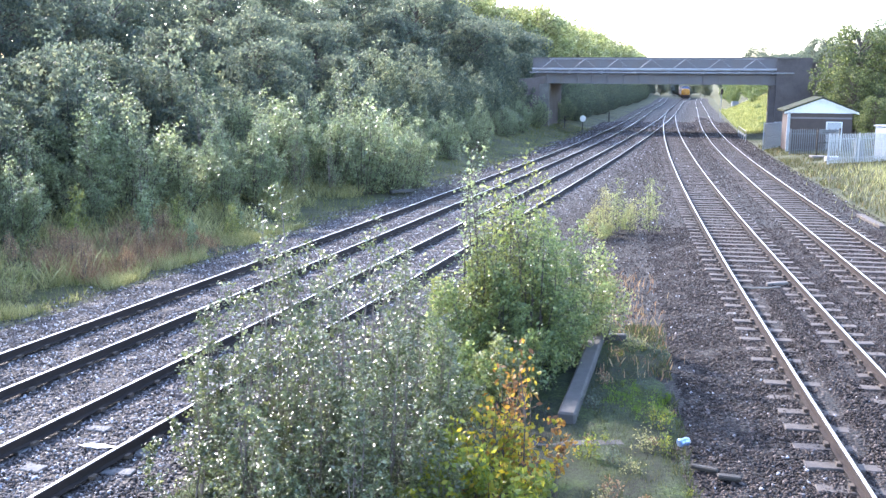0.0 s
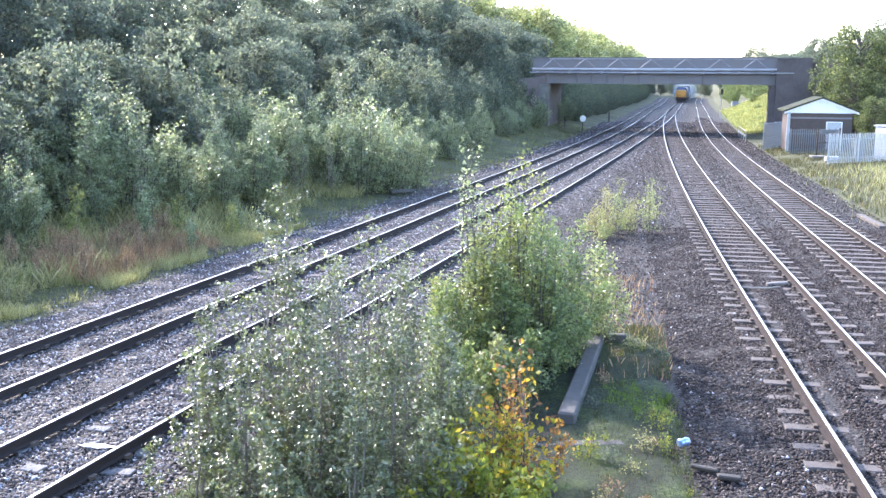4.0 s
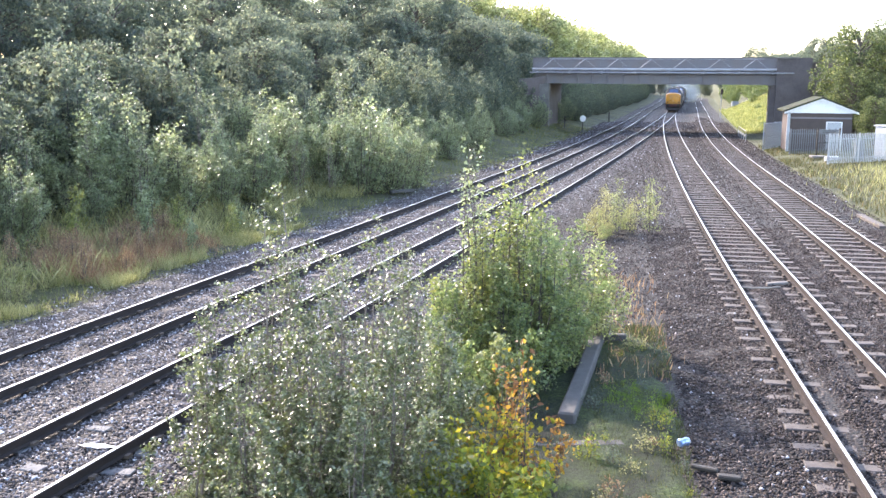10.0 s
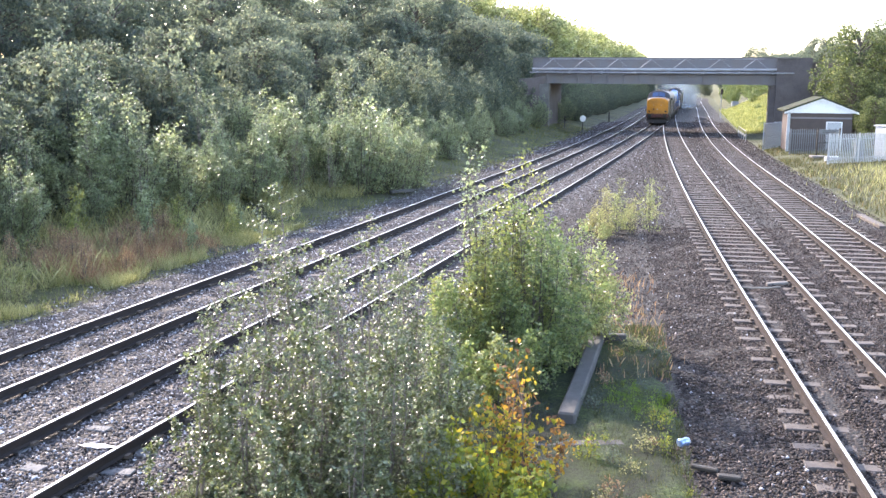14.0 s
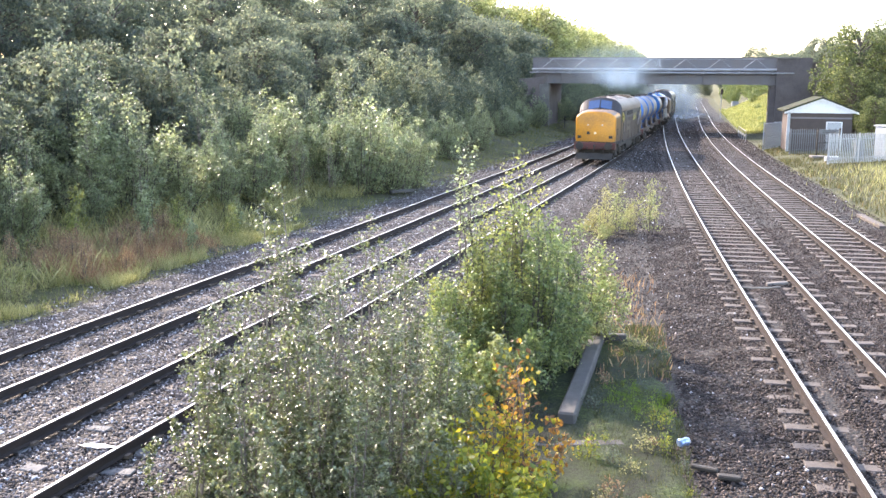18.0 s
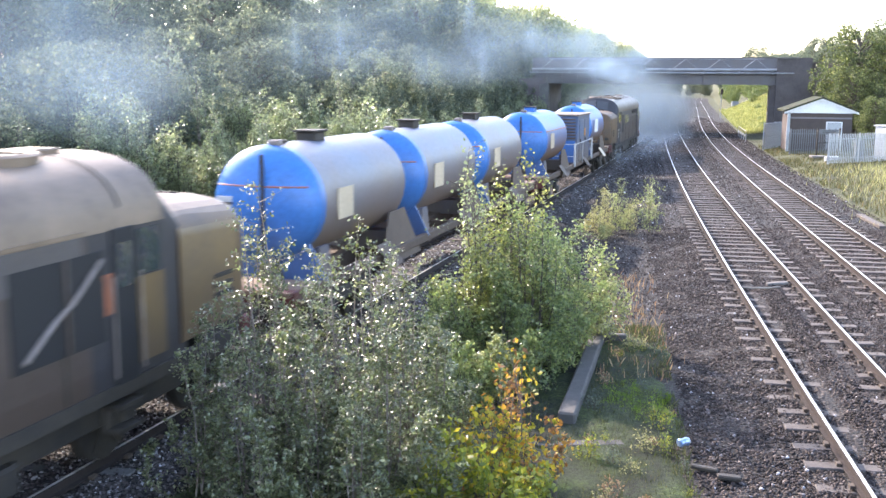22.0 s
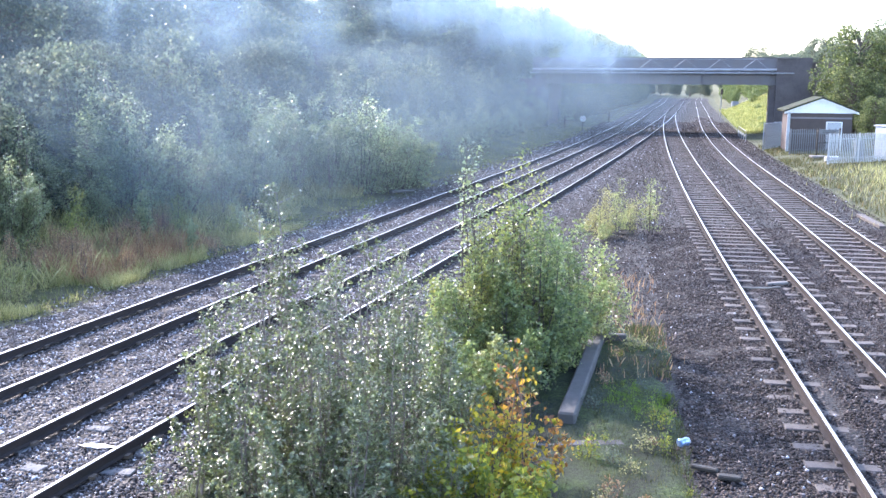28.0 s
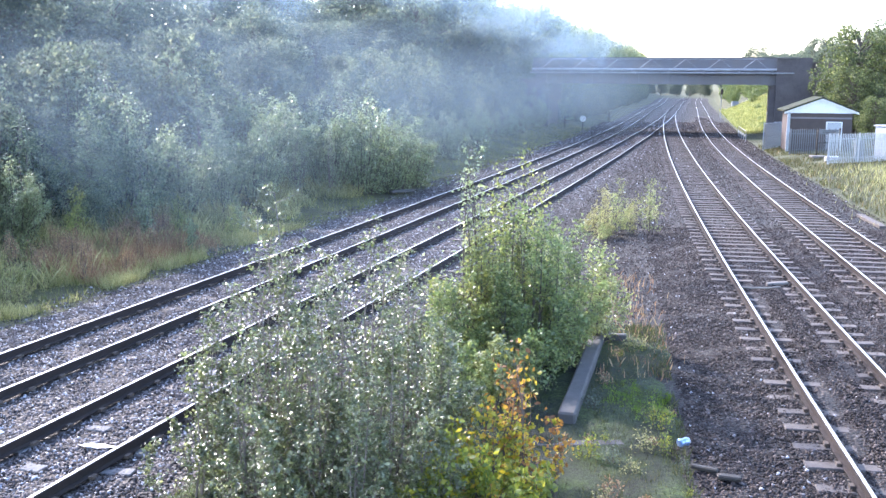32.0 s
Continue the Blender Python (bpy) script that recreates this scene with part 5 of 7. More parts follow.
M_BODY = worn("weathered_blue_grey_paint", (0.078, 0.06, 0.056), (0.055, 0.035, 0.025), 0.5, 0.0, 1.6, 0.75, 12.0, 0.06, low=(1.4, 2.8, 0.8))
M_CABBLUE = worn("dark_blue_paint", (0.034, 0.032, 0.038), (0.045, 0.037, 0.031), 0.6, 0.0, 1.2, 0.4, 14.0, 0.05)
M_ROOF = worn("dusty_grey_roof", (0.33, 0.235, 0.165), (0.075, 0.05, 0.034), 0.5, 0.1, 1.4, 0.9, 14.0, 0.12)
M_TANK = worn("blue_tank_paint", (0.02, 0.19, 0.56), (0.2, 0.12, 0.07), 0.4, 0.0, 0.8, 0.4, 10.0, 0.04, low=(2.5, 3.9, 0.97))
M_TANKEND = worn("clean_blue_tank_paint", (0.025, 0.19, 0.56), (0.07, 0.075, 0.1), 0.35, 0.0, 0.8, 0.35, 10.0, 0.04, low=(1.7, 3.2, 0.7))
M_TANKGREY = worn("dust_grey_blue_tank_paint", (0.13, 0.172, 0.25), (0.2, 0.13, 0.085), 0.4, 0.0, 0.8, 0.6, 10.0, 0.04, low=(2.0, 3.9, 0.95))
M_HOUSING = worn("dusty_blue_housing", (0.06, 0.115, 0.23), (0.125, 0.098, 0.085), 0.45, 0.0, 1.0, 0.75, 10.0, 0.05, low=(1.8, 3.2, 0.9))
M_FRAME = worn("dusty_wagon_frame", (0.12, 0.082, 0.06), (0.06, 0.04, 0.028), 0.75, 0.1, 1.0, 0.7)
M_RED = worn("red_line_paint", (0.4, 0.12, 0.06), (0.22, 0.13, 0.1), 0.5)
M_CREAM = worn("cream_placard", (0.62, 0.5, 0.36), (0.4, 0.3, 0.2), 0.5, 0.0, 2.0, 0.6)
M_WHITEPAINT = worn("dirty_white_lettering", (0.55, 0.55, 0.55), (0.3, 0.28, 0.26), 0.5, 0.0, 2.0, 0.6)
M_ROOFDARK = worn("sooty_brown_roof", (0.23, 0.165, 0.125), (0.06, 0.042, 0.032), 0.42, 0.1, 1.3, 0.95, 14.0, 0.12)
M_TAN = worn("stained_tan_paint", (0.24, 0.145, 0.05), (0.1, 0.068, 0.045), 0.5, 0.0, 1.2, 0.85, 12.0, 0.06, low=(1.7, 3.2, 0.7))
M_FADED = worn("faded_lettering", (0.27, 0.22, 0.2), (0.11, 0.085, 0.07), 0.5, 0.0, 3.0, 0.8)
M_DUST = worn("dry_brown_dust", (0.16, 0.11, 0.08), (0.08, 0.055, 0.042), 0.7, 0.0, 1.3, 0.9)
# Sky reflection on the upper bodyside is put into this bluer colour
M_CANT = worn("sky_reflection_band", (0.088, 0.08, 0.084), (0.08, 0.064, 0.057), 0.45, 0.0, 1.2, 0.6)
M_PANE = mat("dark_cab_glass", (0.03, 0.04, 0.05), 0.06)
bsdf(M_PANE).inputs["Specular IOR Level"].default_value = 1.0
bsdf(M_PANE).inputs["Coat Weight"].default_value = 1.0
# Duller, darker pane for the second locomotive
M_DULLPANE = worn("dull_dark_windscreen", (0.05, 0.055, 0.06), (0.09, 0.08, 0.075), 0.3, 0.0, 2.0, 0.6)
M_BEAM = worn("faded_red_beam", (0.13, 0.03, 0.025), (0.05, 0.035, 0.03), 0.6, 0.0, 2.0, 0.6)
M_LAMP = mat("lit_headlamp", (0.3, 0.22, 0.12), 0.3)
bsdf(M_LAMP).inputs["Emission Color"].default_value = (1.0, 0.86, 0.6, 1)
bsdf(M_LAMP).inputs["Emission Strength"].default_value = 0.12
M_LENS = mat("unlit_lamp_glass", (0.1, 0.08, 0.06), 0.2)
# Blue sky reflection is put into the glass colour
M_SCREEN = worn("sky_reflection_windscreen", (0.06, 0.11, 0.23), (0.1, 0.12, 0.16), 0.1, 0.0, 1.4, 0.4)
M_EMBLEM = worn("faded_tan_emblem", (0.18, 0.145, 0.115), (0.09, 0.07, 0.06), 0.5, 0.0, 2.5, 0.8)
M_LETTER = worn("worn_pale_lettering", (0.32, 0.31, 0.3), (0.18, 0.16, 0.14), 0.5, 0.0, 5.0, 0.9)
M_RUST = worn("rust_red_patch", (0.3, 0.1, 0.05), (0.14, 0.07, 0.05), 0.6, 0.0, 2.0, 0.7)
# Near-black colour stands in for shade inside recesses and openings
M_RECESS = mat("recess_shade", (0.012, 0.012, 0.014), 0.7)



def ring(x, hw, top, cant, bottom=1.12, k=7):
    """Loco cross-section: upright sides, round shoulders; from left to right over the top."""
    pts = [(x, hw - 0.02, bottom), (x, hw, bottom + 0.3), (x, hw, cant)]
    for i in range(1, k):
        a = math.pi / 2 * i / k
        pts.append((x, hw * math.cos(a) ** 0.8, cant + (top - cant) * math.sin(a) ** 0.85))
    pts.append((x, 0, top))
    pts += [(px, -py, pz) for px, py, pz in pts[-2::-1]]
    return pts


def between(r0, r1, y, q):
    """A point of the skin between two rings at width y and share q along."""
    def on(r):
        half = [p for p in r if p[1] >= -1e-6][2:]
        s = abs(y)
        for a, b in zip(half, half[1:]):
            if b[1] <= s <= a[1]:
                t = (a[1] - s) / max(a[1] - b[1], 1e-6)
                return Vector(a).lerp(Vector(b), t)
        return Vector(half[0])
    p, r = on(r0), on(r1)
    v = p.lerp(r, q)
    v.y = math.copysign(abs(v.y), y)
    return v


def wheel_pair(r):
    b = Build().tube([(0, -0.75, 0), (0, 0.75, 0)], 0.08, 8)
    for s in (-1, 1):
        b.tube([(0, s * 0.7, 0), (0, s * 0.73, 0)], r + 0.03, 20).tube([(0, s * 0.73, 0), (0, s * 0.84, 0)], r, 20).tube([(0, s * 0.84, 0), (0, s * 0.9, 0)], 0.16, 10)
        for i in range(6):
            a = math.pi / 3 * i
            b.box((math.cos(a) * 0.32, s * 0.85, math.sin(a) * 0.32), (0.3, 0.02, 0.06), m=Matrix.Rotation(-a, 4, "Y"))
    return b


def bogie(parent, x, axles, length, wheels, r=0.57):
    bo = part("bogie", Build().box((x, 1.02, 0.72), (length, 0.16, 0.3)).box((x, -1.02, 0.72), (length, 0.16, 0.3)).box((x, 0, 0.75), (0.5, 2.0, 0.3))
              .box((x + length / 2 - 0.1, 0, 0.75), (0.2, 2.0, 0.22)).box((x - length / 2 + 0.1, 0, 0.75), (0.2, 2.0, 0.22)), M_BLACK, parent, "grimy black bogie frame", bevel=0.03)
    for a in axles:
        for s in (-1, 1):
            part("axle_box", Build().box((x + a, s * 1.14, r), (0.34, 0.2, 0.34)), M_BLACK, bo, bevel=0.04)
            part("spring", Build().tube([(x + a + 0.3, s * 1.13, 0.5), (x + a + 0.3, s * 1.13, 0.85)], 0.09, 8), M_BLACK, bo)
        w = part("wheelset", wheel_pair(r), M_BLACK, bo, "pair of dark steel wheels on an axle")
        w.location = (x + a, 0, r)
        wheels.append((w, Vector((x + a, 0, r)), r))
    return bo


def buffers(parent, sx, x, z=1.06):
    beam = part("buffer_beam", Build().box((sx * (x - 0.12), 0, z - 0.02), (0.24, 2.5, 0.42)), M_BEAM, parent, "faded red buffer beam", bevel=0.02)
    for y in (-0.87, 0.87):
        part("buffer", Build().tube([(sx * x, y, z), (sx * (x + 0.36), y, z)], 0.1, 10).tube([(sx * (x + 0.36), y, z), (sx * (x + 0.42), y, z)], 0.24, 14), M_BLACK, beam)
    part("coupling_hook", Build().box((sx * (x + 0.15), 0, z), (0.35, 0.08, 0.12)).tube([(sx * (x + 0.28), 0, z - 0.05), (sx * (x + 0.3), 0, z - 0.4)], 0.04, 6), M_BLACK, beam)
    for y in (-0.45, 0.4, 0.55):
        part("brake_pipe", Build().tube([(sx * x, y, z - 0.1), (sx * (x + 0.18), y, z - 0.15), (sx * (x + 0.16), y, z - 0.5)], 0.03, 6), M_BLACK, beam)


def lengthen(thing, k, wheels):
    """Draws a vehicle out along its length; wheels stay round."""
    for o in thing.children_recursive:
        if o.name.startswith("wheelset"):
            o.location.x *= k
        else:
            o.data.transform(Matrix.Diagonal((k, 1, 1, 1)))
    for i, (w, home, r) in enumerate(wheels):
        wheels[i] = (w, Vector((home.x * k, home.y, home.z)), r)


def loco(label, nose_mat, lit, wheels, marks, grilles, panel, fan=-1, emblem=False):
    """Six-axle diesel with a nose at each end; x forward, rail level at z = 0."""
    lo = tagged(empty("diesel_locomotive"), label, "locomotive")
    cab = 6.35
    full = ring(0, 1.35, 3.93, 3.06)
    at = lambda x: [(x, p[1], p[2]) for p in full]
    lower = [p for p in full if p[2] <= 3.07]
    body = Build().loft([[(x, p[1], p[2]) for p in (full[0], full[1], full[2], full[-3], full[-2], full[-1])] for x in (-cab + 1.5, cab - 1.5)])
    bd = part("body_side", body, M_BODY, lo, "weathered blue-grey bodyside")
    roof = Build().loft([[p for p in at(x) if p[2] >= 3.05] for x in (-cab, -cab + 1.6, 0, cab - 1.6, cab)], closed=False, caps=False)
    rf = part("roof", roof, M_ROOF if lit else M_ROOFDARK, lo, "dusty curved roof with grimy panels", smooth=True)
    for sx in (1, -1):
        cabring = [(sx * cab, p[1] * 0.985, p[2]) for p in full]
        base = [(sx * 6.95, p[1] * 0.93, min(p[2], 2.8 + 0.38 * (1 - (p[1] / 1.35) ** 2))) for p in full]
        mid = [(sx * (cab - 1.5), p[1], p[2]) for p in full]
        cb = part("cab", Build().loft([base, cabring, [(x, y * 0.998, z - 0.004) for x, y, z in mid]], caps=False), M_CABBLUE, lo, "dark blue cab", smooth=False)
        for y0, y1 in ((-0.72, -0.04), (0.04, 0.72)):
            pts = [between(base, cabring, y0, 0.16), between(base, cabring, y1, 0.16), between(base, cabring, y1, 0.78), between(base, cabring, y0, 0.78)]
            pts = [p + Vector((sx * 0.03, 0, 0.025)) for p in pts]
            part("windscreen", Build().plate(pts if sx > 0 else pts[::-1], 0.02), M_SCREEN if lit else M_DULLPANE, cb, "windscreen pane with blue sky reflection in its colour" if lit else "dark windscreen pane")
        for s in (-1, 1):
            part("side_window", Build().box((sx * 6.02, s * 1.348, 2.72), (0.44, 0.02, 0.58)), M_PANE, cb, "cab side window")
            d = part("cab_door", Build().box((sx * 5.5, s * 1.352, 2.1), (0.46, 0.03, 1.95)), M_RECESS, lo, "flat cab door, near-black for the recess shade", bevel=0.01)
            part("door_window", Build().box((sx * 5.5, s * 1.372, 2.62), (0.32, 0.012, 0.55)), M_PANE, d)
            for dx in (-0.27, 0.27):
                part("grab_rail", Build().tube([(sx * 5.5 + dx, s * 1.41, 1.25), (sx * 5.5 + dx, s * 1.41, 2.5)], 0.015, 6), M_FADED, lo)
            part("step", Build().box((sx * 5.5, s * 1.3, 0.85), (0.5, 0.2, 0.05)).box((sx * 5.5, s * 1.3, 0.55), (0.5, 0.2, 0.05)), M_BLACK, lo)
        # nose
        rings = [ring(sx * x, hw, tp, ct, 1.28) for x, hw, tp, ct in ((6.75, 1.315, 3.22, 2.73), (7.4, 1.27, 3.2, 2.7), (8.38, 1.225, 3.14, 2.66), (8.55, 1.2, 3.11, 2.63), (8.62, 1.17, 3.08, 2.6), (8.65, 1.12, 3.03, 2.55))]
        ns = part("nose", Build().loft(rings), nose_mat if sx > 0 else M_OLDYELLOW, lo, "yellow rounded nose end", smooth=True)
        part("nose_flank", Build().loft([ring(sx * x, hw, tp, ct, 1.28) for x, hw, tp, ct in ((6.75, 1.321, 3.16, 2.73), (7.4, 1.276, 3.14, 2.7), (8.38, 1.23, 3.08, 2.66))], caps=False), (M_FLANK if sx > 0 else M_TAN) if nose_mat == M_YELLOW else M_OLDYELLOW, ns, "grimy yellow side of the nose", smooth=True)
        for s in (-1, 1):
            part("cab_panel", Build().box((sx * 6.05, s * 1.346, 1.85), (0.56, 0.016, 1.1)), M_TAN if nose_mat == M_YELLOW else M_CABBLUE, cb, "grimy lower cab side")
        part("nose_roof", Build().loft([[(p[0], p[1] * 0.985, p[2] + 0.012) for p in r[4:15]] for r in rings[:4]], closed=False, caps=False), M_ROOF, ns, "dusty nose top")
        part("nose_top_joint", Build().box((sx * 7.75, 0, 3.22), (0.03, 1.3, 0.02)), M_RECESS, ns)
        for y in (-0.33, 0.33):
            part("marker_lamp", Build().tube([(sx * 8.62, y * 1.3, 2.3), (sx * 8.69, y * 1.3, 2.3)], 0.05, 12), M_LAMP if lit and sx > 0 else M_LENS, ns, "small round marker lamp")
        part("headlamp", Build().tube([(sx * 8.62, 0.0, 1.82), (sx * 8.71, 0.0, 1.82)], 0.075, 14), M_LAMP if lit and sx > 0 else M_LENS, ns, "round central headlamp")
        part("horn_recess", Build().tube([(sx * 8.62, -0.42 * sx, 1.82), (sx * 8.67, -0.42 * sx, 1.82)], 0.1, 12), M_BLACK, ns)
        part("nose_door_seam", Build().box((sx * 8.655, 0, 2.6), (0.012, 0.9, 0.012)).box((sx * 8.655, 0.45, 2.05), (0.012, 0.012, 1.1)), nose_mat if sx > 0 else M_OLDYELLOW, ns)
        for y in (-0.95, 0.95):
            part("tail_lamp", Build().box((sx * 8.66, y, 1.58), (0.06, 0.22, 0.16)), M_BLACK, ns)
        for i in range(3):
            for s in (-1, 1):
                part("nose_grille", Build().box((sx * 7.9, s * 1.265, 1.75 + 0.14 * i), (0.5, 0.03, 0.06)), M_BLACK, ns)
        buffers(lo, sx, 8.7)
        part("valance", Build().box((sx * 8.0, 0, 1.08), (1.3, 2.4, 0.46)), M_BLACK, lo)
        part("snow_plough", Build().plate([(sx * 8.9, -1.1, 0.25), (sx * 8.9, 1.1, 0.25), (sx * 8.75, 1.1, 0.62), (sx * 8.75, -1.1, 0.62)], 0.04), M_BLACK, lo)
        part("horn_cover", Build().box((sx * 5.6, 0, 3.94), (0.5, 0.5, 0.1)), M_ROOF, lo, bevel=0.02)
    # cantrail windows and grilles
    for s in (-1, 1):
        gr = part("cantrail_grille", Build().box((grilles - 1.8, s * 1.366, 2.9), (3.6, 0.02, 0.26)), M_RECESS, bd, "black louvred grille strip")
        for i in range(8):
            part("grille_divider", Build().box((grilles - 0.1 - 0.48 * i, s * 1.38, 2.9), (0.05, 0.02, 0.28), m=Matrix.Rotation(0.45, 4, "Y")), M_BODY, gr)
        part("radiator_louvre", Build().box((panel, s * 1.352, 2.3), (1.5, 0.03, 1.1)), M_RECESS, bd, "near-black sheet for the shade in the radiator opening")
        if emblem:
            part("radiator_pipe", Build().tube([(panel - 0.7, s * 1.39, 2.75), (panel - 0.2, s * 1.39, 2.35), (panel + 0.1, s * 1.39, 2.2), (panel + 0.6, s * 1.39, 1.85)], 0.03, 6), M_FADED, bd, "pale diagonal pipe")
        part("louvre_post", Build().box((panel - 0.1, s * 1.385, 2.3), (0.05, 0.03, 1.1)), M_BODY, bd)
        part("cantrail_band", Build().box((0, s * 1.352, 2.83), (2 * cab - 3.2, 0.02, 0.46)), M_CANT, bd, "band below the roof, sky reflection put into its colour")
        for k, xj in enumerate((-4.4, -2.2, 0.1, 2.3, 4.6)):
            part("panel_seam", Build().box((xj, s * 1.352, 2.05), (0.03, 0.016, 1.75)), M_BLACK, bd)
        for x0 in (panel * 0.5, panel * 0.25):
            part("body_window", Build().box((x0, s * 1.352, 2.55), (0.5, 0.02, 0.5)), M_PANE, bd)
        part("gutter", Build().box((0, s * 1.345, 3.1), (2 * cab - 3.1, 0.05, 0.04)), M_ROOF, bd)
        part("sole_bar", Build().box((0, s * 1.3, 1.06), (15.6, 0.12, 0.18)), M_BLACK, lo)
        part("fuel_tank", Build().tube([(-1.9, s * 0.85, 0.66), (1.9, s * 0.85, 0.66)], 0.36, 12), M_BLACK, lo)
        for bx, bz, bw, bh in marks:
            part("lettering_bar", Build().box((bx, s * 1.354, bz), (bw, 0.012, bh)), M_LETTER, bd, "faded pale lettering block")
        if emblem:
            # two crossing-arrow strokes in faded cream, and a rust-red panel
            for bx, bz, bw, tilt in ((2.4, 2.28, 2.3, 0.0), (2.4, 1.86, 2.3, 0.0), (1.95, 2.07, 1.0, 0.5), (2.85, 2.07, 1.0, 0.5), (3.2, 2.5, 0.8, 0.5), (1.6, 1.64, 0.8, 0.5)):
                part("emblem_stroke", Build().box((bx, s * 1.355, bz), (bw, 0.012, 0.19), m=Matrix.Rotation(tilt, 4, "Y")), M_EMBLEM, bd, "faded tan painted emblem stroke")
            part("rust_panel", Build().box((-4.9, s * 1.354, 2.3), (0.75, 0.014, 0.5)), M_RUST, bd, "rust-red patched panel")
    # roof panels, fan and exhaust
    for i, x in enumerate((3.6 * fan, 2.6 * fan, 1.6 * fan)):
        part("roof_slat_panel", Build().box((x, -0.575, 3.885), (0.8, 0.72, 0.04), m=Matrix.Rotation(0.24, 4, "X")).box((x, 0.575, 3.885), (0.8, 0.72, 0.04), m=Matrix.Rotation(-0.24, 4, "X")), M_BLACK, rf, "dark slatted roof panel")
        for s in (-1, 1):
            for k in range(3):
                part("roof_slat", Build().box((x - 0.27 + 0.27 * k, s * 0.575, 3.915), (0.05, 0.72, 0.04), m=Matrix.Rotation(-s * 0.24, 4, "X")), M_ROOF, rf)
    part("radiator_fan", Build().tube([(4.7 * fan, 0, 3.88), (4.7 * fan, 0, 3.94)], 0.62, 24), M_RECESS, rf, "round radiator fan grille")
    part("fan_rim", Build().loft([[(4.7 * fan + r * math.cos(a), r * math.sin(a), z) for a in np.linspace(0, 2 * math.pi, 28, endpoint=False)] for r, z in ((0.7, 3.8), (0.7, 3.96), (0.66, 3.985), (0.61, 3.96), (0.61, 3.8))], caps=False), M_ROOF, rf, "pale raised fan rim", smooth=True)
    part("exhaust_port", Build().box((0.7, 0, 3.97), (0.7, 0.36, 0.14)), M_BLACK, rf, bevel=0.02)
    for x in (-5.3 * fan, -3.1 * fan, -0.9 * fan, 0.5 * fan, 3.0 * fan, 5.5 * fan):
        part("roof_joint", Build().loft([[(x + dx, p[1] * 1.003, p[2] + 0.012) for p in full if p[2] > 3.09] for dx in (-0.025, 0.025)], closed=False, caps=False), M_BLACK, rf)
    for s in (-1, 1):
        for xs, ws in ((-1.9 * fan, 1.5), (-4.0 * fan, 1.2)):
            part("roof_hatch", Build().box((xs, s * 0.575, 3.88), (ws, 0.5, 0.04), m=Matrix.Rotation(-s * 0.24, 4, "X")), M_BODY, rf, "grimy roof hatch cover", bevel=0.015)
    bogie(lo, 5.65, (-2.05, 0, 2.05), 5.4, wheels)
    bogie(lo, -5.65, (-2.05, 0, 2.05), 5.4, wheels)
    lengthen(lo, 1.052, wheels)
    return lo


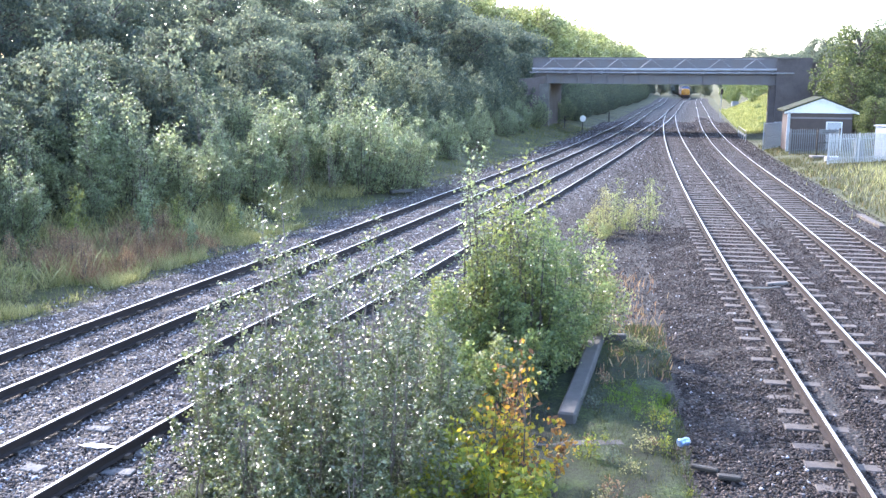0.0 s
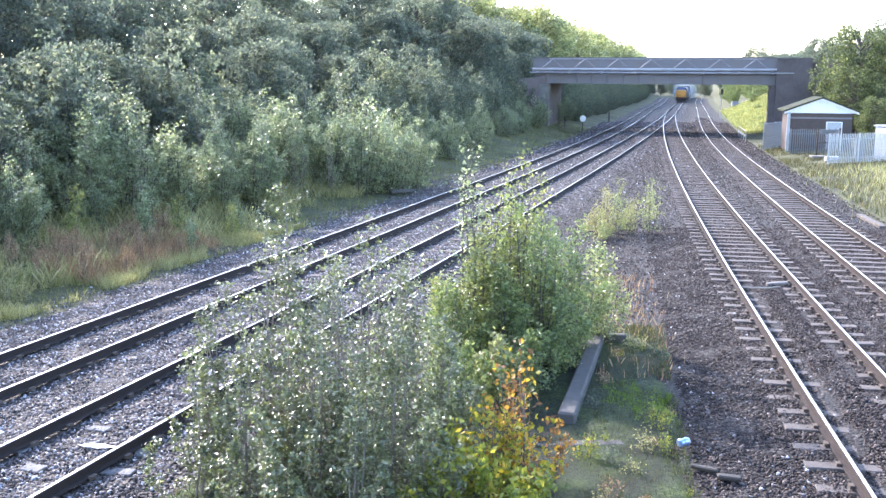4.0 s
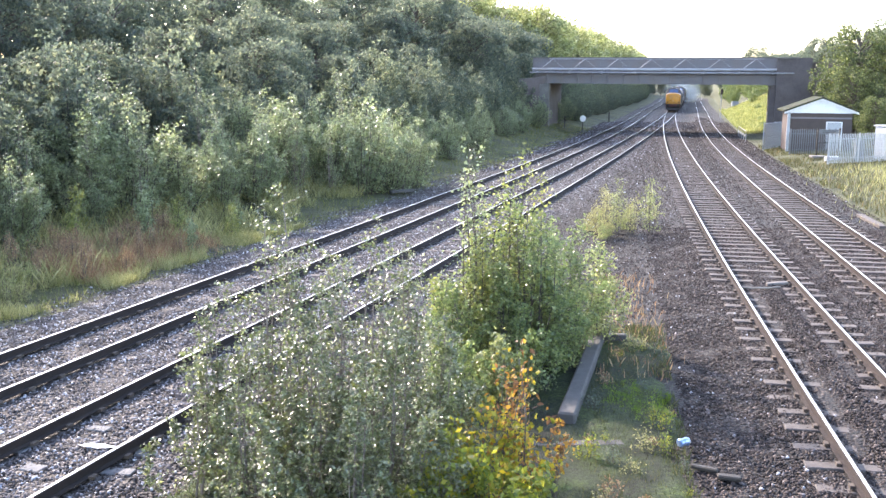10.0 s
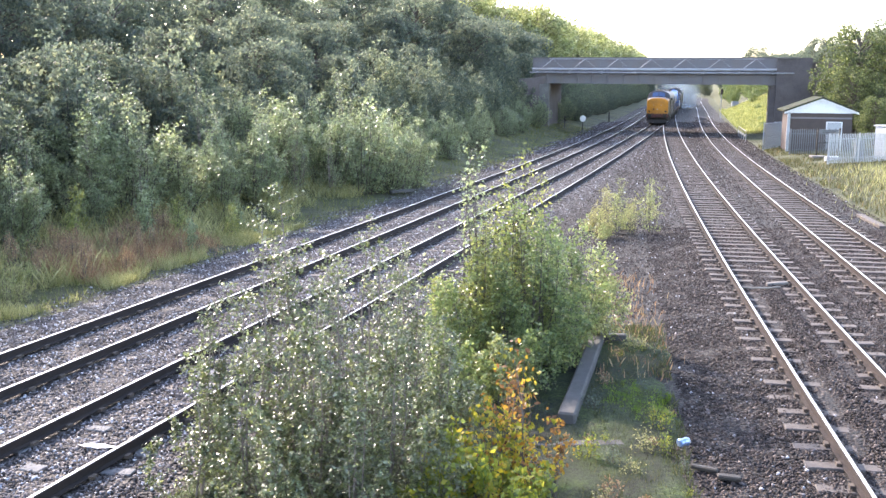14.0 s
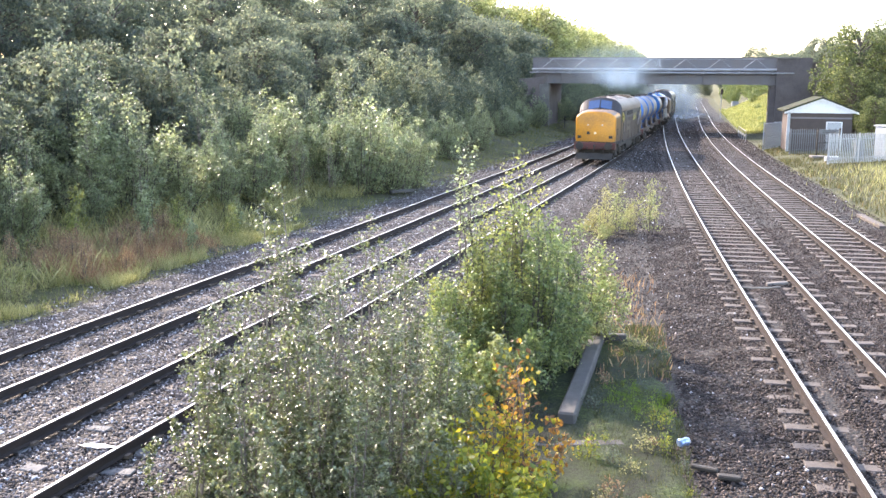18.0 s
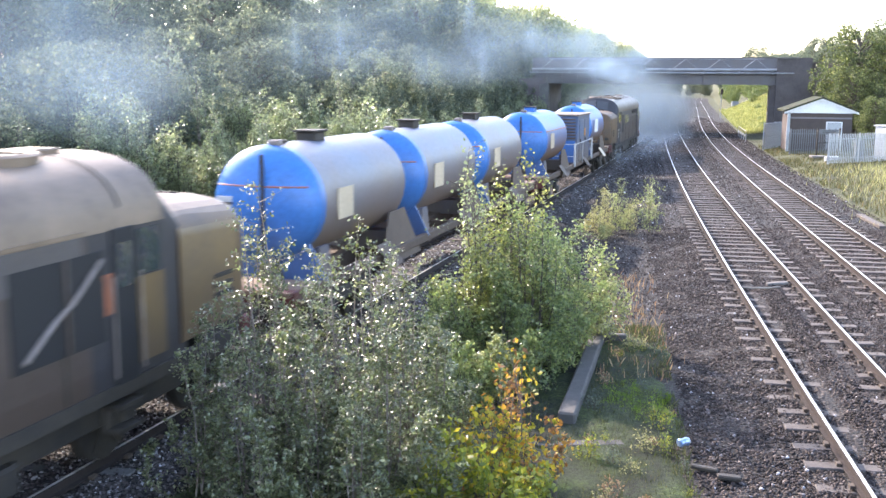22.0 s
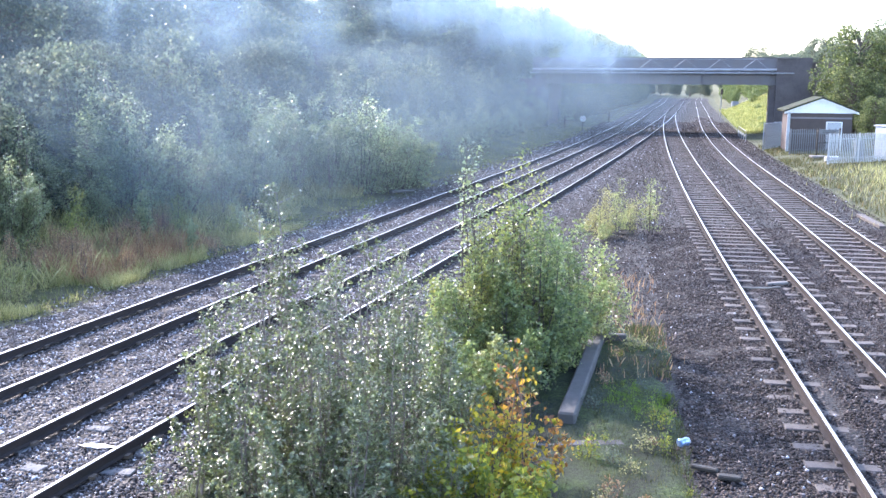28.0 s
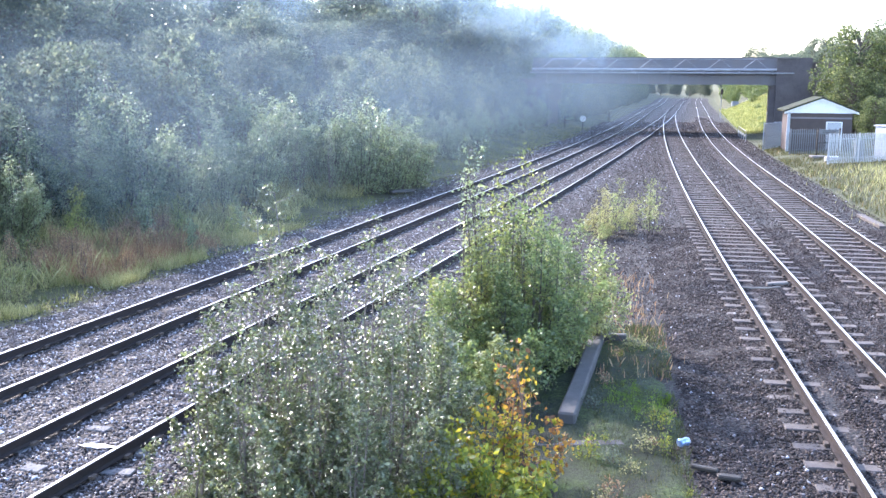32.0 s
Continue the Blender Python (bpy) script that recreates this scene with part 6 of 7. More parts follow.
def tank(parent, x, clean, end_labels=True):
    """Cylindrical tank module with dished ends on saddles."""
    r, zc, L = 1.1, 2.56, 2.42
    x += 0.3
    prof = [(-L - 0.34, 0.02), (-L - 0.31, 0.36), (-L - 0.2, 0.77), (-L - 0.06, 1.01), (-L + 0.06, 1.08), (-L + 0.12, r)]
    prof = prof + [(-a, b) for a, b in prof[::-1]]
    n = 40
    rings = [[(x + a, b * math.cos(2 * math.pi * k / n), zc + b * math.sin(2 * math.pi * k / n)) for k in range(n)] for a, b in prof[5:7]]
    shell = part("tank_shell", Build().loft(rings, caps=False), M_TANK if clean != "dusty" else M_TANKGREY, parent, "blue cylindrical tank barrel" if clean != "dusty" else "dust-greyed blue tank barrel", smooth=True)
    for sx in (-1, 1):
        rr = [[(x + sx * abs(a), b * math.cos(2 * math.pi * k / n), zc + b * math.sin(2 * math.pi * k / n)) for k in range(n)] for a, b in prof[:6]]
        part("tank_end", Build().loft(rr, caps=True), M_TANKEND if sx > 0 or clean != "dusty" else M_TANKGREY, shell, "bright blue dished tank end" if sx > 0 else "dusty dished tank end", smooth=True)
        part("ladder_rail", Build().box((x + sx * (L + 0.35), 0.12, zc), (0.04, 0.07, 1.9)), M_CABBLUE, shell)
        if sx > 0:
            band = [[(x + a, (r + 0.006) * math.cos(2 * math.pi * k / n), zc + (r + 0.006) * math.sin(2 * math.pi * k / n)) for k in range(n)] for a in (L - 0.13, L - 0.3)]
            part("blue_band", Build().loft(band, caps=False), M_TANKEND, shell, "cleaner blue band at the tank end", smooth=True)
        if end_labels:
            part("end_placard", Build().box((x + sx * (L + 0.24), -0.6, zc - 0.05), (0.03, 0.55, 0.4)), M_WHITEPAINT, shell, "white placard with worn print")
            part("placard_bar", Build().box((x + sx * (L + 0.258), -0.6, zc + 0.02), (0.006, 0.36, 0.05)), M_BODY, shell)
            across = np.linspace(-0.92, 0.92, 13)
            depth = np.interp(np.hypot(across, 0.36), [b for a, b in prof[:6]], [-a for a, b in prof[:6]])
            part("end_stripe", Build().tube([(x + sx * a, y, zc + 0.36) for a, y in zip(depth, across)], 0.017, 5), M_RED, shell, "thin red line")
        part("saddle", Build().plate([(x + sx * 1.9 - 0.3, -1.0, 1.05), (x + sx * 1.9 + 0.3, -1.0, 1.05), (x + sx * 1.9 + 0.2, -0.95, 1.75), (x + sx * 1.9 - 0.2, -0.95, 1.75)], 0.08)
             .plate([(x + sx * 1.9 + 0.3, 1.0, 1.05), (x + sx * 1.9 - 0.3, 1.0, 1.05), (x + sx * 1.9 - 0.2, 0.95, 1.75), (x + sx * 1.9 + 0.2, 0.95, 1.75)], 0.08)
             .box((x + sx * 1.9, 0, 1.3), (0.5, 1.9, 0.4)), M_HOUSING, shell, "grimy saddle plate")
        if sx > 0:
            part("front_cradle", Build().plate([(x + 2.3, -1.2, 1.1), (x + 2.3, -0.3, 1.1), (x + 2.3, -0.2, 1.6), (x + 2.3, -0.75, 1.98)], 0.06).plate([(x + 2.3, 0.3, 1.1), (x + 2.3, 1.2, 1.1), (x + 2.3, 0.75, 1.98), (x + 2.3, 0.2, 1.6)], 0.06).box((x + 2.24, 0.0, 1.55), (0.06, 1.5, 0.3)), M_TANKEND, shell, "blue flared cradle legs below the tank end")
        part("skirt_plate", Build().plate([(x - 3.35, sx * 1.12, 0.8), (x - 0.7, sx * 1.12, 0.8), (x - 1.5, sx * 0.98, 1.95), (x - 2.5, sx * 0.98, 1.95)][::sx], 0.03), M_DUST, shell, "dust-caked skirt plate below the tank")
        if clean == "blue":
            part("stripe", Build().box((x, sx * (r * 0.965), zc + 0.36), (2 * L - 0.2, 0.02, 0.035), m=Matrix.Rotation(sx * 0.3, 4, "X")), M_RED, shell, "thin red line")
        part("side_placard", Build().box((x + 0.7 if clean == "clean" else x + 1.2, sx * (r + 0.005), zc + (0.05 if clean == "clean" else -0.05)), (1.15 if clean == "clean" else 0.75, 0.02, 0.66 if clean == "clean" else 0.6)), M_WHITE if clean == "clean" else M_CREAM, shell, "square placard with worn print")
    hatch = part("hatch_box", Build().box((x + 0.4, 0, zc + r + 0.06), (0.5, 0.42, 0.2)), M_BLACK if clean == "dusty" else M_TANKEND, shell, "filler hatch box", bevel=0.02)
    part("hatch_lid", Build().box((x + 0.4, 0, zc + r + 0.18), (0.62, 0.52, 0.04)), M_BLACK, hatch, bevel=0.01)
    part("vent_valve", Build().tube([(x + 1.7, 0, zc + r - 0.02), (x + 1.7, 0, zc + r + 0.06)], 0.1, 10), M_BLACK, shell)
    part("end_valve", Build().box((x + L - 0.25, 0.1, zc + r + 0.03), (0.2, 0.22, 0.12)), M_FADED, shell, bevel=0.02)
    return shell


def plant_module(parent, x):
    """Pump and generator housing with louvred end, rails and hoses."""
    b = part("pump_housing", Build().box((x - 0.4, 0, 2.2), (3.7, 2.3, 2.2)), M_HOUSING, parent, "dusty blue-grey pump housing", bevel=0.03)
    part("housing_roof", Build().box((x - 0.4, 0, 3.34), (3.8, 2.42, 0.08)), M_ROOF, b, "pale dusty roof sheet", bevel=0.02)
    for sx in (-1, 1):
        for i in range(7):
            part("louvre", Build().box((x - 0.4 + sx * 1.87, 0, 2.28 + 0.145 * i), (0.06, 2.1, 0.05), m=Matrix.Rotation(-sx * 0.6, 4, "Y")), M_FRAME, b, "dusty louvre blade")
        part("end_panel", Build().box((x - 0.4 + sx * 1.86, 0, 1.66), (0.03, 2.1, 1.0)), M_TANKEND, b, "blue end panel")
    for s in (-1, 1):
        for i in range(2):
            d = part("access_door", Build().box((x - 1.3 + 1.6 * i, s * 1.16, 2.15), (1.4, 0.03, 1.9)), M_HOUSING, b, bevel=0.01)
            part("door_handle", Build().box((x - 0.8 + 1.6 * i, s * 1.19, 2.1), (0.05, 0.04, 0.22)), M_BLACK, d)
        part("warning_label", Build().box((x - 0.6, s * 1.182, 2.5), (0.3, 0.012, 0.34)), M_YELLOW, b)
    part("valve_box", Build().box((x - 2.85, 0.7, 2.75), (0.4, 0.5, 0.3)).box((x - 2.85, 0.7, 2.95), (0.2, 0.25, 0.12)), M_YELLOW, parent, "small yellow valve box", bevel=0.02)
    for y in (0.55, 0.85):
        part("valve_post", Build().tube([(x - 2.85, y, 1.1), (x - 2.85, y, 2.62)], 0.045, 8), M_WHITE, parent, "white standpipe")
    part("exhaust_stack", Build().tube([(x + 0.9, -0.6, 3.36), (x + 0.9, -0.6, 3.6)], 0.09, 8), M_BLACK, b)
    for xx in (x + 2.4, x - 2.9):
        for s in (-1, 1):
            part("hand_rail_post", Build().tube([(xx, s * 1.2, 1.05), (xx, s * 1.2, 2.1)], 0.05, 8), M_WHITEPAINT, parent, "pale hand rail post")
        part("hand_rail_bar", Build().tube([(xx, -1.2, 2.05), (xx, 1.2, 2.05)], 0.02, 6).tube([(xx, -1.2, 1.5), (xx, 1.2, 1.5)], 0.02, 6), M_WHITEPAINT, parent)
    for s in (-1, 1):
        part("side_rail", Build().tube([(x - 2.9, s * 1.2, 2.05), (x + 2.4, s * 1.2, 2.05)], 0.018, 6).tube([(x, s * 1.2, 1.05), (x, s * 1.2, 2.05)], 0.02, 6), M_WHITEPAINT, parent)
        part("spray_nozzle_arm", Build().box((x - 3.3, s * 1.05, 0.62), (0.9, 0.12, 0.12)).box((x - 3.6, s * 0.85, 0.35), (0.15, 0.15, 0.5)), M_FRAME, parent)


def wagon(label, kinds, wheels):
    wg = tagged(empty("tank_wagon"), label, "wagon", group="treatment train wagons")
    spine = part("underframe", Build().box((0, 0, 0.98), (20.6, 0.5, 0.34)), M_FRAME, wg, "dusty steel spine frame", bevel=0.02)
    for s in (-1, 1):
        part("side_sill", Build().box((0, s * 1.1, 1.06), (20.4, 0.14, 0.2)), M_FRAME, spine, bevel=0.02)
    for i in range(9):
        part("cross_member", Build().box((-9.6 + 2.4 * i, 0, 1.02), (0.22, 2.3, 0.18)), M_FRAME, spine)
    for sx in (-1, 1):
        buffers(wg, sx, 10.25)
        part("end_deck", Build().box((sx * 9.75, 0, 1.2), (1.1, 2.4, 0.08)), M_ROOF, wg, "pale dusty end platform")
        part("step_plate", Build().box((sx * 9.6, -1.25, 0.7), (0.5, 0.2, 0.05)), M_FRAME, wg)
        bogie(wg, sx * 7.6, (-0.9, 0.9), 2.8, wheels, 0.46)
    for i, k in enumerate(kinds):
        x = 6.1 - 6.1 * i
        if k == "box":
            plant_module(wg, x)
        else:
            tank(wg, x, k)
        for dx in (-0.6,):
            for s in (-1, 1):
                part("spray_board", Build().plate([(x + dx - 0.45, s * 1.4, 0.88), (x + dx + 0.3, s * 1.4, 0.88), (x + dx + 0.45, s * 1.08, 1.35), (x + dx - 0.3, s * 1.08, 1.35)][::s], 0.03), M_CREAM if k == "clean" else M_DUST, wg, "pale dusty flap below the tank")
    lengthen(wg, 1.02, wheels)
    return wg


w_a, w_b, w_c, w_d = [], [], [], []
LOCO_1 = loco("weathered grey-brown diesel locomotive with a yellow nose, lamps lit", M_YELLOW, True, w_a, (), 3.6, -4.35, emblem=True)
WAGON_1 = wagon("wagon with three dusty blue tanks", ("dusty", "dusty", "dusty"), w_b)
WAGON_2 = wagon("wagon with two blue tanks and a pump housing", ("blue", "box", "clean"), w_c)
LOCO_2 = loco("dirty dark diesel locomotive with a brown-stained yellow nose", M_OLDYELLOW, False, w_d, ((6.15, 2.0, 0.7, 0.13), (6.2, 1.8, 0.62, 0.13), (6.15, 1.6, 0.55, 0.13)), -1.4, 4.35, 1)
# distance of each vehicle's middle behind the leading nose, and half its pivot spacing
CONSIST = ((LOCO_1, 9.1, 5.94, w_a), (WAGON_1, 30.25, 7.75, w_b), (WAGON_2, 52.15, 7.75, w_c), (LOCO_2, 72.3, 5.94, w_d))

# leading nose along the line (metres of path ahead of y = 0), by time
NOSE = ((0.0, 322.0), (3.0, 280.0), (6.0, 238.0), (9.0, 195.0), (11.0, 165.5), (13.0, 136.5), (14.0, 122.0), (15.0, 107.5), (16.0, 93.5), (17.0, 79.4), (18.0, 63.2), (19.0, 47.0),
        (20.0, 31.2), (21.0, 14.55), (22.0, -2.0), (23.0, -18.8), (24.0, -35.4), (24.5, -43.95), (25.0, -53.1), (26.0, -71.5), (28.0, -108.0), (32.0, -181.0))
_py = np.arange(-320.0, 460.0, 0.5)
_px = line("B", _py)
_ps = np.concatenate([[0], np.cumsum(np.hypot(np.diff(_px), np.diff(_py)))])
_ps -= np.interp(0.0, _py, _ps)


def along(s):
    y = np.interp(s, _ps, _py)
    return np.array([np.interp(y, _py, _px), y])


def nose_at(t):
    ts, ss = np.array(NOSE).T
    m = np.gradient(ss, ts)
    i = int(np.clip(np.searchsorted(ts, t) - 1, 0, len(ts) - 2))
    h = ts[i + 1] - ts[i]
    u = (t - ts[i]) / h
    return (2 * u ** 3 - 3 * u * u + 1) * ss[i] + (u ** 3 - 2 * u * u + u) * h * m[i] + (-2 * u ** 3 + 3 * u * u) * ss[i + 1] + (u ** 3 - u * u) * h * m[i + 1]


def vehicle_pose(t, back, pivot):
    s = nose_at(t) + back
    a, b = along(s - pivot), along(s + pivot)
    c, d = (a + b) / 2, a - b
    return Matrix.Translation((c[0], c[1], 0.0)) @ Matrix.Rotation(math.atan2(d[1], d[0]), 4, "Z")


# ---- exhaust smoke, haze and spray: drawn as soft see-through sheets ----
def smoke_mat(name, colour, thick, grain):
    """Thin soft-edged smoke: opacity falls off to the rim of each sheet and is broken by eddies."""
    m = mat(name, colour, 1.0)
    b = bsdf(m)
    b.inputs["Specular IOR Level"].default_value = 0.0
    tr = node(m, "ShaderNodeBsdfTranslucent", Color=(*colour, 1))
    half = node(m, "ShaderNodeMixShader", Fac=0.5)
    link(m, b.outputs[0], half.inputs[1])
    link(m, tr.outputs[0], half.inputs[2])
    sub = node(m, "ShaderNodeVectorMath")
    sub.operation = "SUBTRACT"
    link(m, node(m, "ShaderNodeTexCoord").outputs["UV"], sub.inputs[0])
    sub.inputs[1].default_value = (0.5, 0.5, 0.0)
    ln = node(m, "ShaderNodeVectorMath")
    ln.operation = "LENGTH"
    link(m, sub.outputs[0], ln.inputs[0])
    fade = node(m, "ShaderNodeMapRange")
    fade.interpolation_type = "SMOOTHSTEP"
    link(m, ln.outputs["Value"], fade.inputs[0])
    fade.inputs[1].default_value, fade.inputs[2].default_value = 0.5, 0.02
    fade.inputs[3].default_value, fade.inputs[4].default_value = 0.0, thick
    eddy = node(m, "ShaderNodeMapRange")
    link(m, noise_tex(m, grain, 2.0, 0.45), eddy.inputs[0])
    eddy.inputs[1].default_value, eddy.inputs[2].default_value = 0.15, 0.75
    mul = node(m, "ShaderNodeMath")
    mul.operation = "MULTIPLY"
    link(m, fade.outputs[0], mul.inputs[0])
    link(m, eddy.outputs[0], mul.inputs[1])
    clear = node(m, "ShaderNodeBsdfTransparent")
    mx = node(m, "ShaderNodeMixShader")
    link(m, mul.outputs[0], mx.inputs[0])
    link(m, clear.outputs[0], mx.inputs[1])
    link(m, half.outputs[0], mx.inputs[2])
    link(m, mx.outputs[0], m.node_tree.nodes["Material Output"].inputs["Surface"])
    return m


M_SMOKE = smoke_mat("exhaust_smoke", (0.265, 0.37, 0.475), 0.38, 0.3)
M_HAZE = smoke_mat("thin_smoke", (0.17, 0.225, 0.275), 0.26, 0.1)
M_WAKE = smoke_mat("smoke_haze_sheet", (0.2, 0.265, 0.325), 0.3, 0.05)
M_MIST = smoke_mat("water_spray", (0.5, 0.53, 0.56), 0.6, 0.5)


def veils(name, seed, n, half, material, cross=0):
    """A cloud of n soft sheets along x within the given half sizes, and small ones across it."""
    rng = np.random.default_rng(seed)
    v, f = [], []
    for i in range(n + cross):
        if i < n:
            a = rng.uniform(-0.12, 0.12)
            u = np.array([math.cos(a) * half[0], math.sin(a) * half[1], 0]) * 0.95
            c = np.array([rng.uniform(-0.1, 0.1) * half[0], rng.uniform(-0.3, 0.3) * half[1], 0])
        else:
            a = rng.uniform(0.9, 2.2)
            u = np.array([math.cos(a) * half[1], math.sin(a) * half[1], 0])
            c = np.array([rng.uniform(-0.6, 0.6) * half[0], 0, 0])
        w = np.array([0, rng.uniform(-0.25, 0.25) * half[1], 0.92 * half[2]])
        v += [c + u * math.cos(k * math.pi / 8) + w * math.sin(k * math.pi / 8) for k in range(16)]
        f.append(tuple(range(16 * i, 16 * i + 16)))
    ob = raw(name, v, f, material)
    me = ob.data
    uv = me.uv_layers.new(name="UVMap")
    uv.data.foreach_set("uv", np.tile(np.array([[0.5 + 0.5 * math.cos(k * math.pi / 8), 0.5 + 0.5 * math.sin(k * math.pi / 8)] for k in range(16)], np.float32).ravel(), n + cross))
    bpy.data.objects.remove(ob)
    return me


PUFFS = []
SMOKE_MESH = [veils("smoke_puff", 300 + i, 1, (2.6, 1.2, 1.2), M_SMOKE, 2) for i in range(3)]
PLUME_MESH = [veils("smoke_plume", 330 + i, 1, (5.6, 1.2, 1.25), M_SMOKE, 1) for i in range(2)]
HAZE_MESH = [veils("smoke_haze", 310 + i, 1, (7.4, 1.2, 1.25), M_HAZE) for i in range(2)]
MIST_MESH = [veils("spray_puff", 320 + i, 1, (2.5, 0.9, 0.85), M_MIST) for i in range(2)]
WAKE_MESH = [veils("smoke_haze_sheet", 340 + i, 1, (13.0, 1.0, 5.2), M_WAKE) for i in range(2)]


def build_smoke():
    """Puffs leave the two exhausts and slow down in the air; drift is metres a second."""
    rng = random.Random(44)

    def puff(mesh, name, label, back, leave, lift, drift):
        PUFFS.append((tagged(new(name, mesh), label, "smoke", group="smoke clouds"), back, leave, lift, drift, rng.uniform(-0.3, 0.3)))

    for back, t0, t1, step in ((8.4, 15.2, 22.6, 0.62), (71.6, 20.9, 26.6, 0.36)):
        t, i = t0, 0
        while t < t1:
            strong = back > 20 and t > 22.6
            puff(SMOKE_MESH[i % 3], "smoke_puff", "drifting blue-white diesel exhaust puff", back, t, rng.uniform(0.2, 1.3), (rng.uniform(-0.7, 0.1), rng.uniform(-0.4, 0.3), rng.uniform(0.3, 0.7)))
            if strong or i % 2 == 0:
                puff(PLUME_MESH[i % 2], "smoke_plume", "billowing blue-white diesel exhaust", back, t + 0.15, rng.uniform(0.3, 2.6), (rng.uniform(-0.9, 0.0), rng.uniform(-0.4, 0.3), rng.uniform(0.2, 0.6)))
            if back > 20 and t > 23.3:
                for k in (0, 1):
                    puff(SMOKE_MESH[(i + k) % 3], "smoke_puff", "dense blue-white diesel exhaust puff", back, t + 0.12 * k, rng.uniform(0.6, 2.4), (rng.uniform(-0.6, 0.1), rng.uniform(-0.3, 0.3), rng.uniform(0.2, 0.6)))
            if i % 2 == 1:
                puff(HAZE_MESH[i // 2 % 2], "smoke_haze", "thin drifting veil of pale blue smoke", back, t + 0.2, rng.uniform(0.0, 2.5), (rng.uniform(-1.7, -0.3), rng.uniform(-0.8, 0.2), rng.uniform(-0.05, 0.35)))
            t += step
            i += 1
    t, i = 12.0, 0
    while t < 23.7:
        PUFFS.append((tagged(new("spray_puff", MIST_MESH[i % 2]), "low white water spray beside the train", "spray", group="spray clouds"), 60.0, t, rng.uniform(-0.1, 0.15), (rng.uniform(0.3, 1.9), 0.0, 0.0), rng.uniform(-0.4, 0.4)))
        t += 0.3
        i += 1


def on_line(t, back, z):
    a, b = along(nose_at(t) + back + 0.5), along(nose_at(t) + back - 0.5)
    head = math.atan2(*(b - a)[::-1])
    return Vector((*((a + b) / 2), z)), head


def placed(p, head, tilt=0.0):
    return Matrix.Translation(p) @ Matrix.Rotation(head, 4, "Z") @ Matrix.Rotation(tilt, 4, "Y")


def exhaust_rows(back, leave, lift, drift, tilt):
    """Carried along in the engine until it is let out, then slowed by the air and turned across the wind."""
    rows, t = [], 0.0
    while t < leave - 0.4:
        rows.append((t, placed(*on_line(t, back, 2.3))))
        t += 1.0
    p, head = on_line(leave, back, 2.3)
    rows.append((leave, placed(p, head)))
    fwd = Vector((math.cos(head), math.sin(head), 0))
    turn = -math.pi - head + tilt
    out = p + fwd * 2.2 + Vector((0, 0, (2.0 if back < 20 else 2.6) + lift))
    for dt in (0.2, 0.6, 1.3, 2.5, 4.5, 8.0, 12.0, 17.0):
        if leave + dt > 31.9:
            break
        q = 1 - math.exp(-dt / 3.0)
        r = out + Vector(drift) * (0.55 * dt + 2.0 * q) + fwd * 1.6 * (1 - math.exp(-dt / 0.7))
        rows.append((leave + dt, placed(r, head + turn * (1 - math.exp(-dt / 0.18)), tilt * q)))
    last_t, last = rows[-1]
    rows.append((32.0, Matrix.Translation(Vector(drift) * 0.55 * (32.0 - last_t)) @ last))
    return rows


def spray_rows(back, leave, lift, drift, jitter):
    """Water thrown sideways from the nozzles; it hangs low and sinks into the ballast."""
    rows, t = [], 0.0
    while t < leave - 0.4:
        rows.append((t, placed(*on_line(t, back, 2.5))))
        t += 1.0
    p, head = on_line(leave, back, 2.5)
    rows.append((leave, placed(p, head)))
    fwd = Vector((math.cos(head), math.sin(head), 0))
    side = Vector((-math.sin(head), math.cos(head), 0))
    out = p + fwd * 1.5 + side * (1.5 + jitter) + Vector((0, 0, -1.85 + lift))
    for dt in (0.25, 0.8, 1.6, 3.0, 5.0):
        r = out + side * drift[0] * min(dt, 1.6) + Vector((0, 0, -0.28 * max(0.0, dt - 1.0) ** 1.6))
        rows.append((leave + dt, placed(r, head + 1.15 * (1 - math.exp(-dt / 0.5)))))
    rows.append((32.0, rows[-1][1]))
    return rows


# smoke haze as broad sheets towed by the train: distance behind the leading nose, and where each comes to hang
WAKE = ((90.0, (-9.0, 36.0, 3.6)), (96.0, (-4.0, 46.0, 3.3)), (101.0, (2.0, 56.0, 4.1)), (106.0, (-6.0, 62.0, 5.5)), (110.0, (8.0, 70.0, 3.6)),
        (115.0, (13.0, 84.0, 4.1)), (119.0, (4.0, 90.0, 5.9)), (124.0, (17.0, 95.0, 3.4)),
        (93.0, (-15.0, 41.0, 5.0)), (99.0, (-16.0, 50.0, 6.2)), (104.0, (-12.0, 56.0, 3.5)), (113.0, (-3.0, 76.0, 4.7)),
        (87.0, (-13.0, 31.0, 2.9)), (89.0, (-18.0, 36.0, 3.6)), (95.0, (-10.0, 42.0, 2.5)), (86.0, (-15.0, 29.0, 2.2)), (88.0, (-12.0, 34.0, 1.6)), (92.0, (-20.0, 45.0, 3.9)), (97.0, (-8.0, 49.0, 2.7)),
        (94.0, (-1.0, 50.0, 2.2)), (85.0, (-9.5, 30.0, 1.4)))


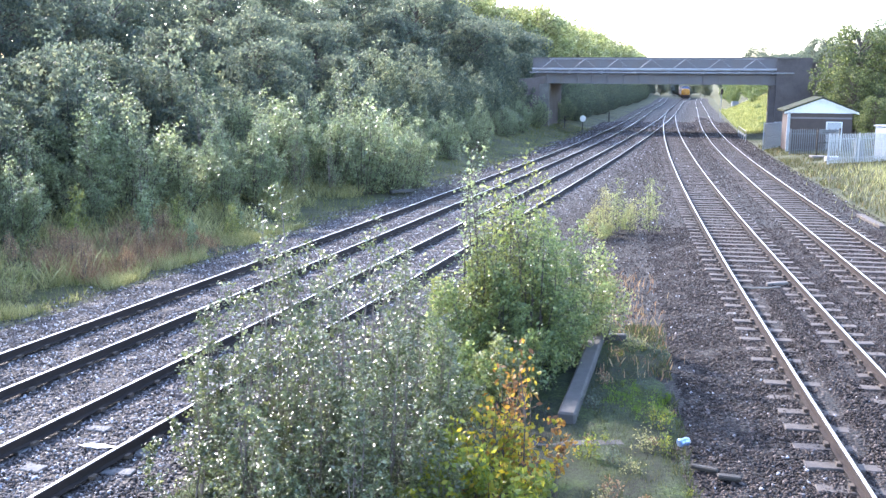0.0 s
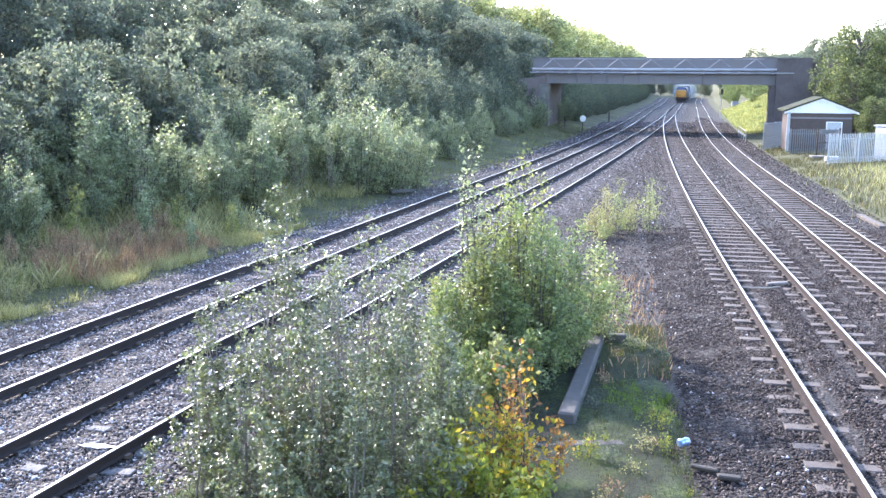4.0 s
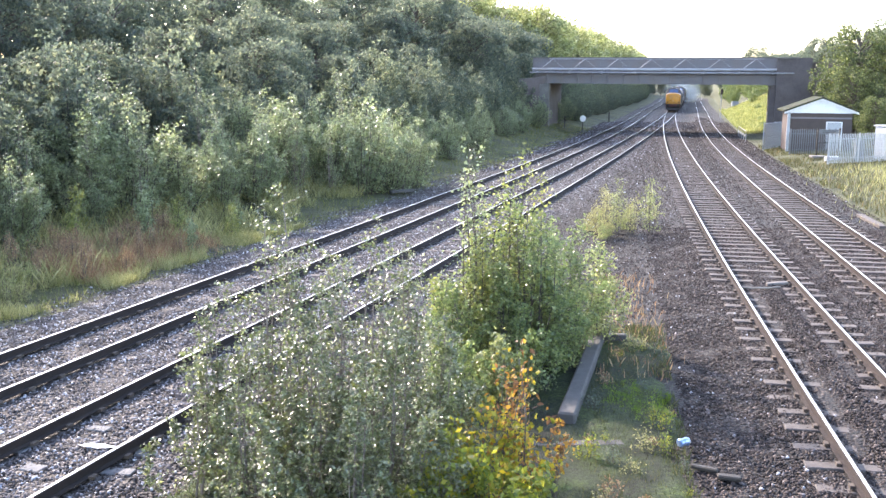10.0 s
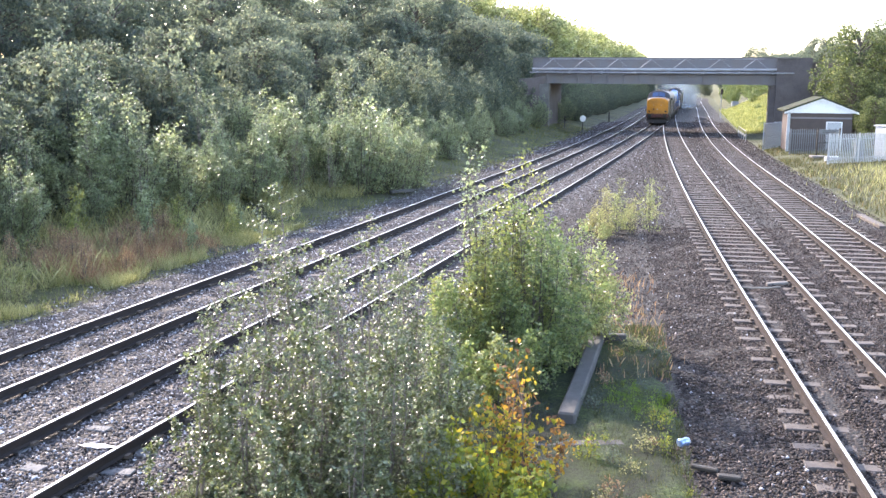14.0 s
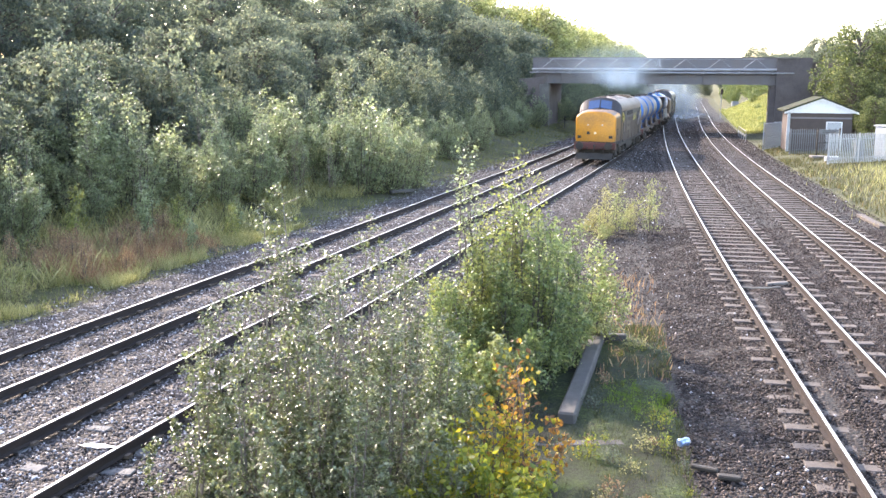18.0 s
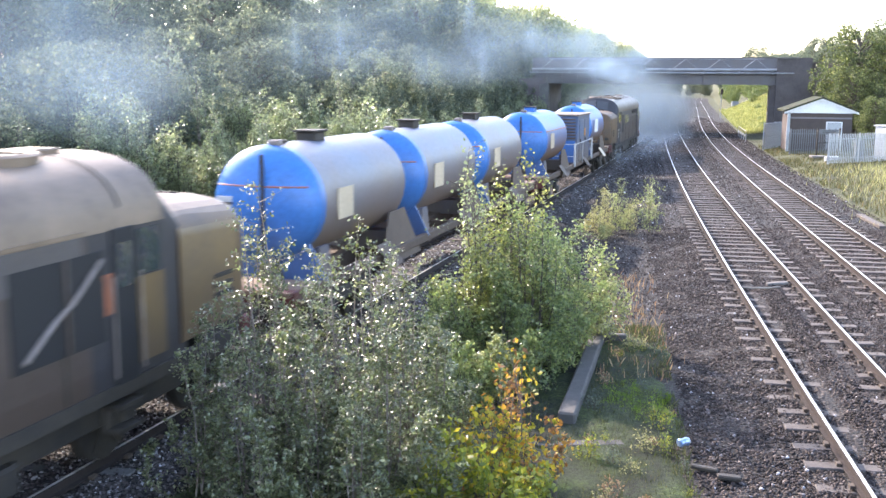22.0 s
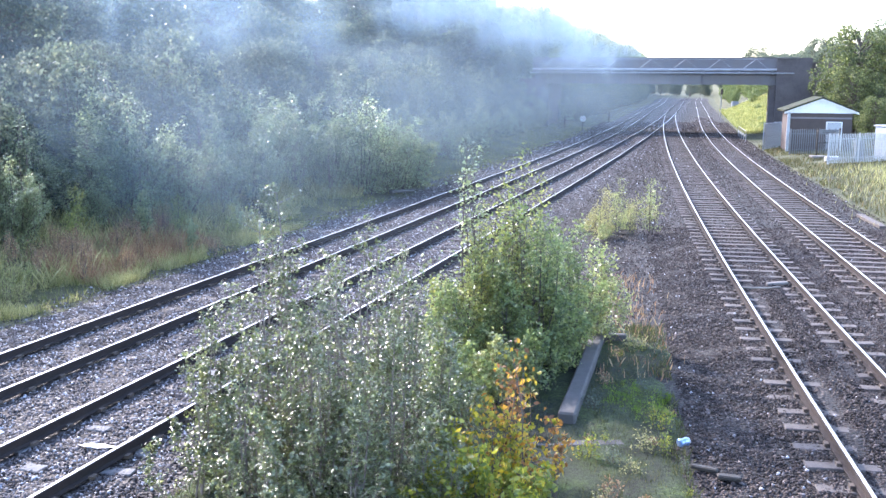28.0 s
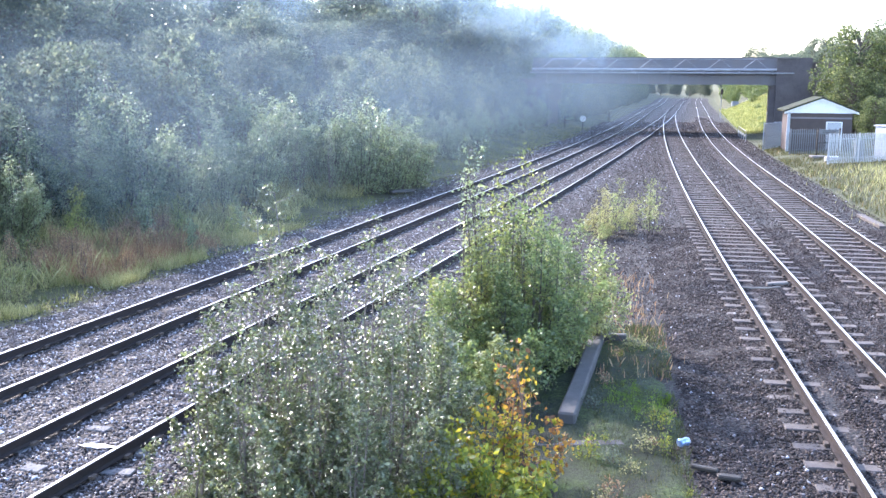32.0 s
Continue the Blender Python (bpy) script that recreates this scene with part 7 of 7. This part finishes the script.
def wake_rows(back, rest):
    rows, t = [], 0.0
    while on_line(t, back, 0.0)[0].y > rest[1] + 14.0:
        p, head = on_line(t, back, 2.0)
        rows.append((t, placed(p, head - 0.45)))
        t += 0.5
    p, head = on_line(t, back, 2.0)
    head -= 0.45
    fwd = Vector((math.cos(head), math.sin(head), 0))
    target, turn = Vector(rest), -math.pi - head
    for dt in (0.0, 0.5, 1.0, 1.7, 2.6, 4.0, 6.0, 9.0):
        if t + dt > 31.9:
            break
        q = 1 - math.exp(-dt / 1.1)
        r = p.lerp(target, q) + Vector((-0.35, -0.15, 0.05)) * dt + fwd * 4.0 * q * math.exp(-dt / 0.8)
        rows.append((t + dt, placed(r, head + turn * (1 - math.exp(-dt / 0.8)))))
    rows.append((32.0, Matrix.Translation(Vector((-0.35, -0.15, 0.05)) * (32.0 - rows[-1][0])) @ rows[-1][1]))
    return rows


build_smoke()


def motions():
    for ob, back, pivot, wheels in CONSIST:
        walk(ob, [(0.25 * i, vehicle_pose(0.25 * i, back, pivot)) for i in range(129)])
        for w, home, r in wheels:
            rows = [(0.0, Matrix.Translation(home))]
            for k in range(16 * FPS, 26 * FPS + 1):
                t = k / FPS
                rows.append((t, Matrix.Translation(home) @ Matrix.Rotation((nose_at(16.0) - nose_at(t)) / r, 4, "Y")))
            rows.append((32.0, rows[-1][1]))
            walk(w, rows)
    for ob, back, leave, lift, drift, tilt in PUFFS:
        walk(ob, (spray_rows if ob.name.startswith("spray") else exhaust_rows)(back, leave, lift, drift, tilt))
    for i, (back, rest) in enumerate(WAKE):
        haze = tagged(new("smoke_haze_sheet", WAKE_MESH[i % 2]), "broad see-through sheet of blue smoke haze in the cutting", "smoke", group="smoke clouds")
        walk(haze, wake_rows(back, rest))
    for ob, h, i in SWAYING:
        base = ob.matrix_basis.copy()
        rows = []
        for k in range(65):
            t = 0.5 * k
            g = 0.55 * math.sin(1.9 * t + i * 0.9) + 0.45 * math.sin(3.1 * t + 2.1 * i) + 0.4 * math.sin(0.8 * t + 0.4 * i)
            a = radians(0.9 + 0.2 * h) * g - radians(5.0 if i < 20 else 1.0) * math.exp(-((t - 21.5) / 0.7) ** 2)
            rows.append((t, base @ Matrix.Rotation(a, 4, "Y") @ Matrix.Rotation(0.4 * a, 4, "X")))
        walk(ob, rows)


motions()
